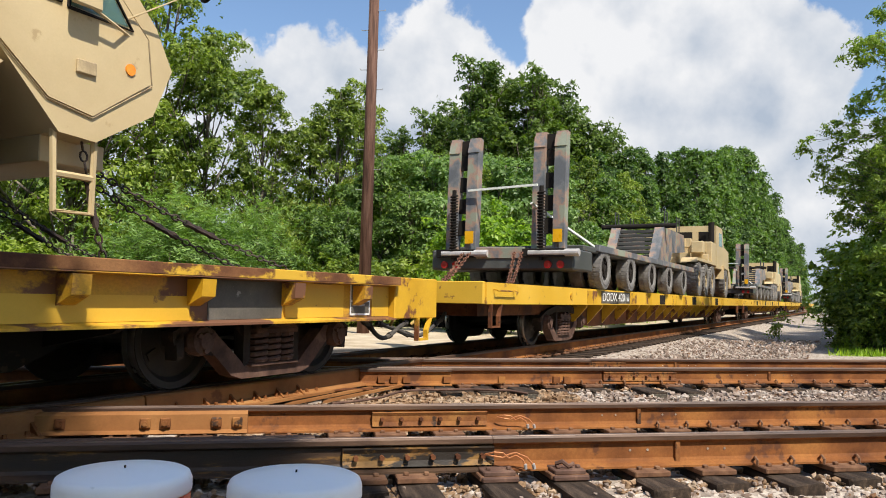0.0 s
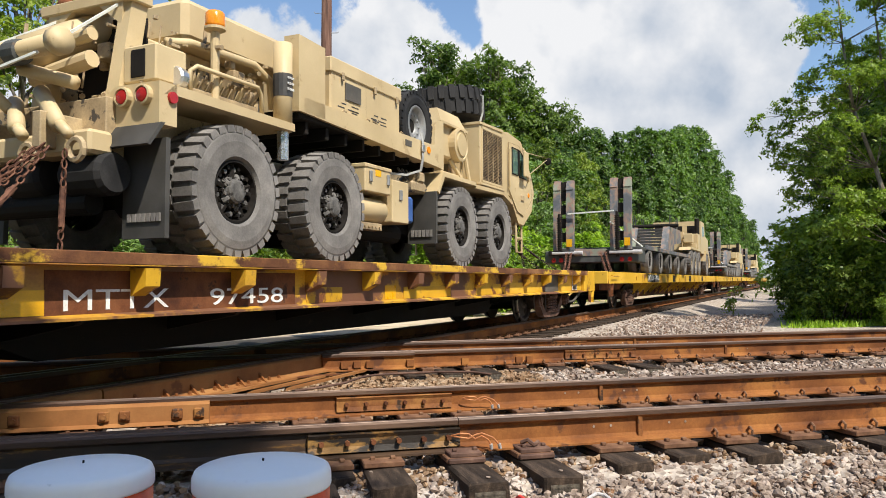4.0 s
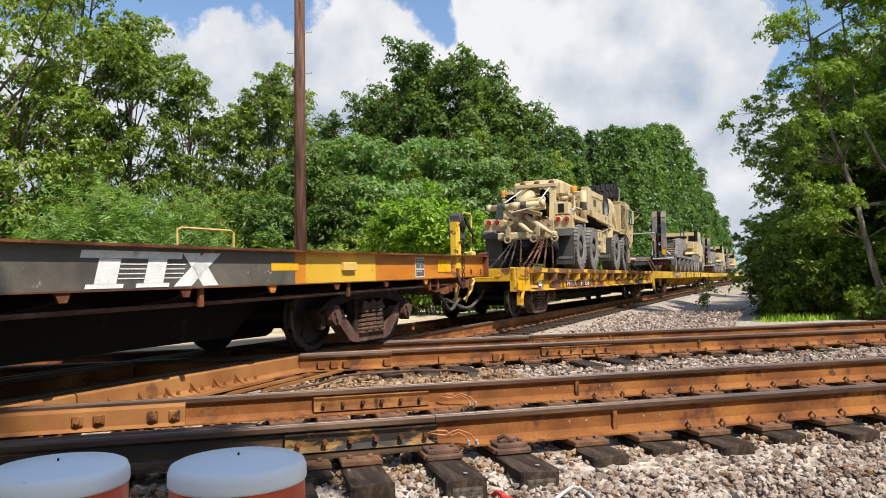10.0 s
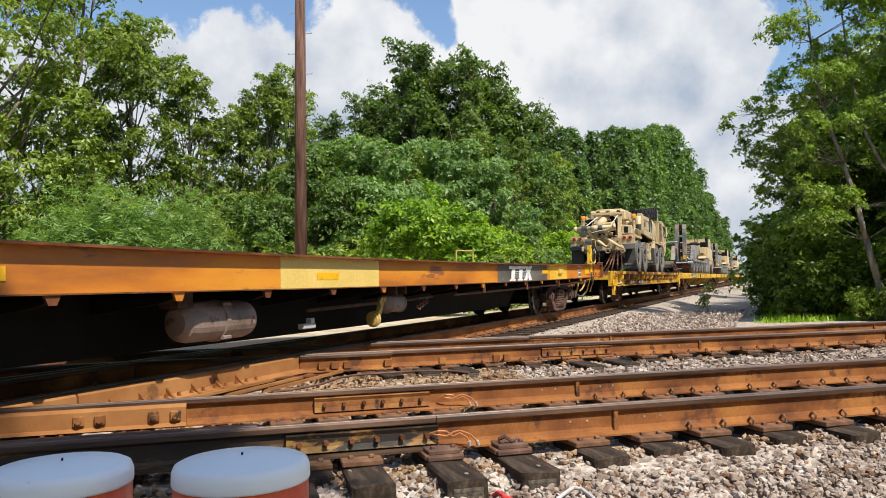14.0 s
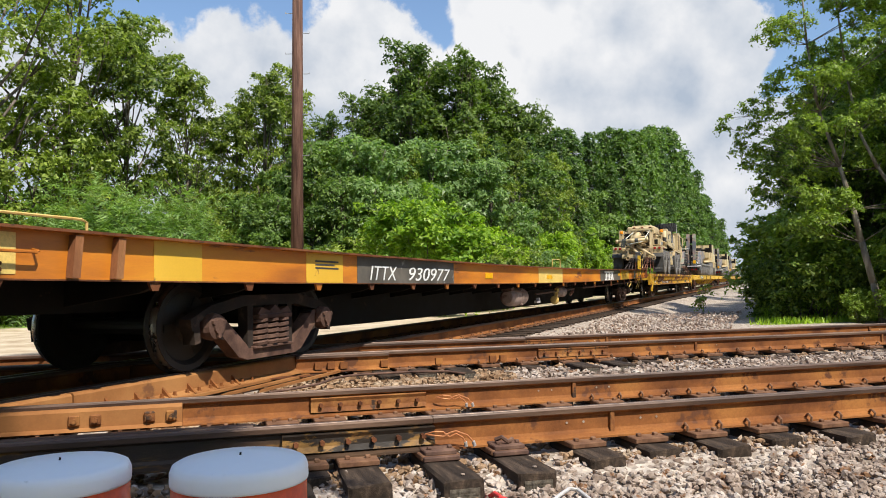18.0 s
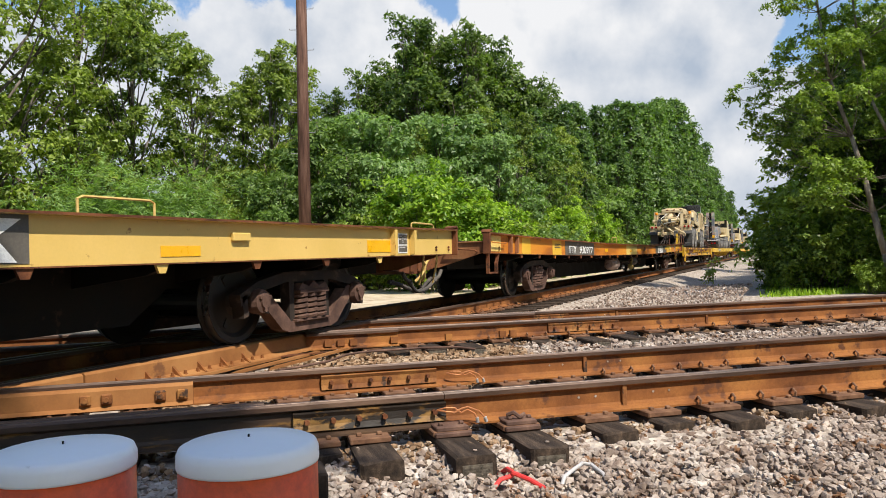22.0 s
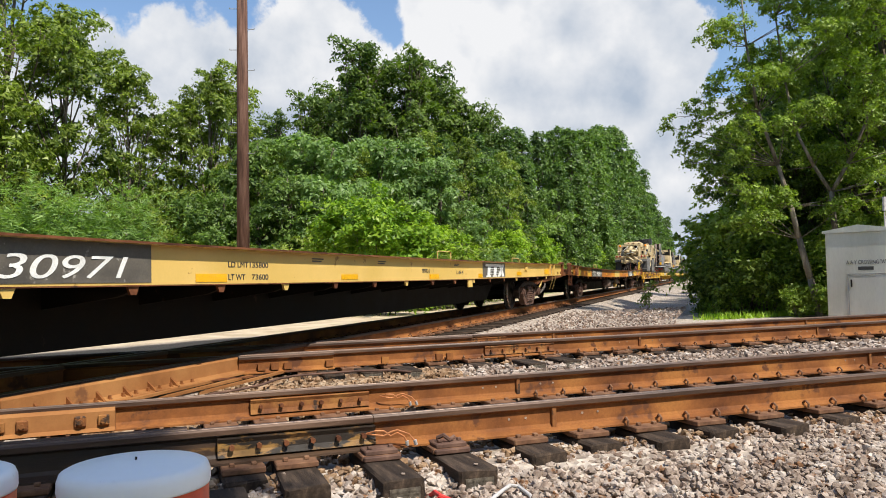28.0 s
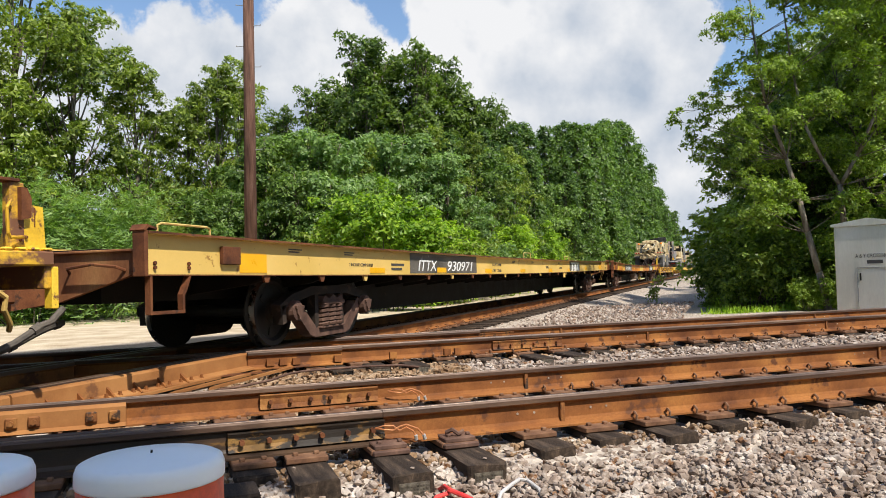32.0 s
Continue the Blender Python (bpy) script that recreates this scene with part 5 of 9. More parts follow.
def hut():
    ob = thing("signal_hut", "silver aluminium trackside signal hut", "hut")
    L, D, H = 1.32, 1.9, 1.96
    bm = bmesh.new()
    box(bm, 0, L, 0, D, 0.05, H, 0.01)
    part("wall", bm, "aluminium", ob, "bright brushed aluminium wall")
    bm = bmesh.new()
    prism(bm, [(-0.05, H), (L + 0.05, H), (L + 0.05, H + 0.05), (L / 2, H + 0.16), (-0.05, H + 0.05)], -0.05, D + 0.05, "y")
    part("roof", bm, "aluminium", ob, "shallow folded aluminium roof")
    bm = bmesh.new()
    for x in (0.42, 1.18):
        box(bm, x, x + 0.012, -0.012, 0.0, 0.12, 1.05)
    box(bm, 0.42, 1.192, -0.012, 0, 1.05, 1.062)
    part("door_frame", bm, "grey", ob, "thin raised door frame")
    bm = bmesh.new()
    box(bm, 0.47, 0.50, -0.03, 0, 0.78, 0.94, 0.005)
    part("door_handle", bm, "black", ob, "dark door handle")
    bm = bmesh.new()
    box(bm, -0.1, L + 0.1, -0.1, D + 0.1, -0.5, 0.05, 0.02)
    part("base_slab", bm, "stone", ob, "concrete base slab")
    text_part("sign_line", 'A & Y CROSSING "A"', 0.12, 0.40, -0.004, 1.27, "black_letter", ob, 0, 0.76)
    bm = bmesh.new()
    box(bm, 0.62, 0.92, -0.005, 0, 1.14, 1.215)
    part("sign_code", bm, "black_letter", ob, "small dark code line")
    bm = bmesh.new()
    rod(bm, (1.12, 0.4, H), (1.12, 0.4, H + 0.75), 0.015, 6)
    rod(bm, (1.12, 0.4, H + 0.45), (1.12, 0.4, H + 0.75), 0.035, 8)
    part("aerial", bm, "cable", ob, "thin pale aerial")
    ob.matrix_basis = Matrix.Translation((12.03, 8.48, -0.12)) @ pose(0, 0, 0, 0, 0, -57)


ground()
tracks()
woods()
utility_pole()
bollard(-1.64, -3.28, 0.730, 0.1135)
bollard(-1.934, -3.20, 0.727, 0.1135)
hut()

# ---- the train ----
MOVERS = []                        # (thing, distance along the line at the start)
SPINNERS = []                      # (wheelset, place on its car)
WR = 0.44                          # wheel radius


def travelled(t):
    """Metres that the train has gone after t seconds: it slows a little."""
    return 2.6243 * t - 0.0067 * t * t + 5.3e-5 * t ** 3


def wheelset_mesh():
    bm = bmesh.new()
    for sgn in (-1, 1):
        lathe(bm, [(0.09, sgn * 0.82), (0.13, sgn * 0.81), (0.15, sgn * 0.775), (0.33, sgn * 0.755), (0.37, sgn * 0.80), (WR - 0.012, sgn * 0.80), (WR, sgn * 0.775), (WR + 0.004, sgn * 0.725), (WR + 0.03, sgn * 0.70), (WR + 0.022, sgn * 0.675), (0.37, sgn * 0.675), (0.15, sgn * 0.71), (0.09, sgn * 0.70)], 36)
    rod(bm, (0, -1.05, 0), (0, 1.05, 0), 0.085, 14)
    # lightening marks cast in the plate
    for sgn in (-1, 1):
        for k in range(3):
            a = k * 2.094
            box(bm, -0.035, 0.035, -0.006, 0.006, 0.2, 0.3, 0, Matrix.Translation((0, sgn * 0.772, 0)) @ pose(0, 0, 0, 0, math.degrees(a), 0))
    return mesh_of(bm, "wheelset", "wheel", False)


def tread_mesh(side):
    bm = bmesh.new()
    for sgn in (side,):
        lathe(bm, [(WR - 0.005, sgn * 0.802), (WR + 0.003, sgn * 0.778), (WR + 0.006, sgn * 0.728), (WR + 0.003, sgn * 0.726)], 36, caps=False)
    return mesh_of(bm, "tread", "tread", True)


def coil(bm, x, y, z0, z1, r, turns=5, wire=0.022):
    n = turns * 10
    pipe(bm, [(x + r * math.cos(i * 0.628), y + r * math.sin(i * 0.628), lerp(z0, z1, i / n)) for i in range(n + 1)], wire, 5)


def side_frame_mesh(sgn):
    bm = bmesh.new()
    a, b = (sgn * 0.93, sgn * 1.07)
    prism(bm, [(-1.24, 0.60), (-1.26, 0.72), (-0.98, 0.84), (-0.5, 0.93), (0.5, 0.93), (0.98, 0.84), (1.26, 0.72), (1.24, 0.60), (1.12, 0.70), (0.9, 0.74), (0.46, 0.82), (-0.46, 0.82), (-0.9, 0.74), (-1.12, 0.70)], a, b)
    for k in (-1, 1):
        prism(bm, [(k * 0.40, 0.84), (k * 0.31, 0.84), (k * 0.31, 0.42), (k * 0.40, 0.36)], a + sgn * 0.01, b - sgn * 0.01)
        prism(bm, [(k * 1.14, 0.72), (k * 1.22, 0.70), (k * 1.2, 0.48), (k * 1.12, 0.5)], a, b)
        prism(bm, [(k * 0.84, 0.74), (k * 0.77, 0.72), (k * 0.79, 0.5), (k * 0.87, 0.52)], a, b)
    return mesh_of(bm, "side_frame", "frame_shaded")


def tension_mesh(sgn):
    """The sloping lower members and the spring seat of a side frame."""
    bm = bmesh.new()
    a, b = (sgn * 0.925, sgn * 1.075)
    prism(bm, [(-1.0, 0.70), (-0.82, 0.74), (-0.44, 0.43), (-0.40, 0.385), (0.40, 0.385), (0.44, 0.43), (0.82, 0.74), (1.0, 0.70), (0.56, 0.31), (0.42, 0.27), (-0.42, 0.27), (-0.56, 0.31)], a, b)
    box(bm, -0.34, 0.34, a, sgn * 1.115, 0.375, 0.40, 0.004)
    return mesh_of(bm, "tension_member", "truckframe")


def axle_cap_mesh(sgn):
    bm = bmesh.new()
    lathe(bm, [(0.125, sgn * 1.02), (0.135, sgn * 1.09), (0.12, sgn * 1.15), (0.075, sgn * 1.165), (0.07, sgn * 1.185), (0.002, sgn * 1.19)], 16)
    for k in range(3):
        t = k * 2.094 + 0.5
        rod(bm, (0.085 * math.cos(t), sgn * 1.14, 0.085 * math.sin(t)), (0.085 * math.cos(t), sgn * 1.185, 0.085 * math.sin(t)), 0.024, 6)
    return mesh_of(bm, "axle_cap", "truckframe")


def spring_mesh(sgn):
    bm = bmesh.new()
    for x in (-0.19, 0.0, 0.19):
        coil(bm, x, sgn * 1.03, 0.39, 0.68, 0.092, 5, 0.026)
    box(bm, -0.30, 0.30, sgn * 1.14, sgn * 0.93, 0.68, 0.73, 0.01)
    prism(bm, [(-0.30, 0.73), (-0.24, 0.80), (-0.10, 0.76), (0.0, 0.82), (0.10, 0.76), (0.24, 0.80), (0.30, 0.73)], sgn * 0.93, sgn * 1.12)
    return mesh_of(bm, "spring_nest", "truckframe")


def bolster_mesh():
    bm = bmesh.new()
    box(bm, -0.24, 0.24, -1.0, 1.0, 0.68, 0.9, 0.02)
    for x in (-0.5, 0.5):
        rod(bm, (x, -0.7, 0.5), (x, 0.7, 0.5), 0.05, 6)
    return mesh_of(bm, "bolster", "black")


BOGIE = {}


def bogie(car, x, spin=True):
    if not BOGIE:
        BOGIE.update(w=wheelset_mesh(), l={s: tension_mesh(s) for s in (-1, 1)}, t={s: tread_mesh(s) for s in (-1, 1)}, b=bolster_mesh(), f={s: side_frame_mesh(s) for s in (-1, 1)}, c={s: axle_cap_mesh(s) for s in (-1, 1)}, s={s: spring_mesh(s) for s in (-1, 1)})
    instance(BOGIE["b"], "bolster", car, (x, 0, 0))
    for s in (-1, 1):
        f = instance(BOGIE["f"][s], "side_frame", car, (x, 0, 0), 0, "dusty cast steel truck side frame, the car's shade in its colour")
        instance(BOGIE["l"][s], "tension_member", f, (0, 0, 0), 0, "sloping brown lower frame member")
        instance(BOGIE["s"][s], "spring_nest", f, (0, 0, 0), 0, "nest of rusty coil springs")
        for k in (-0.98, 0.98):
            instance(BOGIE["c"][s], "axle_cap", f, (k, 0, TOP + WR), 0, "bolted axle bearing cap")
    for k in (-0.98, 0.98):
        w = instance(BOGIE["w"], "wheelset", car, (x + k, 0, TOP + WR), 0, "dark steel wheels on an axle")
        for s in (-1, 1):
            instance(BOGIE["t"][s], "tread", w, (0, 0, 0), 0, "bright worn wheel tread")
        if spin:
            SPINNERS.append((w, Vector((x + k, 0, TOP + WR))))


def coupler(car, x, sgn, z=0.98):
    """Drawbar, knuckle and hanging air hose at one end; sgn points outward."""
    bm = bmesh.new()
    box(bm, min(x, x + sgn * 0.55), max(x, x + sgn * 0.55), -0.10, 0.10, z - 0.11, z + 0.08, 0.02)
    prism(bm, [(x + sgn * 0.5, -0.14), (x + sgn * 0.82, -0.16), (x + sgn * 0.9, -0.06), (x + sgn * 0.78, 0.02), (x + sgn * 0.86, 0.1), (x + sgn * 0.7, 0.16), (x + sgn * 0.5, 0.13)], z - 0.15, z + 0.13, "z")
    part("coupler", bm, "rust", car, "rusty knuckle coupler")
    bm = bmesh.new()
    pts = [(x - sgn * 0.75, -0.5, z - 0.16), (x - sgn * 0.62, -0.5, z - 0.27)]
    for i in range(13):
        f = i / 12
        pts.append((x + sgn * (-0.5 + 1.35 * f), -0.5 + 0.22 * f, z - 0.30 - 0.17 * math.sin(math.pi * f) - 0.05 * math.sin(2 * math.pi * f)))
    pipe(bm, pts, 0.032, 8)
    for k in (2, 8, 13):
        rod(bm, pts[k], Vector(pts[k]) + (Vector(pts[k + 1]) - Vector(pts[k])) * 0.6, 0.043, 8)
    part("air_hose", bm, "hose", car, "dusty hanging air hose")
    bm = bmesh.new()
    pipe(bm, [(x - sgn * 0.12, -0.50, z + 0.10), (x - sgn * 0.10, -0.55, z + 0.04), (x + sgn * 0.02, -0.55, z - 0.04), (x + sgn * 0.02, -0.53, z - 0.14), (x + sgn * 0.12, -0.48, z - 0.26), (x + sgn * 0.16, -0.42, z - 0.32)], 0.024, 8)
    part("uncoupling_lever", bm, "ochre", car, "bent painted uncoupling lever")


def stirrup(car, x, y, z0, z1, w=0.42, material="yellow"):
    """A step bent from flat bar: one leg straight, the other kinked outward at its top."""
    bm = bmesh.new()
    t = 0.028
    a, b = x - w / 2, x + w / 2
    k = z0 + 0.6 * (z1 - z0)
    prism(bm, [(a, z1), (a, z0), (b - 0.04, z0), (b - 0.04, k - 0.05), (b - 0.005, k), (b + 0.06, z1), (b + 0.06 - t, z1), (b - 0.01 - t, k + 0.01), (b - 0.045 - t, k - 0.04), (b - 0.04 - t, z0 + t), (a + t, z0 + t), (a + t, z1)], y - 0.02, y + 0.04)
    part("stirrup_step", bm, material, car, "bent steel sill step")


def handhold(car, x0, x1, y, z, material="yellow"):
    bm = bmesh.new()
    pipe(bm, [(x0, y, z), (x0, y - 0.06, z - 0.01), (x0 + 0.02, y - 0.07, z - 0.02), (x1 - 0.02, y - 0.07, z - 0.02), (x1, y - 0.06, z - 0.01), (x1, y, z)], 0.011, 6)
    part("handhold", bm, material, car, "bent round handhold bar")


def plate(car, name, x0, x1, z0, z1, y, material, label="", d=0.004):
    bm = bmesh.new()
    box(bm, x0, x1, y - d, y, z0, z1)
    return part(name, bm, material, car, label)


def bars(car, x, z, y, rows, w, h, material="black_letter", name="stencil_line"):
    """Unreadable small stencilling as plain bars."""
    for i in range(rows):
        plate(car, name, x, x + w * (1 - 0.18 * (i % 2)), z - i * h * 1.9 - h, z - i * h * 1.9, y, material, "", 0.002)


def placard(car, x, z, y, s=0.36):
    """White-framed data board: two dark cells over a wide one, with worn unreadable lines."""
    p = plate(car, "data_placard", x, x + s, z, z + s * 0.98, y, "white", "white-framed data board with dark cells", 0.006)
    for a, b, c, d in ((0.05, 0.49, 0.44, 0.93), (0.54, 0.95, 0.44, 0.93), (0.05, 0.95, 0.06, 0.38)):
        q = plate(p, "placard_cell", x + s * a, x + s * b, z + s * c, z + s * d, y - 0.006, "patch_grey", "dark placard cell", 0.002)
        n = 2 if c > 0.2 else 1
        for i in range(n):
            w = (b - a) * (0.7 - 0.2 * i)
            plate(q, "placard_line", x + s * (a + 0.05), x + s * (a + 0.05 + w), z + s * (d - 0.12 - 0.14 * i), z + s * (d - 0.06 - 0.14 * i), y - 0.0085, "cable", "", 0.001)


def logo(car, x, z, y, h, w):
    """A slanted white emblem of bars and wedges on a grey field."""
    sh = 0.28 * h
    def slab(pts):
        bm = bmesh.new()
        prism(bm, [(x + a * w + sh * b, z + b * h) for a, b in pts], y - 0.008, y - 0.004)
        part("emblem_stroke", bm, "white", car)
    for k in (0.0, 0.33):
        slab([(k, 0.80), (k + 0.37, 0.80), (k + 0.37, 1.0), (k, 1.0)])
        slab([(k + 0.12, 0.12), (k + 0.26, 0.12), (k + 0.26, 0.79), (k + 0.12, 0.79)])
        slab([(k + 0.07, 0.0), (k + 0.31, 0.0), (k + 0.31, 0.115), (k + 0.07, 0.115)])
    slab([(0.68, 0.0), (0.82, 0.0), (1.03, 1.0), (0.88, 1.0)])
    slab([(0.92, 0.0), (1.06, 0.0), (0.84, 0.99), (0.70, 0.99)])
    for j in range(4):
        for a, b in ((0.265, 0.445), (0.595, 0.74)):
            slab([(a, 0.24 + 0.13 * j), (b, 0.24 + 0.13 * j), (b, 0.27 + 0.13 * j), (a, 0.27 + 0.13 * j)])


def long_flat(front, rear, label, side, top=1.47, low=1.09, tr_f=3.6, tr_r=4.0, spin=True, end="rust"):
    """An empty long flat car with plain side sills; its own x runs from rear (-) to front (+)."""
    car = thing("flat_railcar", label, "railcar", "flat railcars")
    L = front - rear
    h = L / 2
    y = 1.37
    bm = bmesh.new()
    box(bm, -h + 0.05, h - 0.05, -1.30, 1.30, top - 0.20, top - 0.16)
    part("deck", bm, "rust", car, "bare rusty steel deck")
    for s in (-1, 1):
        bm = bmesh.new()
        a = s * y
        prism(bm, [(a, low), (a, top - 0.02), (a + s * 0.085, top - 0.018), (a + s * 0.085, top), (a - s * 0.09, top), (a - s * 0.09, top - 0.02), (a - s * 0.02, top - 0.02), (a - s * 0.02, low + 0.02), (a - s * 0.12, low + 0.02), (a - s * 0.12, low)], -h, h, "x")
        o = part("side_sill", bm, side, car, "long painted steel side sill")
        bm = bmesh.new()
        box(bm, -h, h, a - 0.088 if s > 0 else a - 0.087, a + 0.087 if s > 0 else a + 0.088, top - 0.016, top + 0.004)
        part("sill_cap", bm, "rust", car, "rusty top edge")
        bm = bmesh.new()
        box(bm, -h, h, a - 0.004, a + 0.004, low - 0.012, low)
        part("sill_lip", bm, end, car, "scraped lower edge")
    # centre sill and bearers in black, underside shade included in the colour
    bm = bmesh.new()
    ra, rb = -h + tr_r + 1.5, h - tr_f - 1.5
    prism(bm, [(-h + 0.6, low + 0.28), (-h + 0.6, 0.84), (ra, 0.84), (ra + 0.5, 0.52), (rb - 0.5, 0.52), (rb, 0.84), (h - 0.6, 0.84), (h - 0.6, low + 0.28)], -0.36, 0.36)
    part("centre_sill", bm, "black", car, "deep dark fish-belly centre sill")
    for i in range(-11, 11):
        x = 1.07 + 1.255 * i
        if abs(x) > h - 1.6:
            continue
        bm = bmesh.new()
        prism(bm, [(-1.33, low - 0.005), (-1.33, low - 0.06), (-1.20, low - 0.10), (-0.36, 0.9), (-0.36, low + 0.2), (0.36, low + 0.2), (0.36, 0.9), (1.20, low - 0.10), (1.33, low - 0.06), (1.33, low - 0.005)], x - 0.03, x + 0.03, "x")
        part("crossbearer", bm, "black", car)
        bm = bmesh.new()
        prism(bm, [(x - 0.075, low - 0.002), (x + 0.075, low - 0.002), (x + 0.035, low - 0.085), (x - 0.035, low - 0.085)], -1.36, -1.335)
        part("bearer_tab", bm, end if i % 3 else side, car, "small tapered bearer end")
    for sgn, d in ((1, h), (-1, -h)):
        bm = bmesh.new()
        prism(bm, [(-1.345, low + 0.02), (-0.45, 0.87), (0.45, 0.87), (1.345, low + 0.02), (1.345, top - 0.17), (-1.345, top - 0.17)], *sorted((d, d - sgn * 0.05)), "x")
        box(bm, *sorted((d + sgn * 0.03, d - sgn * 0.28)), -1.345, 1.345, top - 0.169, top - 0.145, 0.006)
        es = part("end_sill", bm, "end_rust", car, "rusty end sill tapering up to the corners")
        bm = bmesh.new()
        pipe(bm, [(d, -1.2, top - 0.33), (d + sgn * 0.07, -1.17, top - 0.30), (d + sgn * 0.08, -0.9, top - 0.27), (d + sgn * 0.07, -0.62, top - 0.30), (d, -0.58, top - 0.34)], 0.014, 6)
        part("end_handhold", bm, end, es)
        bm = bmesh.new()
        prism(bm, [(d, top - 0.24), (d + sgn * 0.95, top - 0.32), (d + sgn * 0.95, 0.82), (d + sgn * 0.72, 0.78), (d, 0.86)], -0.34, 0.34)
        ds = part("draft_sill", bm, end, car, "projecting rusty draft sill")
        bm = bmesh.new()
        for q in (-0.38, 0.32):
            box(bm, *sorted((d + sgn * 0.88, d + sgn * 0.97)), q, q + 0.06, 0.82, top - 0.32, 0.008)
        box(bm, *sorted((d + sgn * 0.86, d + sgn * 0.99)), -0.42, 0.42, top - 0.319, top - 0.26, 0.008)
        part("striker_frame", bm, end, ds, "worn striker frame")
        bm = bmesh.new()
        box(bm, *sorted((d + sgn * 0.004, d + sgn * 0.05)), -1.455, -1.32, low - 0.02, top + 0.012, 0.006)
        prism(bm, [(d - sgn * 0.10, top + 0.035), (d + sgn * 0.02, top + 0.06), (d + sgn * 0.06, top + 0.01), (d + sgn * 0.045, top), (d, top + 0.035), (d - sgn * 0.10, top + 0.015)], -1.46, -1.30)
        part("corner_plate", bm, end, car, "bent rusty corner plate")
        for k in (0.16, 0.62):
            for z in (0.06, 0.10):
                bm = bmesh.new()
                rod(bm, (d - sgn * k, -1.372, low + z), (d - sgn * k, -1.392, low + z), 0.018, 6)
                part("sill_bolt", bm, "rust", car)
        coupler(car, d + sgn * 0.75, sgn)
        if sgn < 0:
            stirrup(car, d + 0.36, -1.35, 0.745, low, 0.5, end)
            handhold(car, d + 0.12, d + 0.88, -1.37, low + 0.2, side)
        else:
            for k in (0.30, 0.78):
                bm = bmesh.new()
                pipe(bm, [(d - k, -1.25, low), (d - k + 0.03, -1.22, low - 0.14), (d - k + 0.10, -1.15, low - 0.30), (d - k + 0.13, -1.10, low - 0.44)], 0.014, 6)
                part("hanging_rod", bm, "ochre", car, "bent hanging rod")
        bm = bmesh.new()
        pipe(bm, [(d - sgn * 3.4, 1.32, top), (d - sgn * 3.4, 1.32, top + 0.40), (d - sgn * 3.48, 1.32, top + 0.43), (d - sgn * 4.5, 1.32, top + 0.43), (d - sgn * 4.58, 1.32, top + 0.40), (d - sgn * 4.58, 1.32, top)], 0.018, 6)
        part("grab_rail", bm, "ochre", car, "low bent grab rail")
    for k in (-h + 1.15, -h + 1.55):
        bm = bmesh.new()
        prism(bm, [(k, low + 0.01), (k + 0.07, low + 0.01), (k + 0.1, top - 0.03), (k + 0.03, top - 0.03)], -1.44, -1.372)
        part("sill_rib", bm, "end_rust", car, "upright welded rib")
    bogie(car, h - tr_f, spin)
    bogie(car, -h + tr_r, spin)
    # brake gear below the sill
    bm = bmesh.new()
    rod(bm, (h - 11.0, -1.24, 0.93), (h - 1.3, -1.30, 1.0), 0.019, 4)
    b = part("brake_rod", bm, "truckframe", car, "long square rusty brake rod")
    for k in (1.9, 2.2, 4.6, 7.2, 9.8):
        part_box("rod_hanger", b, "rust", (h - k - 0.03, h - k + 0.03, -1.335, -1.30, 0.93, low), "", 0.004)
    bm = bmesh.new()
    lathe(bm, [(0.06, -0.30), (0.12, -0.22), (0.135, -0.21), (0.135, -0.19), (0.12, -0.18), (0.12, 0.18), (0.135, 0.19), (0.135, 0.21), (0.10, 0.22), (0.03, 0.36)], 18, "x", (1.9, -1.05, 0.855))
    part("air_reservoir", bm, "tank_dust", car, "dusty round air reservoir")
    bm = bmesh.new()
    lathe(bm, [(0.12, -0.52), (0.175, -0.46), (0.19, -0.38), (0.19, -0.03), (0.205, -0.025), (0.205, 0.025), (0.19, 0.03), (0.19, 0.38), (0.175, 0.46), (0.12, 0.52)], 24, "x", (-1.84, -1.0, 0.815))
    for z in (-0.16, 0.0, 0.16):
        rod(bm, (-1.9, -1.16, 0.815 + z), (-1.78, -1.16, 0.815 + z), 0.02, 6)
    part("air_tank", bm, "tank_dust", car, "larger dusty air tank")
    bm = bmesh.new()
    lathe(bm, [(0.03, -0.05), (0.085, -0.045), (0.088, -0.02), (0.11, -0.015), (0.11, 0.015), (0.088, 0.02), (0.085, 0.045), (0.03, 0.05), (0.028, 0.09), (0.0, 0.09)], 12, "x", (1.34, -1.05, 0.665))
    prism(bm, [(1.36, 0.62), (1.46, 0.60), (1.50, 0.70), (1.62, 0.90), (1.56, 0.96), (1.48, 0.90), (1.50, 0.82), (1.40, 0.72)], -1.08, -1.02)
    rod(bm, (1.58, -1.05, 0.90), (1.66, -1.05, 0.93), 0.05, 8)
    lv = part("brake_lever", bm, "ochre", car, "ochre slack adjuster and lever")
    bm = bmesh.new()
    rod(bm, (1.52, -1.05, 0.88), (-0.2, -1.0, 0.845), 0.022, 8)
    rod(bm, (2.2, -1.05, 0.88), (3.1, -1.15, 0.92), 0.016, 6)
    part("push_rod", bm, "truckframe", lv, "rusty brake push rod")
    for i in range(4):
        bm = bmesh.new()
        pipe(bm, [(2.52 + 0.1 * i, -1.15, 0.77 + 0.02 * i), (2.57 + 0.1 * i, -1.17, 0.74 + 0.03 * i), (2.64 + 0.1 * i, -1.15, 0.79 + 0.03 * i), (2.57 + 0.1 * i, -1.13, 0.80 + 0.03 * i), (2.52 + 0.1 * i, -1.15, 0.77 + 0.02 * i)], 0.013, 5)
        part("chain_link", bm, "chain", lv)
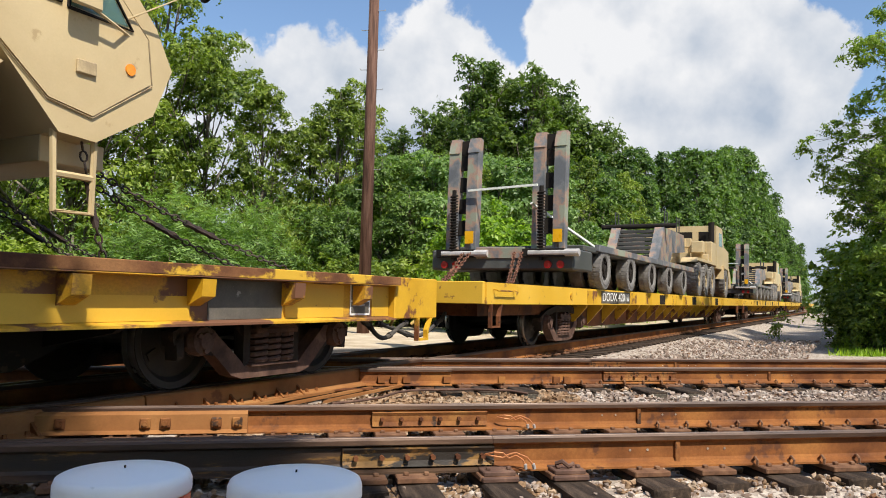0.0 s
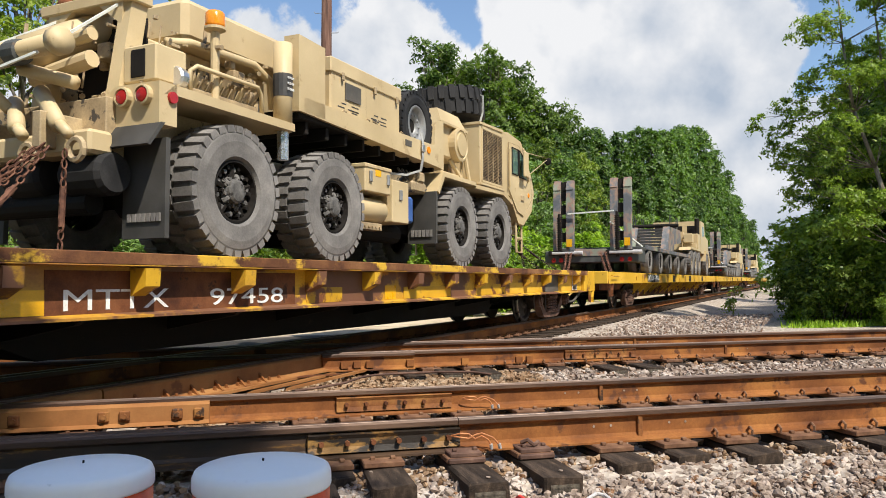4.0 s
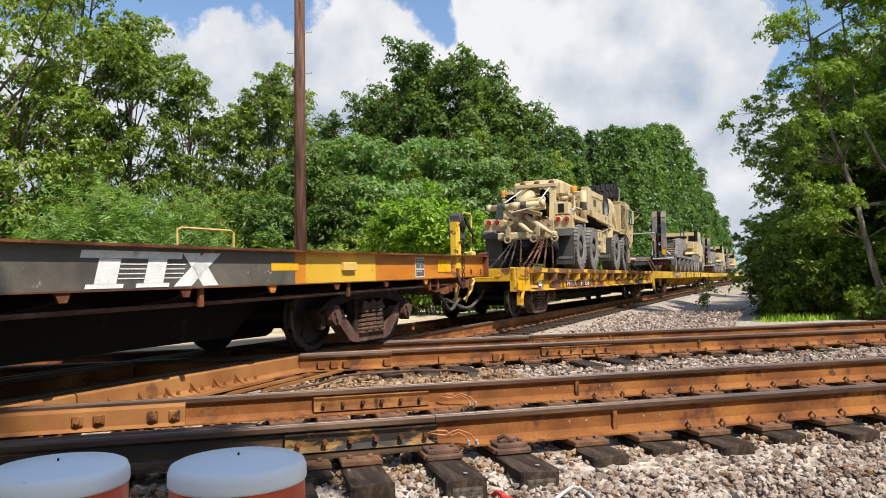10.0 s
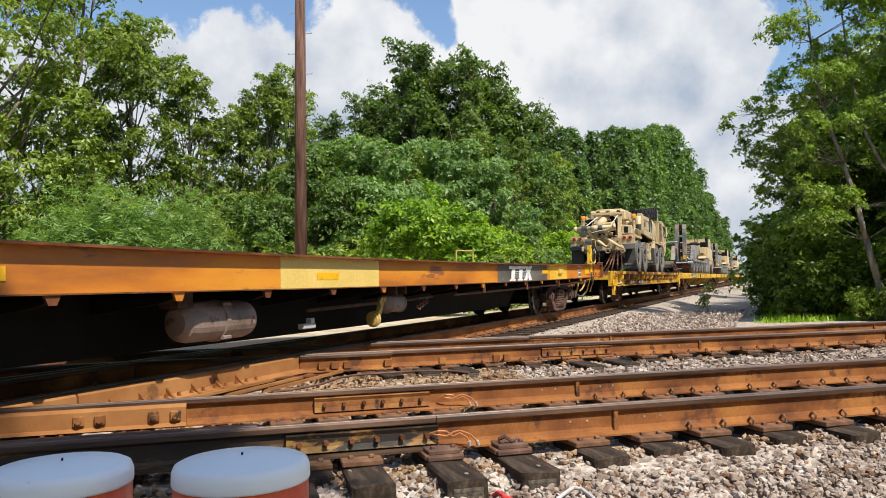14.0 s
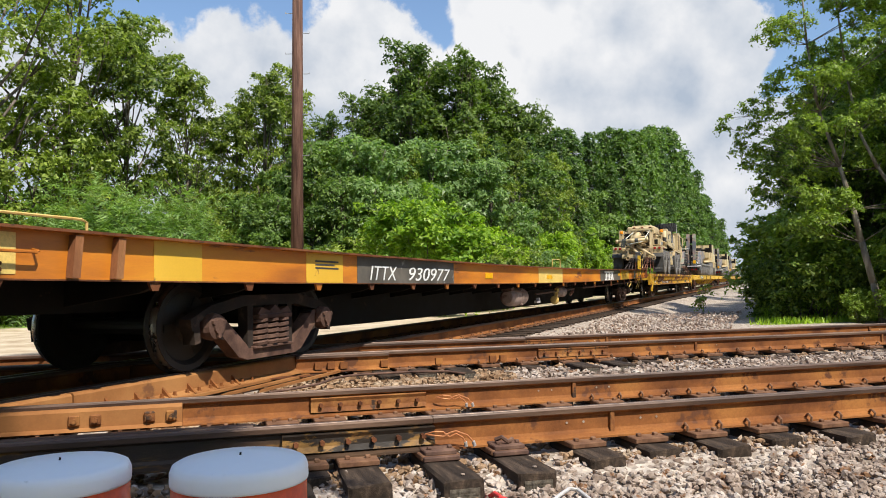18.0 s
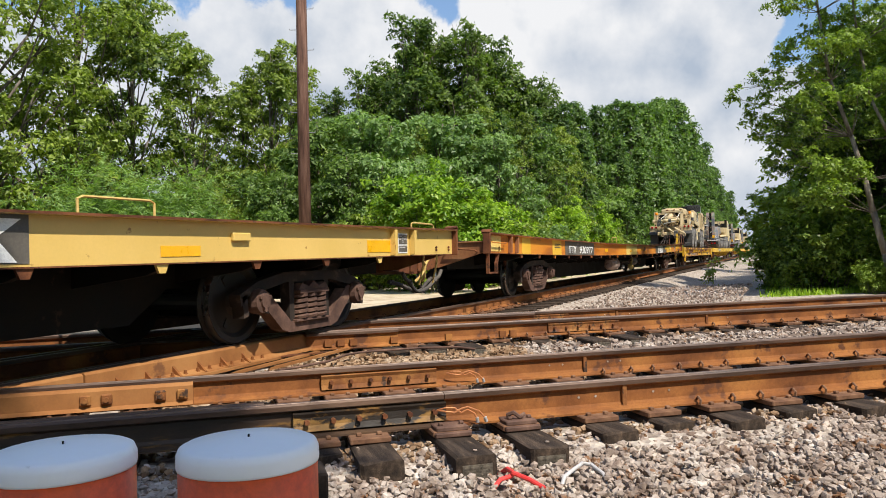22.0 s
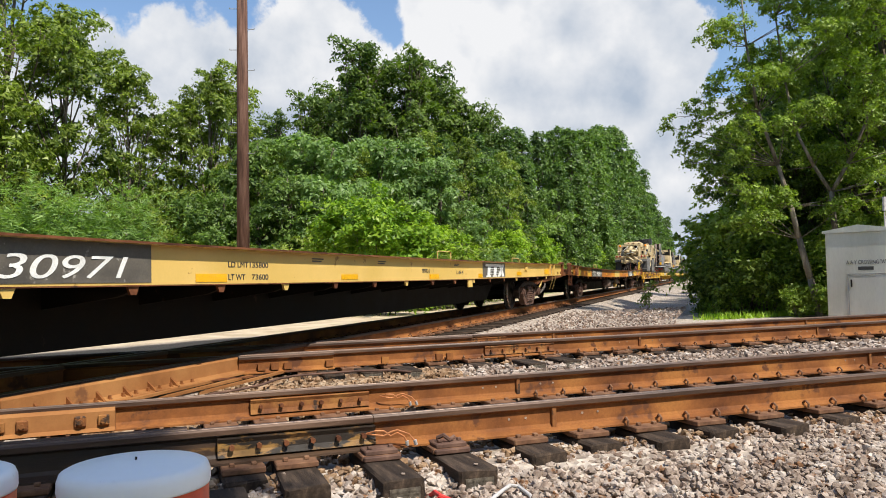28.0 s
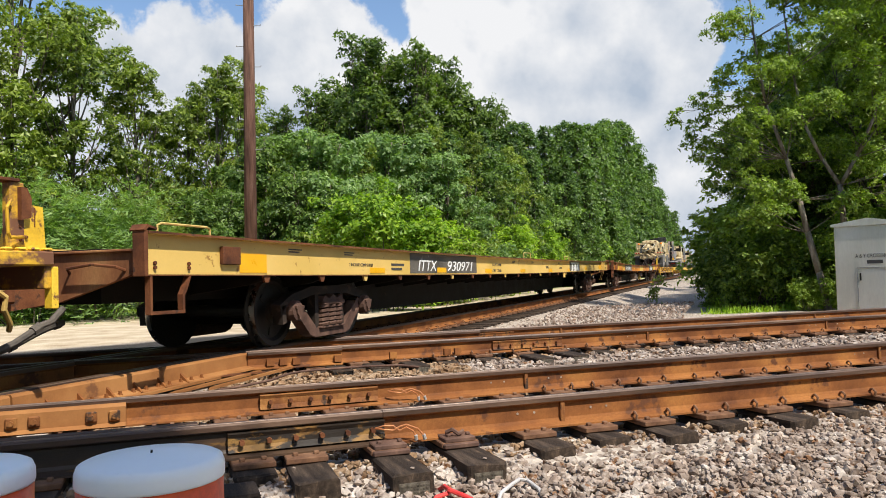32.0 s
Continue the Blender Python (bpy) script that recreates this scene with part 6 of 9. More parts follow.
    for k, z in ((1.72, 0.98), (2.02, 0.98)):
        part_box("reservoir_bracket", car, "truckframe", (k, k + 0.06, -1.2, -0.95, z, low - 0.002), "", 0.004)
    part_box("tank_bracket", car, "truckframe", (-2.45, -2.25, -1.12, -0.9, 0.95, low - 0.002), "", 0.006)
    bm = bmesh.new()
    box(bm, -0.42, -0.16, -1.1, -1.02, 0.64, 0.70, 0.01)
    box(bm, -0.26, -0.18, -1.1, -1.02, 0.7, 0.76, 0.01)
    part("release_valve", bm, "cable", car, "pale release valve")
    return car


def settle(car, half, drop):
    """An old car's body hangs a little lower between its trucks: bend its own parts to that curve."""
    for o in car.children_recursive:
        if o.type != "MESH" or o.data.users > 1:
            continue
        bm = bmesh.new()
        bm.from_mesh(o.data)
        xs = [v.co.x + o.location.x for v in bm.verts]
        if max(xs) - min(xs) > 3:
            for k in range(int(min(xs)) + 1, int(max(xs)) + 1):
                bmesh.ops.bisect_plane(bm, geom=bm.verts[:] + bm.edges[:] + bm.faces[:], plane_co=(k, 0, 0), plane_no=(1, 0, 0))
        for v in bm.verts:
            v.co.z -= drop * max(0.0, 1 - (v.co.x / half) ** 2)
        bm.to_mesh(o.data)
        bm.free()


def brake_stand(car, x, z):
    """Hand-brake stand at the car's front: a channel post, a black gear case with its lever and chain, and a tall grab iron."""
    bm = bmesh.new()
    prism(bm, [(x - 0.09, -1.385), (x + 0.09, -1.385), (x + 0.09, -1.29), (x + 0.075, -1.29), (x + 0.075, -1.37), (x - 0.075, -1.37), (x - 0.075, -1.29), (x - 0.09, -1.29)], z - 0.22, z + 0.53, "z")
    b = part("brake_stand", bm, "yellow_worn", car, "upright yellow hand-brake channel post with rusty edges")
    for dx, dz in ((0.055, 0.485), (0.05, 0.20), (-0.05, 0.05)):
        bm = bmesh.new()
        rod(bm, (x + dx, -1.384, z + dz), (x + dx, -1.40, z + dz), 0.019, 6)
        part("bolt", bm, "rust", b)
    bm = bmesh.new()
    prism(bm, [(x + 0.11, z + 0.28), (x + 0.10, z + 0.42), (x + 0.17, z + 0.56), (x + 0.17, z + 0.66), (x + 0.22, z + 0.70), (x + 0.29, z + 0.69), (x + 0.33, z + 0.62), (x + 0.33, z + 0.54), (x + 0.41, z + 0.42), (x + 0.41, z + 0.29), (x + 0.36, z + 0.245), (x + 0.20, z + 0.27)], -1.36, -1.17)
    bmesh.ops.bevel(bm, geom=bm.edges[:], offset=0.016, segments=1, affect="EDGES")
    g = part("gear_case", bm, "flap", b, "black angular hand-brake gear case")
    bm = bmesh.new()
    lathe(bm, [(0.085, -1.355), (0.09, -1.385), (0.05, -1.40), (0.045, -1.42), (0.002, -1.425)], 14, "y", (x + 0.245, 0, z + 0.47))
    part("gear_cover", bm, "black", g)
    bm = bmesh.new()
    prism(bm, [(x + 0.24, z + 0.60), (x + 0.30, z + 0.60), (x + 0.60, z + 0.37), (x + 0.61, z + 0.20), (x + 0.575, z + 0.20), (x + 0.565, z + 0.34), (x + 0.27, z + 0.53)], -1.43, -1.405)
    part("brake_lever_arm", bm, "black", g, "black hand-brake lever")
    for k in (0.19, 0.30):
        part_box("base_leg", b, "yellow_worn", (x + k, x + k + 0.045, -1.30, -1.26, z - 0.02, z + 0.27), "yellow base leg", 0.004)
    bm = bmesh.new()
    pipe(bm, [(x + 0.30, -1.36, z + 0.03), (x + 0.58, -1.37, z + 0.045), (x + 0.61, -1.37, z + 0.08), (x + 0.655, -1.37, z + 0.66), (x + 0.63, -1.37, z + 0.69), (x + 0.33, -1.36, z + 0.70), (x + 0.31, -1.3, z + 0.62)], 0.014, 6)
    part("grab_iron", bm, "yellow_clean", b, "tall bent yellow grab iron")
    bm = bmesh.new()
    pipe(bm, [(x - 0.06, -1.37, z - 0.22), (x - 0.05, -1.38, z - 0.34), (x + 0.04, -1.38, z - 0.46), (x + 0.16, -1.38, z - 0.53), (x + 0.23, -1.37, z - 0.53)], 0.024, 6)
    pipe(bm, [(x + 0.0, -1.37, z - 0.22), (x + 0.02, -1.37, z - 0.32), (x + 0.10, -1.37, z - 0.42), (x + 0.20, -1.37, z - 0.50)], 0.016, 6)
    part("chain_guide", bm, "truckframe", b, "curved rusty chain guide")
    chain_links(car, "brake_chain", [(x + 0.19, -1.40, z + 0.26), (x + 0.18, -1.40, z - 0.18), (x + 0.20, -1.39, z - 0.52)], 0.035, "chain_dark")
    part_box("lift_lug", car, "yellow_clean", (x + 1.1, x + 1.26, -1.22, -1.14, z - 0.01, z + 0.075), "small yellow lifting lug", 0.02)


def part_box(name, parent, material, b, label="", bevel=0.008):
    bm = bmesh.new()
    box(bm, *b, bevel)
    return part(name, bm, material, parent, label)


def chain_links(parent, name, pts, size, material, label="rusty chain"):
    """Links threaded along pts, as one part."""
    pts = [Vector(p) for p in pts]
    bm = bmesh.new()
    k = 0
    for a, b in zip(pts, pts[1:]):
        n = max(1, int((b - a).length / (size * 1.5)))
        for i in range(n):
            c = a.lerp(b, (i + 0.5) / n)
            rot = (b - a).to_track_quat("X", "Z").to_matrix().to_4x4() @ pose(0, 0, 0, 90 * (k % 2) + 20, 0, 0)
            k += 1
            m = Matrix.Translation(c) @ rot
            ring = [(size * math.cos(t), 0.6 * size * math.sin(t), 0) for t in [j * 2 * math.pi / 8 for j in range(9)]]
            pipe(bm, [m @ Vector(p) for p in ring], size * 0.2, 4)
    return part(name, bm, material, parent, label)


def stake_flat(front, rear, label, open_front=False):
    """Shorter flat car with a wooden deck and rows of stake pockets."""
    car = thing("flat_railcar", label, "railcar", "flat railcars")
    L = front - rear
    h = L / 2
    top, low = 1.27, 0.80
    for i in range(int((L - 1.4) / 0.28)):
        x = -h + 0.72 + i * 0.28
        bm = bmesh.new()
        box(bm, x, x + 0.27, -1.33, 1.33, top - 0.07, top - 0.012 - 0.006 * (i % 3))
        part("deck_plank", bm, "tie", car)
    for s in (-1, 1):
        bm = bmesh.new()
        a = s * 1.34
        prism(bm, [(a + s * 0.03, low - 0.02), (a + s * 0.03, low), (a - s * 0.07, low + 0.022), (a - s * 0.07, top - 0.10), (a + s * 0.10, top - 0.095), (a + s * 0.10, top), (a - s * 0.1, top), (a - s * 0.1, low + 0.02), (a - s * 0.2, low + 0.02), (a - s * 0.2, low)], -h + 1.0, h - 1.0, "x")
        sl = part("side_sill", bm, "yellow_rusty", car, "rust-streaked yellow side sill with a rub rail")
        bm = bmesh.new()
        box(bm, -h + 1.03, h - 1.03, *sorted((a + s * 0.104, a - s * 0.05)), top - 0.088, top + 0.006, 0.006)
        part("rub_rail", bm, "rub_rail", sl, "rusted rub rail with scraps of yellow paint")
        for e in (-1, 1):
            bm = bmesh.new()
            x0, x1 = sorted((e * (h - 1.02), e * h))
            box(bm, x0, x1, *sorted((a + s * 0.02, a - s * 0.10)), top - 0.10 if open_front and e > 0 else low - 0.01, top + 0.01, 0.012)
            part("corner_block", bm, "yellow", car, "plain yellow corner block")
    for i in range(15):
        x = -h + 1.7 + i * (L - 3.4) / 14
        bm = bmesh.new()
        prism(bm, [(-1.345, top - 0.11), (-1.445, top - 0.11), (-1.435, top - 0.25), (-1.27, top - 0.33), (-1.27, top - 0.11)], x - 0.075, x + 0.075, "x")
        part("stake_pocket", bm, "yellow_rusty" if i % 3 else "yellow", car, "square yellow stake pocket")
        if i % 2 == 0:
            bm = bmesh.new()
            prism(bm, [(1.345, top - 0.11), (1.445, top - 0.11), (1.435, top - 0.26), (1.345, top - 0.29)], x - 0.075, x + 0.075, "x")
            part("stake_pocket", bm, "yellow", car)
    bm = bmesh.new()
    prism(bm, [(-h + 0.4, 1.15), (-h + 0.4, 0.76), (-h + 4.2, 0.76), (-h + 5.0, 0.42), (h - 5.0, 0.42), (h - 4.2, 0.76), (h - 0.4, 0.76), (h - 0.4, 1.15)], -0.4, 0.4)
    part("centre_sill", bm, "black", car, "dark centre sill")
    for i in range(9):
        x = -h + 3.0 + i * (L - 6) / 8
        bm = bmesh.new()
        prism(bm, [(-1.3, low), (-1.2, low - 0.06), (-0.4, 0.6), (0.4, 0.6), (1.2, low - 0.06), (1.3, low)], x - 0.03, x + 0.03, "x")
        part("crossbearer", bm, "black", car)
    for sgn in (1, -1):
        d = sgn * h
        bm = bmesh.new()
        box(bm, *sorted((d, d - sgn * 0.7)), -1.33, 1.33, top - 0.10, top - 0.01, 0.01)
        box(bm, *sorted((d, d - sgn * 0.06)), -1.33, 1.33, top - 0.27, top - 0.08, 0.01)
        part("end_sill", bm, "yellow", car, "scuffed yellow end sill")
        bm = bmesh.new()
        box(bm, *sorted((d, d + sgn * 0.42)), -0.5, 0.5, 0.88, 1.2, 0.02)
        part("draft_sill", bm, "rust", car)
        coupler(car, d + sgn * 0.25, sgn)
        bm = bmesh.new()
        pipe(bm, [(d, -0.15, top - 0.16), (d + sgn * 0.06, -0.16, top - 0.19), (d + sgn * 0.07, -0.2, top - 0.20), (d + sgn * 0.07, -1.0, top - 0.19), (d, -1.03, top - 0.15)], 0.012, 6)
        part("end_handhold", bm, "yellow", car, "round yellow handhold on the end sill")
        if open_front and sgn > 0:
            part_box("end_post", car, "yellow_worn", (d - 0.01, d + 0.05, -1.345, -1.26, low + 0.05, top - 0.105), "slim upright end post", 0.006)
            for k in range(9):
                part_box("deck_tooth", car, "yellow_worn", (d - 1.0 + 0.115 * k, d - 0.93 + 0.115 * k, -1.36, -1.30, top + 0.011, top + 0.035), "", 0.01)
        else:
            stirrup(car, d - sgn * 0.35, -1.36, 0.52, low, 0.3, "yellow")
    bogie(car, h - 2.8)
    bogie(car, -h + 2.7)
    return car


def dodx_flat(front, rear, label):
    """Heavy flat car with a smooth yellow side and a sloping belly."""
    car = thing("flat_railcar", label, "railcar", "loaded flat railcars")
    L = front - rear
    h = L / 2
    top, low = 1.29, 0.97
    bm = bmesh.new()
    box(bm, -h, h, -1.30, 1.30, top - 0.06, top - 0.01)
    part("deck", bm, "rust", car, "steel deck")
    for s in (-1, 1):
        bm = bmesh.new()
        a = s * 1.38
        prism(bm, [(a, low), (a, top), (a - s * 0.1, top), (a - s * 0.1, low)], -h, h, "x")
        part("side_sill", bm, "yellow_bright", car, "smooth yellow side sill")
    for i in range(12):
        x = -h + 5.2 + i * (L - 10.4) / 11
        plate(car, "side_stripe", x - 0.35, x + 0.35, low + 0.02, top - 0.04, -1.381, "black" if i % 3 == 1 else "yellow")
    bm = bmesh.new()
    prism(bm, [(-h + 0.5, low + 0.1), (-h + 0.5, 0.78), (-h + 4.6, 0.78), (-h + 6.4, 0.5), (h - 6.4, 0.5), (h - 4.6, 0.78), (h - 0.5, 0.78), (h - 0.5, low + 0.1)], -1.0, 1.0)
    part("belly", bm, "rust", car, "ribbed brown belly")
    for i in range(18):
        x = -h + 5 + i * (L - 10) / 17
        bm = bmesh.new()
        prism(bm, [(-1.33, low), (-1.33, low - 0.05), (-1.0, 0.55), (-0.98, low)], x - 0.025, x + 0.025, "x")
        part("belly_rib", bm, "yellow", car)
    for sgn in (1, -1):
        d = sgn * h
        bm = bmesh.new()
        box(bm, *sorted((d, d + sgn * 0.08)), -1.36, 1.36, low, top + 0.01, 0.01)
        part("end_sill", bm, "yellow_bright", car, "yellow end sill")
        bm = bmesh.new()
        box(bm, *sorted((d, d + sgn * 0.6)), -0.45, 0.45, 0.86, 1.12, 0.02)
        part("draft_sill", bm, "rust", car)
        coupler(car, d + sgn * 0.35, sgn)
        stirrup(car, d - sgn * 0.35, -1.37, 0.62, low, 0.36, "rust")
        handhold(car, d - sgn * 1.0, d - sgn * 0.25, -1.38, low + 0.22, "yellow")
    bogie(car, h - 4.2, False)
    bogie(car, -h + 4.3, True)
    return car


def move(ob, off):
    MOVERS.append((ob, off))
    ob.matrix_basis = LINE @ Matrix.Translation((off, 0, 0))
    return ob

# ---- loads on the train ----
def tyre_mesh(r, w, rim, lugs=30, material="tyre", lug=0.035):
    """A tyre on its axle y, centred on the origin, with lugged tread."""
    bm = bmesh.new()
    a = w / 2
    lathe(bm, [(rim, -a * 0.8), (rim + 0.03, -a * 0.98), ((r + rim) / 2, -a * 1.04), (r - 0.10, -a), (r - lug, -a * 0.86), (r - lug, a * 0.86), (r - 0.10, a), ((r + rim) / 2, a * 1.04), (rim + 0.03, a * 0.98), (rim, a * 0.8)], 44, caps=False)
    n = lugs
    for i in range(n):
        for sgn in (-1, 1):
            t = 2 * math.pi * (i + (0.5 if sgn > 0 else 0)) / n
            m = pose(0, 0, 0, 0, math.degrees(t), 0)
            vs = [(-0.035 * r / 0.6, sgn * a * 0.05, r - lug - 0.01), (0.045 * r / 0.6, sgn * a * 0.05, r - lug - 0.01), (0.055 * r / 0.6, sgn * a * 1.0, r - lug - 0.05), (-0.035 * r / 0.6, sgn * a * 1.0, r - lug - 0.05)]
            lo = [bm.verts.new(m @ Vector(v)) for v in vs]
            hi = [bm.verts.new(m @ Vector((v[0] * 0.86, v[1], v[2] + (lug + 0.01 if k < 2 else lug + 0.03)))) for k, v in enumerate(vs)]
            bm.faces.new(hi)
            for k in range(4):
                bm.faces.new((lo[k], lo[(k + 1) % 4], hi[(k + 1) % 4], hi[k]))
    return mesh_of(bm, "tyre", material)


def rim_mesh(rim, w, sgn, material="black", holes=10):
    bm = bmesh.new()
    a = sgn * w / 2
    lathe(bm, [(rim, a * 0.85), (rim * 0.93, a * 0.86), (rim * 0.88, a * 0.45), (rim * 0.62, a * 0.36), (rim * 0.55, a * 0.5), (rim * 0.32, a * 0.54), (rim * 0.3, a * 0.9), (rim * 0.2, a * 0.95), (0.002, a * 0.95)], 26, caps=False)
    for i in range(holes):
        t = 2 * math.pi * i / holes
        for rr, k in ((0.5, 0.018), (0.78, 0.022)):
            x, z = rim * rr * math.cos(t), rim * rr * math.sin(t)
            rod(bm, (x, a * 0.4, z), (x, a * 0.72, z), k, 6)
    for i in range(5):
        t = 2 * math.pi * i / 5 + 0.3
        rod(bm, (rim * 0.3 * math.cos(t), a * 0.6, rim * 0.3 * math.sin(t)), (rim * 0.88 * math.cos(t), a * 0.55, rim * 0.88 * math.sin(t)), 0.03, 5)
    return mesh_of(bm, "wheel_hub", material)


def boss_mesh(rim, w, sgn):
    """Planetary hub cap with its ring of studs, in front of the dark dish."""
    bm = bmesh.new()
    a = sgn * w / 2
    lathe(bm, [(rim * 0.50, a * 0.56), (rim * 0.50, a * 0.66), (rim * 0.40, a * 0.68), (rim * 0.38, a * 0.90), (rim * 0.30, a * 0.98), (rim * 0.16, a * 1.0), (0.002, a * 1.0)], 22, caps=False)
    for i in range(10):
        t = 2 * math.pi * i / 10 + 0.2
        for rr, k, lo, hi in ((0.44, 0.017, 0.66, 0.78), (0.70, 0.024, 0.38, 0.66)):
            x, z = rim * rr * math.cos(t), rim * rr * math.sin(t)
            rod(bm, (x, a * lo, z), (x, a * hi, z), k, 6)
    for i in range(5):
        t = 2 * math.pi * i / 5
        rod(bm, (rim * 0.36 * math.cos(t), a * 0.80, rim * 0.36 * math.sin(t)), (rim * 0.56 * math.cos(t), a * 0.62, rim * 0.56 * math.sin(t)), 0.026, 6)
    return mesh_of(bm, "hub_cap", "hub_dust")


def panel(parent, name, outline, y0, y1, material, label=""):
    bm = bmesh.new()
    prism(bm, outline, y0, y1)
    return part(name, bm, material, parent, label)


def wrecker(off):
    """Eight-wheeled recovery truck facing the way of travel; own x is along the train, 0 at off."""
    tk = thing("recovery_truck", "sand-tan eight-wheeled military recovery truck chained to the flat car", "truck")
    X = lambda v: v - off                      # places are given along the train
    dz = 1.27                                  # deck height
    R, W, RIM = 0.64, 0.44, 0.30
    tm, rm, hm = tyre_mesh(R, W, RIM), {s: rim_mesh(RIM, W, s) for s in (-1, 1)}, {s: boss_mesh(RIM, W, s) for s in (-1, 1)}
    for ax in (-11.8, -10.12, -6.5, -4.85):
        for s in (-1, 1):
            w = instance(tm, "wheel", tk, (X(ax), s * 1.02, dz + R - 0.01), 0, "large dusty lugged tyre")
            instance(rm[s], "wheel_hub", w, (0, 0, 0), 0, "black studded wheel hub")
            instance(hm[s], "hub_cap", w, (0, 0, 0), 0, "dusty grey planetary hub cap")
        bm = bmesh.new()
        rod(bm, (X(ax), -0.85, dz + R), (X(ax), 0.85, dz + R), 0.11, 10)
        lathe(bm, [(0.05, -0.3), (0.24, -0.15), (0.24, 0.15), (0.05, 0.3)], 12, "y", (X(ax), 0, dz + R))
        part("axle", bm, "black", tk)
    # frame
    # propshafts, tanks and pipes below the bed
    bm = bmesh.new()
    rod(bm, (X(-11.8), 0, 1.9), (X(-4.8), 0, 1.95), 0.07, 8)
    rod(bm, (X(-9.6), -0.75, 1.75), (X(-7.9), -0.75, 1.72), 0.14, 12)
    rod(bm, (X(-9.6), 0.75, 1.75), (X(-7.9), 0.75, 1.75), 0.22, 12)
    part("driveline", bm, "black", tk, "dark propshaft and tanks below the bed")
    # crossmembers in black: shade of the gap below the bed is in the colour
    for i in range(9):
        x = X(-10.6) + i * 0.4
        part_box("bed_crossmember", tk, "black", (x, x + 0.06, -1.15, 1.15, 2.66, 2.8))
    for k in range(6):
        bm = bmesh.new()
        pipe(bm, sag((X(-8.2 + 0.12 * k), -1.0, 2.62), (X(-7.5 + 0.05 * k), -1.05, 2.5 - 0.05 * k), 0.12, 6), 0.018, 5)
        part("hose", bm, "hose", tk, "dark hanging hose")
    bm = bmesh.new()
    box(bm, X(-8.05), X(-7.62), -1.16, -0.86, 2.3, 2.46, 0.03)
    box(bm, X(-7.9), X(-7.7), -1.18, -0.9, 2.44, 2.6, 0.03)
    part("valve_bank", bm, "tan_dark", tk, "dusty valves and hoses behind the front axle")
    for s in (-1, 1):
        part_box("frame_rail", tk, "tan_dark", (X(-13.3), X(-3.4), s * 0.42 - 0.05, s * 0.42 + 0.05, 2.15, 2.45))
    part_box("engine_block", tk, "black", (X(-8.0), X(-5.2), -0.6, 0.6, 1.75, 2.5))
    # cab
    cab = panel(tk, "cab", [(X(-4.75), 2.62), (X(-4.75), 3.72), (X(-4.3), 3.78), (X(-3.55), 3.72), (X(-2.95), 3.12), (X(-2.78), 2.82), (X(-2.95), 2.42), (X(-3.45), 2.12), (X(-3.75), 2.14), (X(-4.2), 2.62)], -1.2, 1.2, "tan", "angular sand-tan cab")
    for s in (-1, 1):
        y = s * 1.2
        panel(cab, "door", [(X(-4.28), 2.72), (X(-4.28), 3.58), (X(-3.72), 3.60), (X(-3.05), 3.0), (X(-3.0), 2.66), (X(-3.5), 2.3), (X(-3.85), 2.36)], y, y + s * 0.02, "tan", "flat cab door")
        bm = bmesh.new()
        pipe(bm, [(X(a), y + s * 0.012, b) for a, b in ((-4.29, 2.71), (-4.29, 3.60), (-3.71, 3.62), (-3.03, 3.0), (-2.98, 2.65), (-3.5, 2.285), (-3.86, 2.35), (-4.29, 2.71))], 0.005, 4)
        part("door_seam", bm, "tan_dark", cab, "dark door seam")
        panel(cab, "side_window", [(X(-4.12), 3.06), (X(-4.12), 3.50), (X(-3.82), 3.50), (X(-3.82), 3.06)], y + s * 0.018, y + s * 0.026, "glass", "tinted side window")
        panel(cab, "vent_window", [(X(-3.72), 3.04), (X(-3.72), 3.50), (X(-3.56), 3.44), (X(-3.24), 3.04)], y + s * 0.018, y + s * 0.026, "glass", "tinted quarter window")
        bm = bmesh.new()
        for pts in ([(-4.14, 3.04), (-4.14, 3.53), (-3.80, 3.53), (-3.80, 3.04), (-4.14, 3.04)], [(-3.74, 3.02), (-3.74, 3.53), (-3.55, 3.46), (-3.2, 3.02), (-3.74, 3.02)]):
            pipe(bm, [(X(a), y + s * 0.026, b) for a, b in pts], 0.014, 5)
        part("window_seal", bm, "black", cab, "black window seal")
        bm = bmesh.new()
        pipe(bm, [(X(-4.36), y + s * 0.02, 3.48), (X(-4.36), y + s * 0.06, 3.46), (X(-4.36), y + s * 0.06, 2.76), (X(-4.36), y + s * 0.02, 2.74)], 0.013, 6)
        part("grab_handle", bm, "tan", cab)
        part_box("door_handle", cab, "tan_dark", (X(-3.66), X(-3.5), *sorted((y + s * 0.02, y + s * 0.045)), 2.58, 2.68))
        for z in (2.9, 2.76):
            bm = bmesh.new()
            rod(bm, (X(-2.98) + 0.1, y * 0.93, z), (X(-2.86) + 0.06, y * 0.93, z), 0.05, 10)
            part("marker_lamp", bm, "amber", cab, "small amber marker lamp")
        bm = bmesh.new()
        rod(bm, (X(-3.2), y + s * 0.018, 2.72), (X(-3.2), y + s * 0.032, 2.72), 0.045, 10)
        part("reflector", bm, "amber", cab, "round amber reflector")
        # mirror on two struts
        bm = bmesh.new()
        pipe(bm, [(X(-3.45), y, 3.55), (X(-2.7), y + s * 0.28, 3.50), (X(-3.3), y, 3.06)], 0.009, 5)
        part("mirror_strut", bm, "tan", cab)
        bm = bmesh.new()
        lathe(bm, [(0.002, -0.02), (0.06, -0.015), (0.075, 0.0), (0.06, 0.015), (0.002, 0.03)], 14, "x", (X(-2.72), y + s * 0.28, 3.44))
        part("round_mirror", bm, "black", cab, "small round convex mirror")
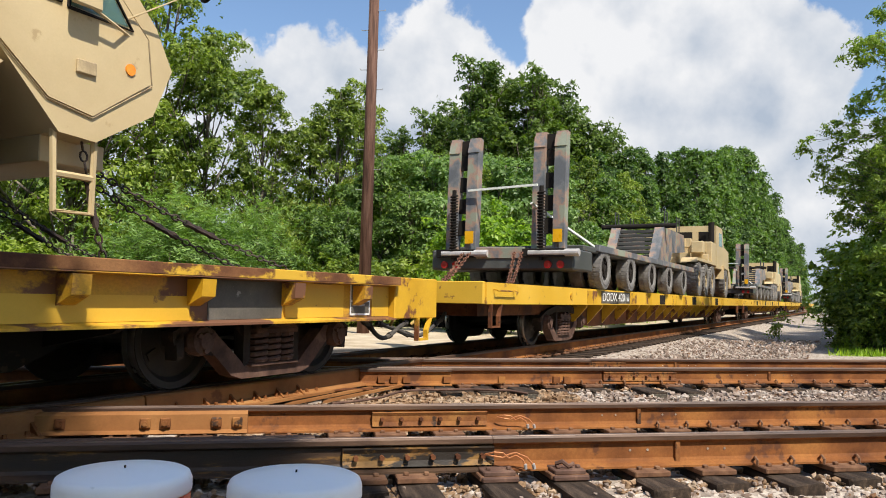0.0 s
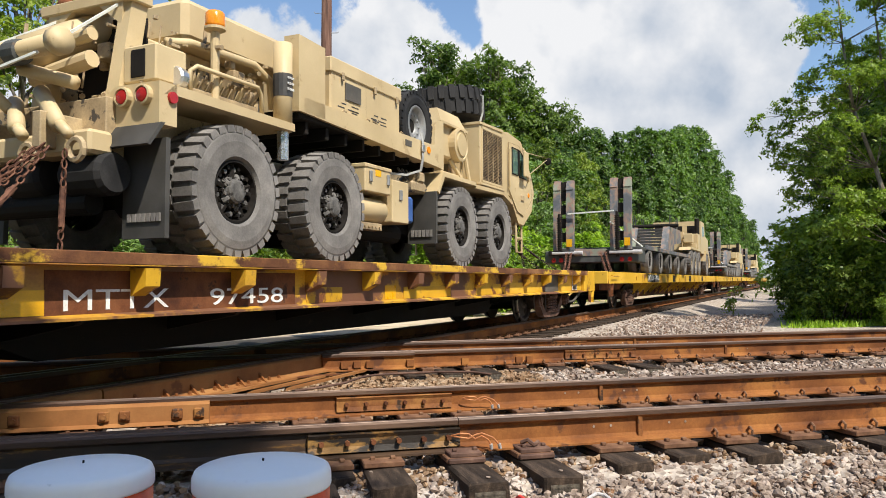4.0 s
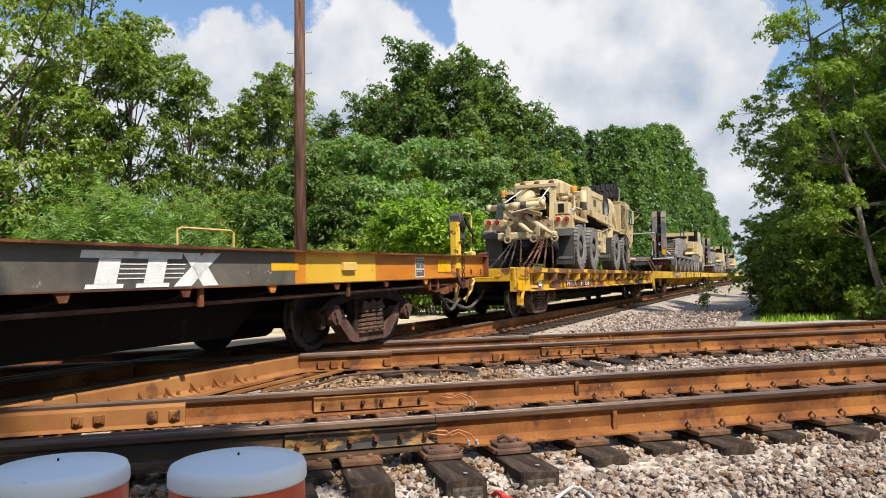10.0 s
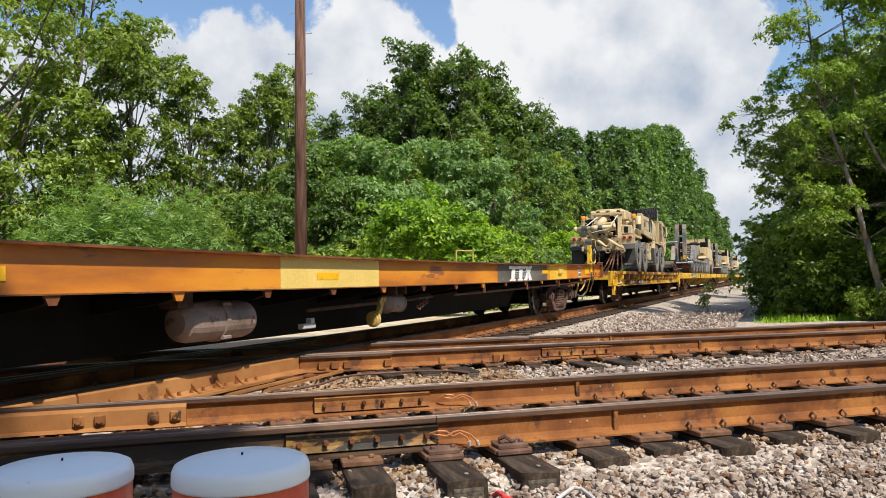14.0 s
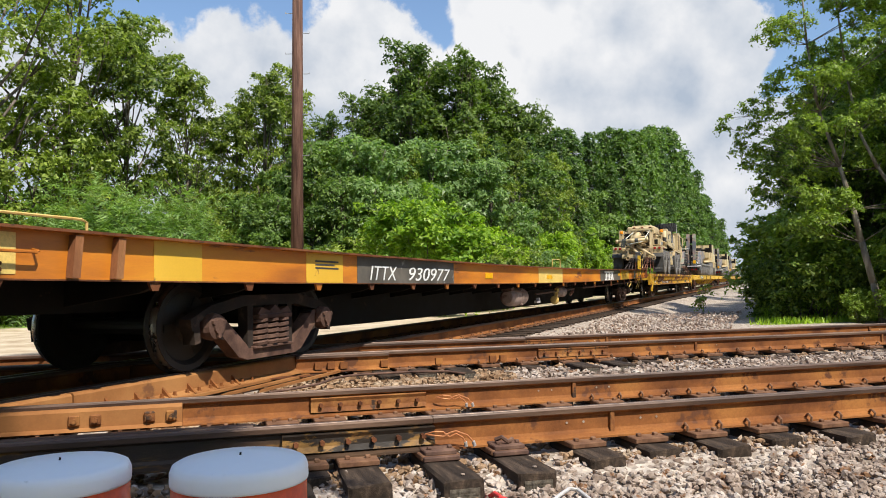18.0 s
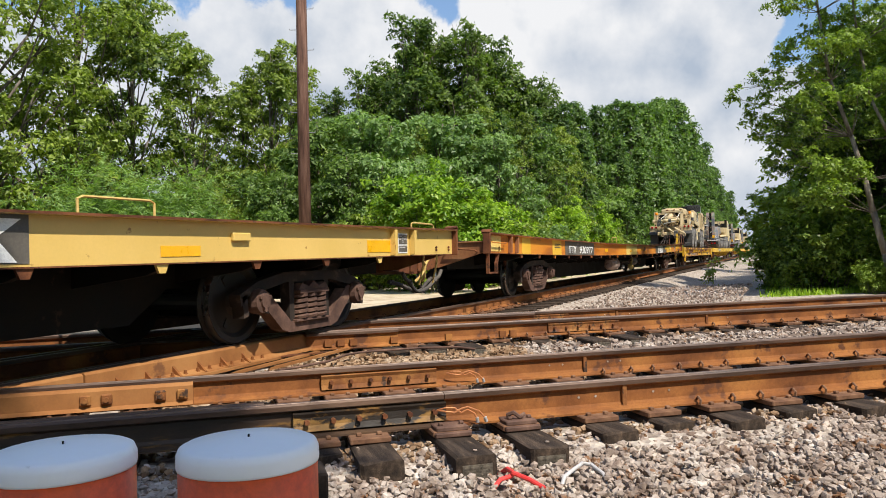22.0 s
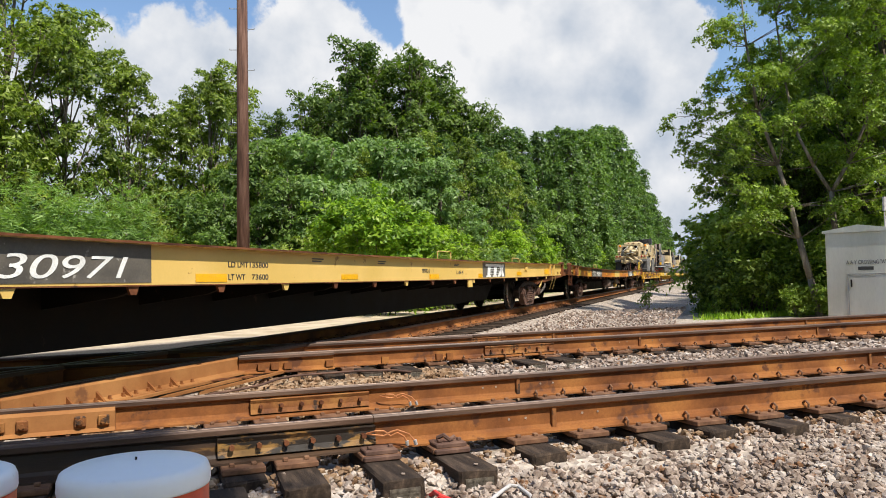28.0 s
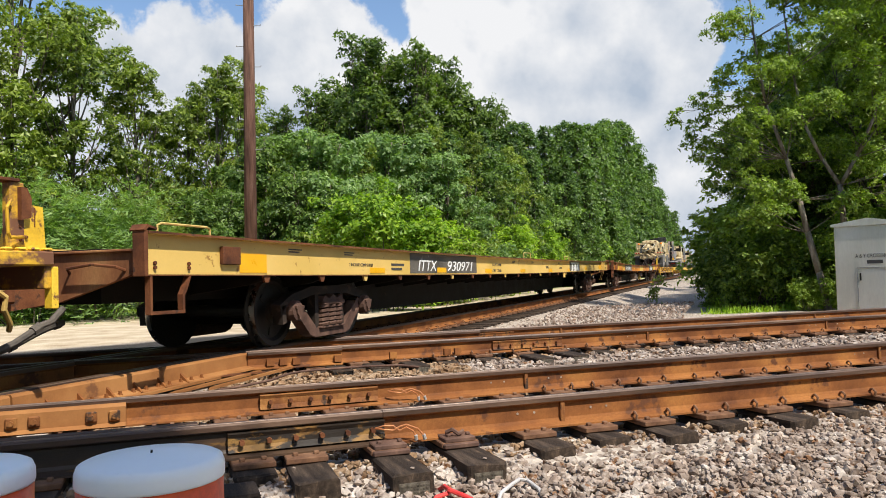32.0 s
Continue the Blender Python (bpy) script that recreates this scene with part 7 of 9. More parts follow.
        part_box("mirror", cab, "tan", (X(-3.80), X(-3.56), *sorted((y + s * 0.12, y + s * 0.16)), 3.02, 3.50), "tall tan door mirror", 0.012)
        bm = bmesh.new()
        pipe(bm, [(X(-3.45), y, 3.62), (X(-3.66), y + s * 0.13, 3.50)], 0.012, 5)
        pipe(bm, [(X(-3.70), y + s * 0.13, 3.06), (X(-3.4), y + s * 0.1, 2.98), (X(-3.2), y, 2.98)], 0.012, 5)
        part("mirror_arm", bm, "tan", cab)
        # boarding step
        bm = bmesh.new()
        pipe(bm, [(X(-3.75), y * 0.95, 2.18), (X(-3.72), y * 0.95, 1.60), (X(-3.42), y * 0.95, 1.60), (X(-3.42), y * 0.95, 2.14)], 0.025, 6)
        pipe(bm, [(X(-3.74), y * 0.95, 1.86), (X(-3.42), y * 0.95, 1.86)], 0.025, 6)
        part("boarding_step", bm, "tan", cab, "tan hanging boarding step")
    panel(cab, "windscreen", [(X(-3.50), 3.66), (X(-2.98), 3.16), (X(-2.965), 3.17), (X(-3.48), 3.68)], -1.08, 1.08, "glass", "sloping tinted windscreen")
    part_box("front_bumper", tk, "tan", (X(-3.75), X(-3.22), -1.0, 1.0, 1.95, 2.14), "tan front bumper")
    # radiator housing with its grille
    part_box("engine_cover", tk, "tan_dark", (X(-6.0), X(-4.77), -0.8, 0.8, 2.6, 3.36), "dusty engine cover behind the cab", 0.03)
    part_box("cab_bulkhead", tk, "tan", (X(-4.95), X(-4.76), -1.18, 1.18, 2.62, 3.70), "flat tan bulkhead behind the cab", 0.015)
    for s in (-1, 1):
        h = panel(tk, "radiator_housing", [(X(-5.78), 2.66), (X(-5.78), 3.66), (X(-4.70), 3.70), (X(-4.70), 2.66)], *sorted((s * 0.78, s * 1.24)), "tan", "boxy tan radiator housing")
        panel(tk, "housing_lid", [(X(-5.80), 3.66), (X(-5.80), 3.70), (X(-4.68), 3.745), (X(-4.68), 3.70)], *sorted((s * 0.76, s * 1.26)), "tan", "overhanging tan lid")
        part_box("housing_sill", tk, "tan", (X(-5.80), X(-4.68), *sorted((s * 1.2, s * 1.275)), 2.645, 2.685), "", 0.006)
        g = part_box("grille", h, "grille", (X(-5.66), X(-4.74), *sorted((s * 1.24, s * 1.246)), 2.74, 3.60), "slatted brown grille", 0)
        bm = bmesh.new()
        for i in range(33):
            z = 2.755 + i * 0.0258
            box(bm, X(-5.655), X(-4.745), *sorted((s * 1.246, s * 1.258)), z, z + 0.005)
        for x in (-5.44, -5.2, -4.96):
            box(bm, X(x), X(x) + 0.007, *sorted((s * 1.246, s * 1.262)), 2.75, 3.59)
        part("grille_mesh", bm, "tan_dark", g)
        bm = bmesh.new()
        for a, b, c, d in ((-5.70, -5.66, 2.70, 3.64), (-4.74, -4.70, 2.70, 3.64), (-5.70, -4.70, 3.60, 3.64), (-5.70, -4.70, 2.70, 2.74)):
            box(bm, X(a), X(b), *sorted((s * 1.24, s * 1.255)), c, d)
        part("grille_frame", bm, "tan", g)
    # front fender shelf
    for s in (-1, 1):
        panel(tk, "fender", [(X(-7.44), 2.36), (X(-7.25), 2.66), (X(-5.98), 2.66), (X(-5.98), 2.60), (X(-7.2), 2.60), (X(-7.4), 2.32)], *sorted((s * 0.7, s * 1.26)), "tan", "flat tan fender shelf")
        panel(tk, "front_fender", [(X(-5.98), 2.56), (X(-5.98), 2.62), (X(-4.67), 2.66), (X(-4.2), 2.5), (X(-4.25), 2.45), (X(-4.7), 2.58)], *sorted((s * 0.7, s * 1.26)), "tan", "tan front fender shelf")
        # black inner sheet holds the wheel well's shade in its colour
        part_box("wheel_arch", tk, "black", (X(-7.2), X(-4.3), *sorted((s * 0.62, s * 0.68)), 1.9, 2.6), "dark inner wheel arch")
        panel(tk, "mud_flap", [(X(-7.47), 2.36), (X(-7.42), 2.36), (X(-7.44), 1.60), (X(-7.48), 1.60)], *sorted((s * 0.78, s * 1.24)), "flap", "black rubber mud flap with an emblem")
        bm = bmesh.new()
        for k in range(6):
            box(bm, X(-7.5), X(-7.484), *sorted((s * (0.84 + 0.06 * k), s * (0.88 + 0.06 * k))), 1.70, 1.80)
        part("flap_lettering", bm, "tyre", tk, "raised unreadable lettering")
    # air-cleaner tower and the big spare tyre lying on top
    part_box("air_cleaner", tk, "tan", (X(-6.93), X(-6.08), -1.04, -0.42, 2.98, 3.53), "tall tan air-cleaner housing", 0.03)
    bm = bmesh.new()
    vs = box(bm, X(-7.0), X(-6.0), -1.10, -0.36, 3.50, 3.73)
    for v in vs:
        if v.co.z > 3.7:
            v.co.x = X(-6.5) + (v.co.x - X(-6.5)) * 0.80
            v.co.y = -0.73 + (v.co.y + 0.73) * 0.72
    box(bm, X(-7.02), X(-5.98), -1.12, -0.34, 3.47, 3.505)
    part("air_cleaner_hood", bm, "tan", tk, "tapered tan intake hood")
    for x in (-6.95, -6.09):
        part_box("corner_trim", tk, "tan", (X(x) - 0.015, X(x) + 0.03, -1.06, -1.03, 2.72, 3.48), "", 0.004)
    bm = bmesh.new()
    lathe(bm, [(0.27, -1.04), (0.27, -1.15), (0.235, -1.16), (0.225, -1.145), (0.19, -1.145), (0.18, -1.17), (0.002, -1.18)], 24, "y", (X(-6.32), 0, 3.23))
    part("round_cover", bm, "tan", tk, "round ribbed tan cover")
    for a, b in (((-6.9, -1.1, 2.62), (-6.75, -0.9, 3.0)), ((-6.15, -1.12, 2.62), (-6.45, -1.0, 2.98)), ((-6.02, -1.15, 2.66), (-6.2, -1.1, 3.4)), ((-7.0, -0.5, 2.62), (-6.9, -0.5, 3.0))):
        bm = bmesh.new()
        rod(bm, (X(a[0]), *a[1:]), (X(b[0]), *b[1:]), 0.035, 6)
        part("support_leg", bm, "tan", tk)
    part_box("tower_bracket", tk, "tan", (X(-7.0), X(-6.3), -1.1, -0.5, 2.66, 2.74), "", 0.01)
    spare = new("spare_tyre", tyre_mesh(0.76, 0.48, 0.32, 26, "tyre_dark"))
    spare.parent = tk
    spare.rotation_euler = (radians(84), 0, radians(12))
    spare.location = (X(-5.52), -0.42, 4.02)
    tagged(spare, "big black lugged spare tyre lying flat on the roof")
    bm = bmesh.new()
    pipe(bm, [(X(-5.60), -1.22, 3.30), (X(-5.62), -1.19, 3.72), (X(-5.50), -1.19, 3.90), (X(-5.48), -1.19, 4.20), (X(-5.5), -0.9, 4.30), (X(-5.5), -0.3, 4.31)], 0.018, 4)
    part("tie_strap", bm, "strap", tk, "grey ratchet strap")
    sm = new("spare_wheel", tyre_mesh(0.50, 0.26, 0.27, 30, "tyre_dark", 0.012))
    sm.parent = tk
    sm.location = (X(-7.95), -1.06, 3.24)
    tagged(sm, "upright black spare road tyre")
    bm = bmesh.new()
    lathe(bm, [(0.28, -0.12), (0.25, -0.13), (0.22, -0.06), (0.18, -0.055), (0.12, -0.055), (0.09, 0.0)], 28, caps=False)
    for i in range(10):
        t = i * 0.628
        rod(bm, (0.155 * math.cos(t), -0.05, 0.155 * math.sin(t)), (0.155 * math.cos(t), -0.062, 0.155 * math.sin(t)), 0.02, 8)
    rm2 = part("rim", bm, "grey", sm, "pale grey steel rim with round holes", True)
    # closed black disc: the hole's shade as colour
    bm = bmesh.new()
    lathe(bm, [(0.105, 0.02), (0.10, -0.02), (0.002, -0.02)], 16)
    part("hub_hole", bm, "black", sm, "black disc standing in for the shaded centre hole")
    for k, (y0, z0, y1, z1) in enumerate(((-1.235, 3.12, -1.262, 2.98), (-1.262, 2.98, -1.262, 2.78), (-1.262, 2.78, -1.225, 2.60))):
        bm = bmesh.new()
        prism(bm, [(y0, z0), (y0 - 0.008, z0), (y1 - 0.008, z1), (y1, z1)], X(-7.975), X(-7.915), "x")
        part("ratchet_strap", bm, "strap", tk, "grey ratchet strap")
    part_box("ratchet_buckle", tk, "silver", (X(-7.99), X(-7.90), -1.285, -1.262, 2.86, 2.96), "steel ratchet buckle", 0.006)
    bm = bmesh.new()
    pipe(bm, [(X(-7.95), -1.23, 2.60), (X(-8.15), -1.1, 2.52), (X(-8.6), -1.0, 2.5)], 0.02, 4)
    part("strap_tail", bm, "strap", tk)
    part_box("shift_plate", tk, "patch_grey", (X(-8.43), X(-8.25), -1.246, -1.24, 2.88, 2.96), "dark maker's plate", 0)
    # recovery bed
    for s in (-1, 1):
        panel(tk, "bed_side", [(X(-10.75), 2.86), (X(-10.75), 3.02), (X(-7.2), 3.02), (X(-7.2), 2.70), (X(-7.4), 2.72)], *sorted((s * 1.05, s * 1.24)), "tan", "long tan bed rail")
        panel(tk, "bed_post", [(X(-10.85), 2.86), (X(-10.85), 3.68), (X(-10.35), 3.66), (X(-10.35), 2.86)], *sorted((s * 1.05, s * 1.24)), "tan", "upright tan bed post")
        panel(tk, "bed_gusset", [(X(-7.52), 3.02), (X(-7.48), 3.26), (X(-7.42), 3.42), (X(-7.2), 3.42), (X(-7.2), 3.02)], *sorted((s * 1.05, s * 1.24)), "tan")
    # floor in black as well, for the shade underneath
    part_box("bed_floor", tk, "black", (X(-10.8), X(-7.2), -1.2, 1.2, 2.80, 2.9))
    b = part_box("tool_chest", tk, "tan", (X(-10.15), X(-8.47), -1.18, 1.18, 3.0, 3.62), "long tan tool chest with stencilled warnings", 0.02)
    part_box("chest_lid", b, "tan", (X(-10.17), X(-8.45), -1.2, 1.2, 3.46, 3.64), "", 0.015)
    part_box("chest_ledge", b, "tan", (X(-10.17), X(-8.45), -1.215, -1.18, 2.985, 3.015), "", 0.006)
    for x, k in ((-9.92, 0.10), (-9.70, 0.16), (-9.16, 0.10), (-8.98, 0.14)):
        bars(b, X(x), 3.15, -1.181, 1, k, 0.014)
        bars(b, X(x) - 0.08, 3.10, -1.181, 1, k * 1.4, 0.014)
    for x in (-9.98, -9.44, -9.30, -8.56):
        bm = bmesh.new()
        pipe(bm, [(X(x), -1.20, 3.0), (X(x) + 0.02, -1.24, 3.04), (X(x) + 0.07, -1.24, 3.03), (X(x) + 0.09, -1.20, 3.0)], 0.010, 5)
        part("tie_ring", bm, "tan_dark", b)
    part_box("notice_plate", b, "patch_grey", (X(-9.85), X(-9.5), -1.196, -1.18, 3.2, 3.4), "dark notice plate", 0)
    for x, z in ((-9.7, 3.1), (-9.2, 3.08), (-9.0, 3.06)):
        bars(b, X(x), z, -1.181, 2, 0.16, 0.014)
    for x in (-9.95, -9.2, -8.62):
        part_box("latch", b, "tan_dark", (X(x), X(x) + 0.05, -1.22, -1.2, 3.4, 3.5))
    for z in (3.44, 3.0):
        part_box("panel_seam", b, "tan_dark", (X(-10.14), X(-8.48), -1.1805, -1.18, z, z + 0.008), "", 0)
    part_box("panel_seam", b, "tan_dark", (X(-9.36), X(-9.352), -1.1805, -1.18, 3.0, 3.44), "", 0)
    # underbody lockers
    lk = part_box("locker", tk, "tan", (X(-8.76), X(-8.3), -1.22, -0.6, 1.82, 2.38), "tan side locker with a latch", 0.012)
    part_box("locker_latch", lk, "grey", (X(-8.58), X(-8.5), -1.24, -1.22, 2.12, 2.26))
    lk = part_box("locker", tk, "tan", (X(-9.45), X(-8.8), -1.22, -0.6, 2.16, 2.5), "shallow tan locker", 0.012)
    for x in (-9.36, -8.92):
        part_box("locker_latch", lk, "grey", (X(x), X(x) + 0.06, -1.245, -1.22, 2.28, 2.42), "grey over-centre latch")
    part_box("caution_label", lk, "reflector", (X(-9.2), X(-9.06), -1.224, -1.22, 2.37, 2.45), "small yellow caution label", 0)
    part_box("locker_lid", lk, "tan", (X(-9.46), X(-8.79), -1.232, -0.6, 2.455, 2.505), "", 0.008)
    bm = bmesh.new()
    for i in range(6):
        rod(bm, (X(-9.4) + 0.09 * i, -1.13, 1.74), (X(-9.4) + 0.09 * i, -1.145, 1.74), 0.016, 6)
    box(bm, X(-9.46), X(-8.88), -1.13, -1.0, 1.70, 1.79, 0.006)
    part("tank_bracket", bm, "tan_dark", tk, "dusty bracket with a row of bolts")
    bm = bmesh.new()
    lathe(bm, [(0.10, -0.36), (0.155, -0.32), (0.155, 0.32), (0.10, 0.36)], 18, "x", (X(-9.12), -1.02, 1.96))
    part("air_tank", bm, "tan", tk, "round tan air tank", True)
    bm = bmesh.new()
    box(bm, X(-8.32), X(-8.02), -1.15, -0.8, 1.85, 2.22, 0.03)
    rod(bm, (X(-8.17), -0.98, 2.2), (X(-8.17), -0.98, 2.38), 0.05, 8)
    part("fluid_can", bm, "blue", tk, "blue plastic fluid can")
    bm = bmesh.new()
    rod(bm, (X(-7.72), -1.24, 2.92), (X(-7.72), -1.255, 2.92), 0.05, 12)
    part("side_marker", bm, "amber", tk, "round orange side marker")
    # rear deck, crane and winches
    for s in (-1, 1):
        panel(tk, "rear_fender", [(X(-12.74), 2.62), (X(-12.62), 2.72), (X(-10.92), 2.70), (X(-10.92), 2.62), (X(-12.6), 2.63)], *sorted((s * 0.62, s * 1.24)), "tan", "tan rear fender shelf")
        bm = bmesh.new()
        prism(bm, [(s * 0.50, 2.36), (s * 0.66, 2.66), (s * 0.74, 2.72), (s * 1.24, 2.72), (s * 1.24, 2.36)], X(-12.80), X(-12.60), "x")
        part("rear_panel", bm, "tan", tk, "sloping tan lamp panel")
        for k in (0.86, 1.09):
            bm = bmesh.new()
            lathe(bm, [(0.085, 0.0), (0.085, -0.05), (0.07, -0.055), (0.07, -0.03), (0.002, -0.03)], 16, "x", (X(-12.80), s * k, 2.61))
            h = part("lamp_housing", bm, "tan", tk, "round tan lamp guard")
            bm = bmesh.new()
            lathe(bm, [(0.066, -0.03), (0.055, -0.052), (0.002, -0.06)], 14, "x", (X(-12.80), s * k, 2.61))
            part("tail_lamp", bm, "redlens", h, "round red tail lamp")
        bm = bmesh.new()
        rod(bm, (X(-12.66), s * 1.24, 2.60), (X(-12.66), s * 1.265, 2.60), 0.05, 12)
        part("side_lamp", bm, "redlens", tk, "round red side lamp")
        panel(tk, "flap_apron", [(X(-12.80), 2.37), (X(-12.76), 2.37), (X(-12.92), 2.16), (X(-12.95), 2.17)], *sorted((s * 0.66, s * 1.27)), "flap", "bent black rubber apron")
        fl = panel(tk, "rear_flap", [(X(-12.72), 2.26), (X(-12.67), 2.26), (X(-12.68), 1.42), (X(-12.73), 1.42)], *sorted((s * 0.76, s * 1.24)), "flap", "wide black rear mud flap")
        for k in range(7):
            part_box("flap_lettering", fl, "tyre", (X(-12.745), X(-12.73), *sorted((s * (0.83 + 0.055 * k), s * (0.868 + 0.055 * k))), 1.56, 1.63), "raised unreadable letter", 0)
    # row of lever valves on the near shelf behind a round guard rail
    vb = part_box("valve_bank", tk, "tan_dark", (X(-12.28), X(-11.35), -1.10, -0.98, 2.71, 2.80), "dusty bank of lever valves", 0.01)
    for i in range(9):
        x = X(-12.22) + i * 0.10
        bm = bmesh.new()
        rod(bm, (x, -1.05, 2.80), (x + 0.01, -1.10, 2.90), 0.028, 8)
        rod(bm, (x + 0.01, -1.10, 2.88), (x + 0.015, -1.12, 2.94), 0.012, 6)
        part("valve", bm, "tan_dark" if i % 3 else "tan", vb)
    bm = bmesh.new()
    pipe(bm, [(X(-12.36), -1.16, 2.72), (X(-12.36), -1.16, 2.92), (X(-12.30), -1.18, 2.97), (X(-11.45), -1.18, 2.97), (X(-11.38), -1.16, 2.92), (X(-11.36), -1.16, 2.72)], 0.022, 8)
    part("guard_rail_tube", bm, "tan", tk, "bent tan tube over the valves", True)
    part_box("rear_winch_deck", tk, "tan_dark", (X(-12.9), X(-10.9), -0.75, 0.75, 2.3, 2.62), "dusty winch deck")
    bm = bmesh.new()
    for y in (-0.67, 0.27):
        prism(bm, [(X(-12.86), 2.2), (X(-12.68), 2.2), (X(-12.44), 3.56), (X(-12.62), 3.56)], y - 0.07, y + 0.07)
    box(bm, X(-12.68), X(-12.42), -0.78, 0.36, 3.52, 3.62, 0.01)
    part("crane_mast", bm, "tan", tk, "upright tan crane mast frame")
    for y, k in ((-0.67, -1), (0.27, 1)):
        bm = bmesh.new()
        prism(bm, [(y, 3.52), (y - k * 0.02, 3.32), (y - k * 0.30, 3.52)], X(-12.66), X(-12.46), "x")
        part("mast_gusset", bm, "tan", tk)
    cr = part_box("crane_body", tk, "tan", (X(-12.05), X(-10.45), -0.80, 0.62, 3.34, 3.76), "folded tan crane body", 0.06)
    part_box("crane_ridge", cr, "tan", (X(-11.8), X(-10.5), -0.62, 0.42, 3.74, 3.83), "raised tan crane cover", 0.03)
    part_box("crane_beam", tk, "tan", (X(-12.3), X(-10.5), -0.52, -0.30, 2.95, 3.34), "tan crane support beam", 0.02)
    bm = bmesh.new()
    pipe(bm, [(X(-12.35), -0.86, 3.22), (X(-12.1), -0.92, 3.27), (X(-11.2), -0.92, 3.30), (X(-10.9), -0.9, 3.2), (X(-10.86), -0.9, 2.9)], 0.042, 8)
    part("hydraulic_line", bm, "tan", tk, "thick tan hydraulic pipe", True)
    bm = bmesh.new()
    for k in range(4):
        pipe(bm, [(X(-12.5), -0.70 - 0.03 * k, 3.15 - 0.08 * k), (X(-12.44), -0.92, 3.10 - 0.1 * k), (X(-12.40), -0.95, 2.95 - 0.06 * k), (X(-12.45), -0.80, 2.82)], 0.015, 6)
    part("hose_loops", bm, "tan_dark", tk, "looped dusty hoses")
    bm = bmesh.new()
    rod(bm, (X(-13.0), 0.12, 3.06), (X(-12.2), -0.16, 3.55), 0.16, 12)
    boom_rod = part("lift_cylinder", bm, "tan", tk, "thick sloping tan lift cylinder", True)
    bm = bmesh.new()
    lathe(bm, [(0.17, -0.03), (0.19, -0.01), (0.19, 0.03), (0.17, 0.05)], 16, "z")
    for v in bm.verts:
        v.co = Matrix.Translation((X(-12.24), -0.15, 3.53)) @ (Vector((0.85, -0.28, 0.52)).to_track_quat("Z", "Y").to_matrix() @ v.co)
    part("cylinder_collar", bm, "tan_dark", boom_rod)
    bm = bmesh.new()
    rod(bm, (X(-13.2), -0.58, 3.03), (X(-13.2), 0.92, 2.97), 0.082, 14)
    rod(bm, (X(-13.2), -0.60, 3.03), (X(-13.2), -0.50, 3.026), 0.115, 14)
    rod(bm, (X(-13.2), 0.10, 3.0), (X(-13.2), 0.34, 2.99), 0.105, 14)
    rod(bm, (X(-13.2), 0.88, 2.97), (X(-13.2), 1.0, 2.965), 0.10, 14)
    for y, k in ((-0.12, 0.16), (0.48, 0.10), (0.60, 0.08)):
        c = bmesh.new()
        lathe(c, [(0.08, y), (0.108, y + 0.01), (0.112, y + k * 0.5), (0.108, y + k), (0.08, y + k + 0.01)], 12, "y", (X(-13.2), 0, 3.0))
        part("boom_wrap", c, "darkgreen", tk, "olive webbing wrapped round the boom")
    for y in (0.5, 0.57, 0.64):
        c = bmesh.new()
        prism(c, [(y, 3.0), (y + 0.05, 3.0), (y + 0.10, 2.66), (y + 0.03, 2.64)], X(-13.31), X(-13.295), "x")
        part("loose_strap", c, "darkgreen", tk, "hanging olive strap end")
    # black panel and block stand in for shade behind the boom and mast
    part_box("shade_panel", tk, "black", (X(-12.5), X(-12.46), 0.36, 0.72, 3.0, 3.4), "black panel added behind the boom as its shade")
    part_box("dark_bay", tk, "black", (X(-12.40), X(-12.28), -0.58, 0.2, 2.75, 3.50), "black block added as shade inside the crane mast")
    for y in (-0.5, -0.1, 0.3):
        d = bmesh.new()
        lathe(d, [(0.075, 3.62), (0.08, 3.66), (0.06, 3.70), (0.002, 3.71)], 12, "z", (X(-12.55), y - 0.12, 0))
        part("roof_lamp", d, "rust", tk, "small dark roof lamp", True)
    for z, r in ((3.2, 0.10), (2.98, 0.13)):
        d = bmesh.new()
        rod(d, (X(-12.85), -0.52, z), (X(-12.85), 0.2, z - 0.1), r * 0.6, 10)
        part("hydraulic_ram", d, "tan", tk, "short tan hydraulic ram")
    part("crane_boom", bm, "tan", tk, "stowed round tan crane boom", True)
    bm = bmesh.new()
    for a, b_, r in (((-12.95, -0.02, 2.72), (-13.25, -0.62, 2.32), 0.07), ((-13.2, -0.50, 2.40), (-13.3, -0.80, 2.22), 0.045), ((-12.95, 0.32, 2.66), (-13.25, -0.12, 2.34), 0.07), ((-13.22, -0.08, 2.36), (-13.3, -0.26, 2.26), 0.05), ((-13.2, 0.5, 2.9), (-13.1, 0.18, 2.55), 0.05), ((-13.1, 0.05, 2.9), (-12.95, -0.45, 2.75), 0.06)):
        bm = bmesh.new()
        rod(bm, (X(a[0]), *a[1:]), (X(b_[0]), *b_[1:]), r, 10)
        part("tow_arm", bm, "tan", tk, "folded tan tow-bar arm", True)
    for y in (-0.86, -0.30, 0.42):
        bm = bmesh.new()
        ring = [(X(-13.28), y + 0.085 * math.cos(t), 2.10 + 0.085 * math.sin(t)) for t in [k * math.pi / 6 for k in range(13)]]
        pipe(bm, ring, 0.028, 6)
        part("tow_ring", bm, "tan_dark", tk, "heavy tow shackle ring")
    part_box("tow_crossbeam", tk, "tan", (X(-13.15), X(-12.9), -0.85, 0.75, 2.10, 2.30), "tan tow crossbeam", 0.03)
    for y, z in ((-0.62, 1.96), (0.1, 1.98)):
        bm = bmesh.new()
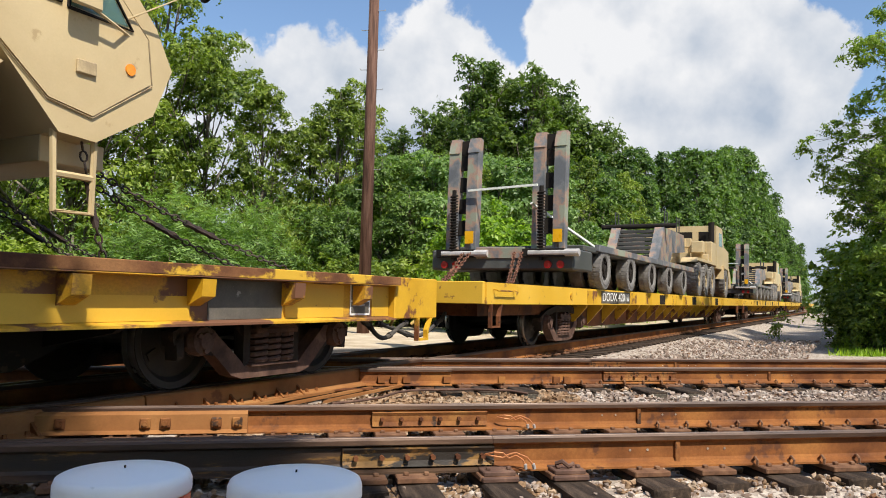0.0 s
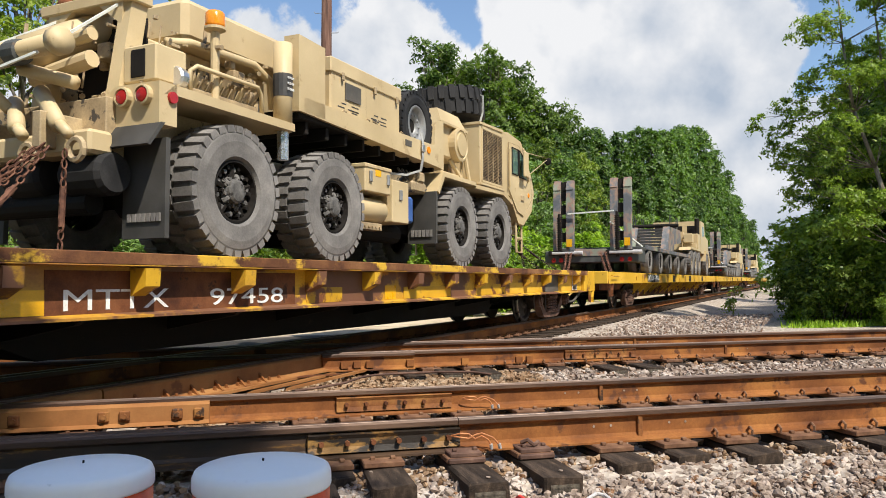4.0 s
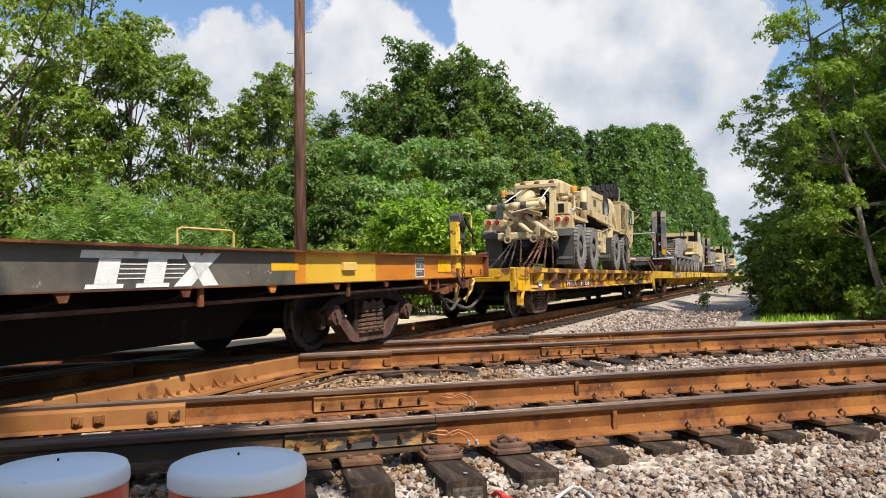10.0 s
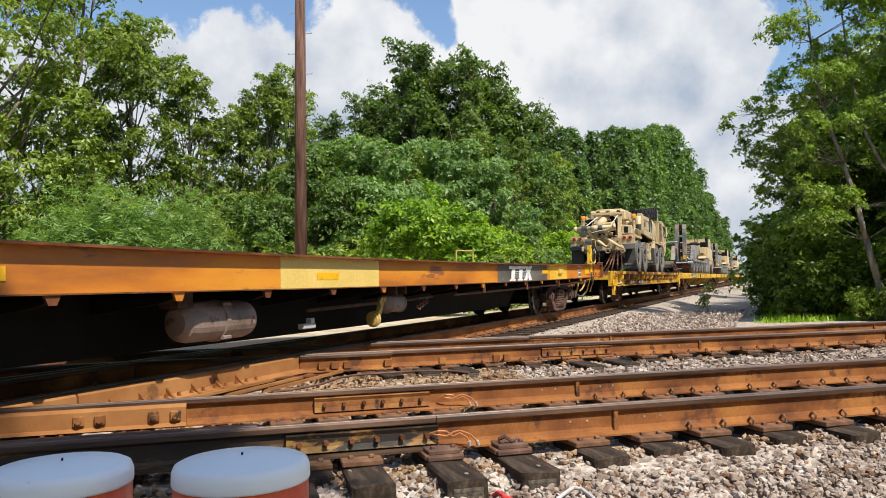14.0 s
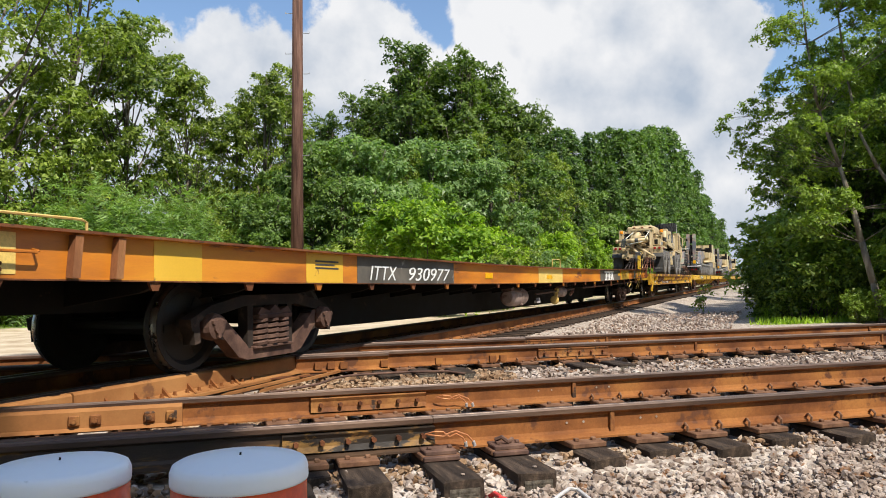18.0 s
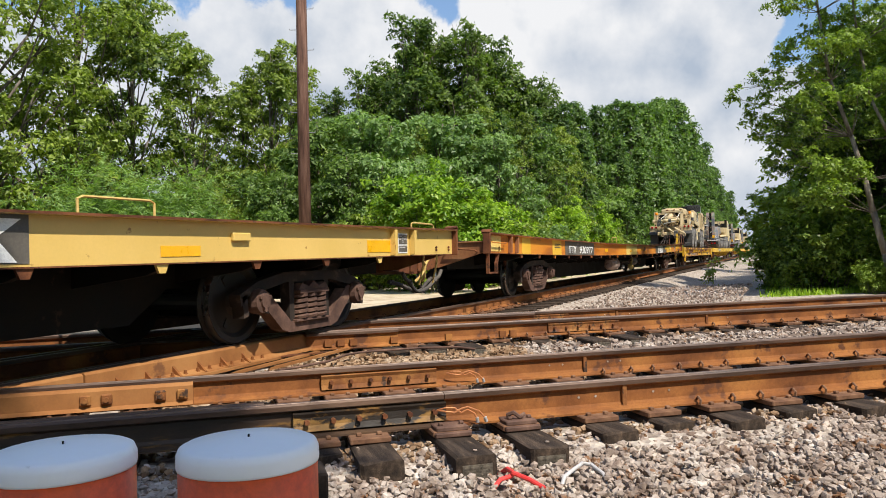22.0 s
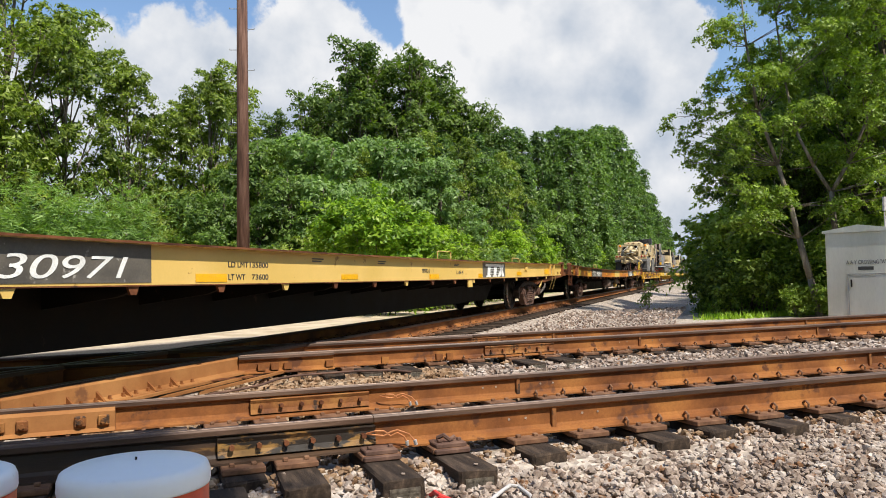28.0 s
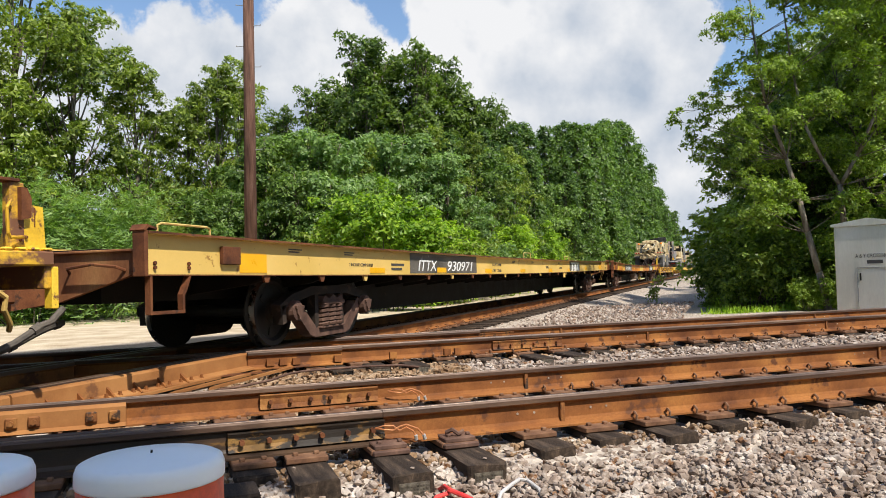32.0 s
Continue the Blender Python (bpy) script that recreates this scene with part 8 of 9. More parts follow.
        lathe(bm, [(0.16, -0.25), (0.19, -0.2), (0.19, 0.2), (0.16, 0.25)], 16, "y", (X(-12.9), y, z))
        part("air_bag", bm, "tyre_dark", tk, "dark cylinder below the tow beam")
    bm = bmesh.new()
    bm = bmesh.new()
    rnd = random.Random(4)
    for i in range(170):
        p = Vector((X(-12.75) + rnd.uniform(0, 1.8), rnd.uniform(-1.05, 0.7), rnd.uniform(2.62, 3.34)))
        q = p + Vector([(0.16, 0, 0), (0, 0.2, 0.03), (0.03, 0, 0.24), (0.1, 0.1, 0.05)][i % 4]) * rnd.uniform(-1, 1)
        rod(bm, p, q, rnd.uniform(0.008, 0.028), 6)
    for i in range(60):
        p = Vector((X(-12.7) + rnd.uniform(0, 1.8), rnd.uniform(-0.95, 0.7), rnd.uniform(2.62, 3.3)))
        k = rnd.uniform(0.03, 0.09)
        box(bm, p.x - k, p.x + k, p.y - k, p.y + k, p.z - k, p.z + k, 0.01)
    tagged(part("hydraulic_gear", bm, "tan_dark", tk), "tangle of dusty hydraulic valves and pipes", kind="stuff")
    bm = bmesh.new()
    for i in range(9):
        x, z = X(-12.6) + 0.18 * i, 2.75
        pipe(bm, sag((x, -0.9, z), (x + rnd.uniform(0.2, 0.7), -0.5, z + rnd.uniform(0.3, 0.6)), 0.12, 8), 0.016, 5)
    part("hydraulic_hoses", bm, "hose", tk, "dark hydraulic hoses")
    bm = bmesh.new()
    lathe(bm, [(0.16, -0.5), (0.27, -0.5), (0.27, -0.46), (0.17, -0.44), (0.17, 0.44), (0.27, 0.46), (0.27, 0.5), (0.16, 0.5)], 20, "y", (X(-12.2), 0.0, 2.85))
    part("winch_drum", bm, "tan_dark", tk, "cable winch drum")
    bm = bmesh.new()
    rod(bm, (X(-10.98), -1.13, 2.62), (X(-10.98), -1.13, 3.55), 0.10, 14)
    part("outrigger_cylinder", bm, "tan", tk, "upright outrigger cylinder with a warning band", True)
    bm = bmesh.new()
    rod(bm, (X(-10.98), -1.13, 2.98), (X(-10.98), -1.13, 3.22), 0.103, 14)
    part("warning_band", bm, "black_letter", tk)
    for i, words in enumerate(("OUTRIGGERS", "MUST BE", "EXTENDED")):
        text_part("warning_line", words, 0.035, X(-11.04), -1.236, 3.16 - 0.06 * i, "white", tk, 0, 0.11)
    bm = bmesh.new()
    rod(bm, (X(-10.98), -1.13, 2.62), (X(-10.98), -1.13, 2.32), 0.06, 10)
    part("outrigger_foot", bm, "silver", tk)
    c = part_box("control_box", tk, "tan", (X(-12.72), X(-12.36), -1.12, -0.74, 2.76, 3.08), "tan control cabinet with a dark panel", 0.015)
    part_box("control_panel", c, "black", (X(-12.73), X(-12.72), -1.0, -0.84, 2.80, 3.04))
    for y in (-1.1, 0.92):
        bm = bmesh.new()
        rod(bm, (X(-11.98), y, 2.7), (X(-11.98), y, 3.40), 0.042, 10)
        lathe(bm, [(0.05, 3.38), (0.10, 3.40), (0.10, 3.425)], 16, "z", (X(-11.98), y, 0))
        post = part("beacon_post", bm, "tan", tk)
        bm = bmesh.new()
        lathe(bm, [(0.088, 3.425), (0.092, 3.45), (0.088, 3.555), (0.07, 3.575), (0.002, 3.58)], 16, "z", (X(-11.98), y, 0))
        part("beacon", bm, "amber", post, "flat-topped amber warning beacon", True)
    bm = bmesh.new()
    lathe(bm, [(0.09, 0.0), (0.1, -0.08), (0.085, -0.1), (0.002, -0.1)], 14, "x", (X(-12.42), -1.12, 2.83))
    part("work_lamp", bm, "silver", tk, "round work lamp")
    bm = bmesh.new()
    for a, b_ in (((-12.66, -0.6, 3.5), (-13.25, -0.35, 2.95)), ((-12.6, 0.15, 3.5), (-13.22, 0.55, 3.06)), ((-13.25, -0.35, 2.95), (-13.3, 0.3, 2.82))):
        bm = bmesh.new()
        pipe(bm, [(X(a[0]), *a[1:]), (X(b_[0]), *b_[1:])], 0.016, 4)
        part("stow_strap", bm, "web", tk, "pale tie-down strap")
    bm = bmesh.new()
    rod(bm, (X(-12.9), -0.62, 1.72), (X(-12.9), 0.6, 1.72), 0.10, 12)
    part("rear_bumper_bar", bm, "black", tk)
    return tk


def tie_chains(name, pairs, size, material, label, off):
    """Load-binding chains between the load and the car, one thing each."""
    for a, b in pairs:
        ch = thing(name, label, "chain", "load-binding chains")
        pts = [Vector(p) - Vector((off, 0, 0)) for p in sag(a, b, 0.05, 6)]
        chain_links(ch, "chain_run", pts, size, material, "")
        mid = pts[3]
        bm = bmesh.new()
        d = (pts[6] - pts[0]).normalized()
        rod(bm, mid - d * 0.16, mid + d * 0.16, 0.024, 6)
        part("turnbuckle", bm, material, ch)
        move(ch, off)


def trailer(off, tail):
    """Low heavy-haul trailer seen from behind with its ramps raised."""
    t = thing("heavy_trailer", "camouflaged heavy-haul trailer with raised loading ramps on the flat car", "trailer", "heavy trailers")
    X = lambda v: v - off
    r = tail
    part_box("rear_frame", t, "darkgreen", (X(r), X(r + 1.2), -1.5, 1.5, 1.62, 2.02), "dark rear frame", 0.03)
    part_box("deck", t, "darkgreen", (X(r + 0.8), X(r + 11.2), -1.45, 1.45, 2.02, 2.14), "long dark trailer deck", 0.02)
    for s in (-1, 1):
        part_box("deck_edge", t, "camo", (X(r + 1.6), X(r + 12.6), *sorted((s * 1.42, s * 1.52)), 2.06, 2.2), "camouflaged deck edge rail")
    rm = tyre_mesh(0.44, 0.27, 0.24, 30, "tyre", 0.012)
    hub = rim_mesh(0.25, 0.26, -1, "black", 8)
    for i in range(5):
        for y in (-1.36, -0.95, 0.95, 1.36):
            w = instance(rm, "wheel", t, (X(r + 2.15 + i * 2.2), y, 1.285 + 0.44), 0, "grey trailer tyre")
            if y < -1.2:
                instance(hub, "wheel_hub", w, (0, 0, 0))
    for y in (-0.93, 0.93):
        ramp = thing_part("ramp", t, "raised camouflaged loading ramp")
        for k in (-1, 1):
            bm = bmesh.new()
            m = Matrix.Translation((X(r + 0.2), y + k * 0.215, 1.98)) @ pose(0, 0, 0, 0, 4, 0)
            prism(bm, [(-0.06, 0), (-0.10, 1.2), (-0.10, 2.0), (-0.03, 2.36), (0.12, 2.36), (0.14, 0)], -0.115, 0.115)
            prism(bm, [(-0.12, 2.04), (-0.06, 2.28), (-0.02, 2.28), (-0.02, 2.04)], -0.12, 0.12)
            for v in bm.verts:
                v.co = m @ v.co
            part("ramp_beam", bm, "camo", ramp)
        for z in (0.35, 0.8, 1.25, 1.7, 2.02):
            bm = bmesh.new()
            box(bm, -0.02, 0.05, -0.12, 0.12, z, z + 0.30, 0, Matrix.Translation((X(r + 0.22), y, 1.98)) @ pose(0, 0, 0, 0, 4, 0))
            part("ramp_rung", bm, "black", ramp)
        bm = bmesh.new()
        coil(bm, X(r - 0.04), y + 0.06, 1.98, 3.12, 0.07, 20, 0.016)
        rod(bm, (X(r - 0.04), y + 0.06, 1.8), (X(r - 0.04), y + 0.06, 3.22), 0.045, 8)
        part("assist_spring", bm, "black", ramp, "long black coil spring")
        part_box("warning_label", ramp, "reflector", (X(r + 0.08), X(r + 0.1), y - 0.31, y - 0.13, 2.15, 2.4), "yellow warning label", 0)
        part_box("ramp_hinge", ramp, "black", (X(r - 0.1), X(r + 0.3), y - 0.42, y + 0.42, 1.86, 2.02))
        bm = bmesh.new()
        rod(bm, (X(r - 0.05), y - 0.7, 1.94), (X(r - 0.05), y + 0.3, 1.94), 0.07, 10)
        part("ramp_shaft", bm, "cable", ramp)
    for y in (-1.25, -1.0, 0.95, 1.2):
        bm = bmesh.new()
        rod(bm, (X(r), y, 1.72), (X(r - 0.03), y, 1.72), 0.075, 12)
        part("tail_lamp", bm, "redlens", t, "round red tail lamp")
    part_box("light_bar", t, "camo", (X(r - 0.02), X(r + 0.3), -0.5, 0.5, 1.84, 2.06))
    bm = bmesh.new()
    pipe(bm, [(X(r + 0.1), 0.75, 3.22), (X(r + 0.06), -0.75, 3.26)], 0.03, 4)
    pipe(bm, [(X(r), -0.65, 2.9), (X(r + 2.4), -1.2, 2.2)], 0.03, 4)
    part("ramp_strap", bm, "web", t, "pale webbing strap across the ramps")
    # gooseneck
    for s in (-1, 1):
        panel(t, "gooseneck_cheek", [(X(r + 10.0), 2.1), (X(r + 11.1), 3.45), (X(r + 14.4), 3.45), (X(r + 14.6), 2.85), (X(r + 12.4), 2.7), (X(r + 11.6), 2.05)], *sorted((s * 0.55, s * 0.85)), "camo", "angular camouflaged gooseneck")
    for i in range(9):
        part_box("gooseneck_step", t, "flap", (X(r + 10.1 + i * 0.12), X(r + 10.26 + i * 0.12), -0.55, 0.55, 2.15 + 0.14 * i, 2.25 + 0.14 * i), "black stepped tread", 0.01)
    for y in (-0.8, 0.8):
        for x in (11.4, 13.4):
            bm = bmesh.new()
            pipe(bm, [(X(r + x), y, 3.4), (X(r + x), y, 4.0), (X(r + x + 0.4), y, 4.0), (X(r + x + 0.4), y, 3.4)], 0.02, 5)
            part("guard_hoop", bm, "darkgreen", t)
    bm = bmesh.new()
    rod(bm, (X(r + 11.2), -1.2, 3.5), (X(r + 11.2), 1.2, 3.5), 0.08, 10)
    part("cross_tube", bm, "black", t)
    return t


def thing_part(name, parent, label):
    """A part with sub-parts: its own mesh is a small pivot block."""
    return part(name, bmesh_block(), "black", parent, label)


def bmesh_block():
    bm = bmesh.new()
    box(bm, -0.02, 0.02, -0.02, 0.02, 1.6, 1.64)
    return bm


def tractor(off, rear):
    t = thing("heavy_tractor", "sand-tan eight-wheeled heavy military tractor coupled to the trailer", "truck", "heavy tractors")
    X = lambda v: v - off
    r = rear
    R = 0.62
    tm, rm = tyre_mesh(R, 0.42, 0.29, 24), {s: rim_mesh(0.29, 0.42, s, "tan_dark") for s in (-1, 1)}
    for ax in (0.9, 2.4, 3.9, 7.6):
        for s in (-1, 1):
            w = instance(tm, "wheel", t, (X(r + ax), s * 1.12, 1.29 + R), 0, "large dusty lugged tyre")
            instance(rm[s], "wheel_hub", w, (0, 0, 0))
    part_box("frame", t, "tan_dark", (X(r + 0.2), X(r + 8.4), -0.5, 0.5, 1.9, 2.4), "", 0.02)
    for s in (-1, 1):
        panel(t, "fender", [(X(r + 0.2), 2.5), (X(r + 0.4), 2.66), (X(r + 4.6), 2.66), (X(r + 4.8), 2.5), (X(r + 4.6), 2.56), (X(r + 0.4), 2.56)], *sorted((s * 0.8, s * 1.34)), "tan", "flat tan fender")
        panel(t, "front_fender", [(X(r + 6.8), 2.1), (X(r + 6.95), 2.66), (X(r + 8.3), 2.66), (X(r + 8.9), 2.3), (X(r + 8.9), 1.9), (X(r + 8.4), 1.9), (X(r + 8.2), 2.5), (X(r + 7.0), 2.55)], *sorted((s * 0.75, s * 1.34)), "tan")
    cab = panel(t, "cab", [(X(r + 5.4), 2.5), (X(r + 5.4), 4.25), (X(r + 7.1), 4.25), (X(r + 7.5), 3.5), (X(r + 9.0), 3.35), (X(r + 9.05), 2.2), (X(r + 7.0), 2.5)], -1.25, 1.25, "tan", "tall tan cab and bonnet")
    for s in (-1, 1):
        panel(cab, "side_window", [(X(r + 6.1), 3.45), (X(r + 6.1), 4.0), (X(r + 6.9), 4.0), (X(r + 7.1), 3.45)], *sorted((s * 1.25, s * 1.256)), "glass", "tinted side window")
    for y in (-0.85, 0.0, 0.85):
        part_box("rear_window", cab, "black", (X(r + 5.392), X(r + 5.4), y - 0.3, y + 0.3, 3.5, 4.0), "", 0)
    part_box("equipment_rack", t, "tan", (X(r + 4.2), X(r + 5.3), -1.25, 1.25, 2.66, 3.5), "loaded rack behind the cab", 0.03)
    bm = bmesh.new()
    rnd = random.Random(9)
    for i in range(22):
        p = Vector((X(r + 3.0) + rnd.uniform(0, 2.2), rnd.uniform(-1.1, 1.1), rnd.uniform(2.7, 3.7)))
        k = rnd.uniform(0.08, 0.22)
        box(bm, p.x - k, p.x + k, p.y - k, p.y + k, p.z - k, p.z + k, 0.01)
    tagged(part("winch_gear", bm, "tan", t), "winches and stowed gear", kind="stuff")
    bm = bmesh.new()
    rod(bm, (X(r + 5.1), -1.1, 2.6), (X(r + 5.1), -1.1, 4.35), 0.12, 12)
    part("exhaust_stack", bm, "black", t, "black exhaust stack")
    part_box("bumper", t, "tan", (X(r + 9.0), X(r + 9.35), -1.3, 1.3, 1.75, 2.2), "tan front bumper", 0.03)
    return t


# -- consist, from the head of the visible train to its tail --
car = dodx_flat(31.9, 3.0, "heavy flat car with smooth yellow sides and white reporting marks")
move(car, 17.45)
plate(car, "number_field", -8.6, -6.2, 1.0, 1.26, -1.381, "patch_grey")
text_part("reporting_marks", "DODX 42010", 0.26, -8.5, -1.386, 1.05, "white", car, 0, 2.2)
bm = bmesh.new()
lathe(bm, [(0.07, 0), (0.07, -0.02), (0.002, -0.022)], 12, "y", (-10.6, -1.38, 1.13))
part("jacking_boss", bm, "yellow", car)
tr0 = move(trailer(17.45, 6.6), 17.45)
hv0 = move(tractor(17.45, 20.5), 17.45)
for k in (1, 2, 3):
    off = 17.45 + 30.6 * k
    c2 = copy_thing(car, Matrix.Identity(4))
    for o in list(c2.children_recursive):
        if o.name.startswith(("number_field", "reporting_marks")):
            bpy.data.objects.remove(o)
    move(c2, off)
    if k != 3:
        move(copy_thing(tr0, Matrix.Identity(4)), off)
        move(copy_thing(hv0, Matrix.Identity(4)), off)
tie_chains("tie_down_chain", [((6.5, -0.5, 1.95), (4.6, -1.1, 1.3)), ((6.5, -0.35, 1.95), (4.9, -0.9, 1.3)), ((6.5, 0.6, 1.95), (4.6, 0.2, 1.3)), ((6.5, 0.75, 1.95), (4.9, 0.4, 1.3))], 0.06, "chain", "heavy rusty red-brown tie-down chain", 17.45)

mt = stake_flat(1.52, -18.25, "rust-streaked yellow flat car with a timber deck and stake pockets")
move(mt, -8.365)
plate(mt, "paint_patch", -9.72, -9.3, 0.82, 1.02, -1.362, "reflector", "orange-yellow reflective square")
plate(mt, "paint_patch", -5.5, -2.6, 0.82, 1.14, -1.272, "rust", "brown overpainted patch")
text_part("reporting_marks", "MTTX", 0.22, -5.35, -1.278, 0.85, "white", mt, 0, 1.0, "worn white reporting marks")
text_part("car_number", "97458", 0.21, -3.86, -1.278, 0.85, "white", mt, 0, 1.05, "worn white car number")
placard(mt, 8.07, 0.84, -1.275, 0.38)
for x, w, hi, c in ((-6.0, 0.5, 1.0, "reflector"), (-0.2, 1.5, 0.98, "yellow"), (-0.7, 0.28, 1.0, "reflector"), (2.3, 1.35, 1.0, "yellow"), (3.9, 1.9, 1.02, "yellow_bright"), (6.0, 0.95, 1.16, "patch_grey"), (7.0, 0.95, 1.16, "yellow_bright"), (8.5, 0.35, 1.16, "yellow_bright"), (-2.4, 0.7, 0.99, "yellow")):
    plate(mt, "paint_patch", x, x + w, 0.825, hi, -1.273, c)
part_box("lamp_box", mt, "yellow_clean", (-8.5, -8.15, -1.33, -1.27, 0.84, 0.90), "small yellow box")
bm = bmesh.new()
for i in range(3):
    prism(bm, [(-1.27, 1.02), (-1.38, 0.9), (-1.27, 0.9)], -6.8 + 0.12 * i, -6.77 + 0.12 * i, "x")
part("hook_bracket", bm, "rust", mt, "rusty ribbed hook bracket")
plate(mt, "paper_card", -7.95, -7.7, 0.88, 1.06, -1.278, "white", "stapled white paper card")
bars(mt, -9.5, 1.15, -1.275, 3, 0.2, 0.02)
bm = bmesh.new()
pipe(bm, sag((-9.65, -1.40, 1.12), (-8.95, -1.40, 1.12), 0.03, 6), 0.012, 5)
part("side_handhold", bm, "rust", mt)
wk = move(wrecker(-8.365), -8.365)
tie_chains("tie_down_chain", [((-13.35, 0.22, 2.12), (-14.45, 0.60, 1.28)), ((-13.35, 0.18, 2.15), (-14.4, 0.32, 1.28)), ((-13.4, 0.12, 2.12), (-14.3, 0.08, 1.28))], 0.036, "chain_dark", "dark tie-down chain from the truck to the deck", -8.365)
tie_chains("tie_down_chain", [((-13.4, 0.0, 2.15), (-13.5, 0.02, 1.28)), ((-13.4, -0.52, 2.12), (-14.45, -0.28, 1.28)), ((-13.4, -0.58, 2.12), (-14.4, -0.46, 1.28)), ((-13.4, -0.62, 2.10), (-14.4, -0.62, 1.28)), ((-13.4, -0.70, 2.12), (-14.25, -0.82, 1.28)), ((-13.35, -0.82, 2.1), (-13.4, -0.84, 1.28)), ((-13.4, -0.66, 2.15), (-14.3, -0.38, 1.28))], 0.04, "chain", "rusty tie-down chain from the truck to the deck", -8.365)
tie_chains("tie_down_chain", [((-3.2, -0.8, 2.0), (-1.2, -1.2, 1.28)), ((-3.2, -0.6, 2.0), (-1.7, -1.0, 1.28)), ((-3.3, 0.6, 2.0), (-1.3, 1.1, 1.28)), ((-3.3, 0.8, 2.0), (-1.8, 0.9, 1.28)), ((-3.5, -1.1, 2.15), (-3.3, -1.15, 1.28))], 0.04, "chain_dark", "dark tie-down chain with a coloured turnbuckle", -8.365)

f1 = long_flat(-20.1, -49.65, "empty long flat car, orange-faded yellow and rust", "yellow_faded", 1.46, 1.11, 3.6, 4.05)
move(f1, -34.875)
C = -34.875


def pos(v):
    return v - C


brake_stand(f1, pos(-21.29), 1.47)
plate(f1, "number_field", pos(-44.25), pos(-41.1), 1.11, 1.45, -1.371, "patch_grey")
text_part("reporting_marks", "ITTX", 0.27, pos(-43.93), -1.378, 1.15, "white", f1, 0.26, 0.78, "stencilled white reporting marks")
text_part("car_number", "930977", 0.27, pos(-42.78), -1.378, 1.15, "white", f1, 0.26, 1.52, "stencilled white car number")
plate(f1, "emblem_field", pos(-29.3), pos(-25.9), 1.11, 1.45, -1.371, "patch_grey")
logo(f1, pos(-28.72), 1.12, -1.372, 0.29, 1.5)
placard(f1, pos(-22.9), 1.13, -1.372, 0.29)
for a, b, c, lo, hi in ((-36.12, -33.97, "yellow_pale", 1.11, 1.45), (-35.44, -34.97, "reflector", 1.20, 1.28), (-47.64, -47.06, "yellow_bright", 1.11, 1.45), (-45.38, -44.6, "yellow_bright", 1.11, 1.45), (-25.7, -24.1, "yellow_bright", 1.11, 1.45), (-26.32, -25.84, "reflector", 1.25, 1.33), (-22.1, -21.6, "reflector", 1.2, 1.38),
                        (-39.6, -39.2, "reflector", 1.2, 1.3), (-49.5, -48.9, "yellow_pale", 1.14, 1.42)):
    plate(f1, "paint_patch", pos(a), pos(b), lo, hi, -1.3715, c, "", 0.003 if c != "reflector" else 0.006)
part_box("card_holder", f1, "yellow_clean", (pos(-24.95), pos(-24.65), -1.42, -1.37, 1.24, 1.34), "small yellow card holder")
bars(f1, pos(-45.2), 1.36, -1.375, 3, 0.5, 0.02)
bars(f1, pos(-24.55), 1.22, -1.372, 1, 0.25, 0.02)
for o in f1.children:
    if o.name.startswith("grab_rail") and o.data.vertices[0].co.x < 0:
        o.location.x = -0.8
settle(f1, 14.775, 0.12)

f2 = long_flat(-51.2, -80.6, "empty long flat car with clean pale-yellow side sills", "yellow_clean", 1.47, 1.10, 3.5, 3.95)
C = -65.9
move(f2, C)
for o in list(f2.children):
    if o.name.startswith(("brake_lever", "release_valve", "air_tank", "air_reservoir", "brake_rod", "reservoir_bracket", "tank_bracket", "sill_rib", "handhold")):
        for k in list(o.children):
            bpy.data.objects.remove(k)
        bpy.data.objects.remove(o)
plate(f2, "number_field", pos(-74.5), pos(-70.9), 1.12, 1.45, -1.371, "patch_grey")
text_part("reporting_marks", "ITTX", 0.26, pos(-74.15), -1.378, 1.16, "white", f2, 0.26, 0.9, "stencilled white reporting marks")
text_part("car_number", "930971", 0.26, pos(-72.69), -1.378, 1.16, "white", f2, 0.26, 1.5, "stencilled white car number")
plate(f2, "emblem_field", pos(-60.44), pos(-58.53), 1.12, 1.45, -1.371, "patch_grey")
logo(f2, pos(-60.3), 1.13, -1.372, 0.29, 1.58)
placard(f2, pos(-53.05), 1.13, -1.372, 0.27)
for k in (pos(-53.24), pos(-52.66)):
    bm = bmesh.new()
    prism(bm, [(-1.373, 1.105), (-1.45, 1.115), (-1.45, 1.44), (-1.373, 1.448)], k - 0.035, k + 0.035, "x")
    part("sill_rib", bm, "yellow_clean", f2, "upright welded rib")
for a, b, c, lo, hi in ((-79.16, -78.66, "reflector", 1.12, 1.32), (-76.01, -75.5, "reflector", 1.12, 1.2), (-73.24, -72.76, "reflector", 1.13, 1.22), (-70.28, -69.78, "reflector", 1.12, 1.2), (-67.2, -66.7, "reflector", 1.13, 1.2), (-63.79, -63.3, "reflector", 1.12, 1.2), (-60.78, -60.46, "reflector", 1.12, 1.2), (-57.33, -56.86, "reflector", 1.15, 1.24), (-53.88, -53.25, "reflector", 1.15, 1.3)):
    plate(f2, "reflector_strip", pos(a), pos(b), lo, hi, -1.3715, c, "orange-yellow reflective strip", 0.004)
part_box("hanger_bracket", f2, "yellow_clean", (pos(-61.44), pos(-61.18), -1.36, -1.33, 0.93, 1.1), "flat yellow hanger bracket", 0.004)
text_part("shop_mark", "L-89-4", 0.1, pos(-62.26), -1.373, 1.2, "black_letter", f2, 0, 0.42)
text_part("class_mark", "F89XH", 0.11, pos(-64.15), -1.373, 1.22, "black_letter", f2, 0, 0.36)
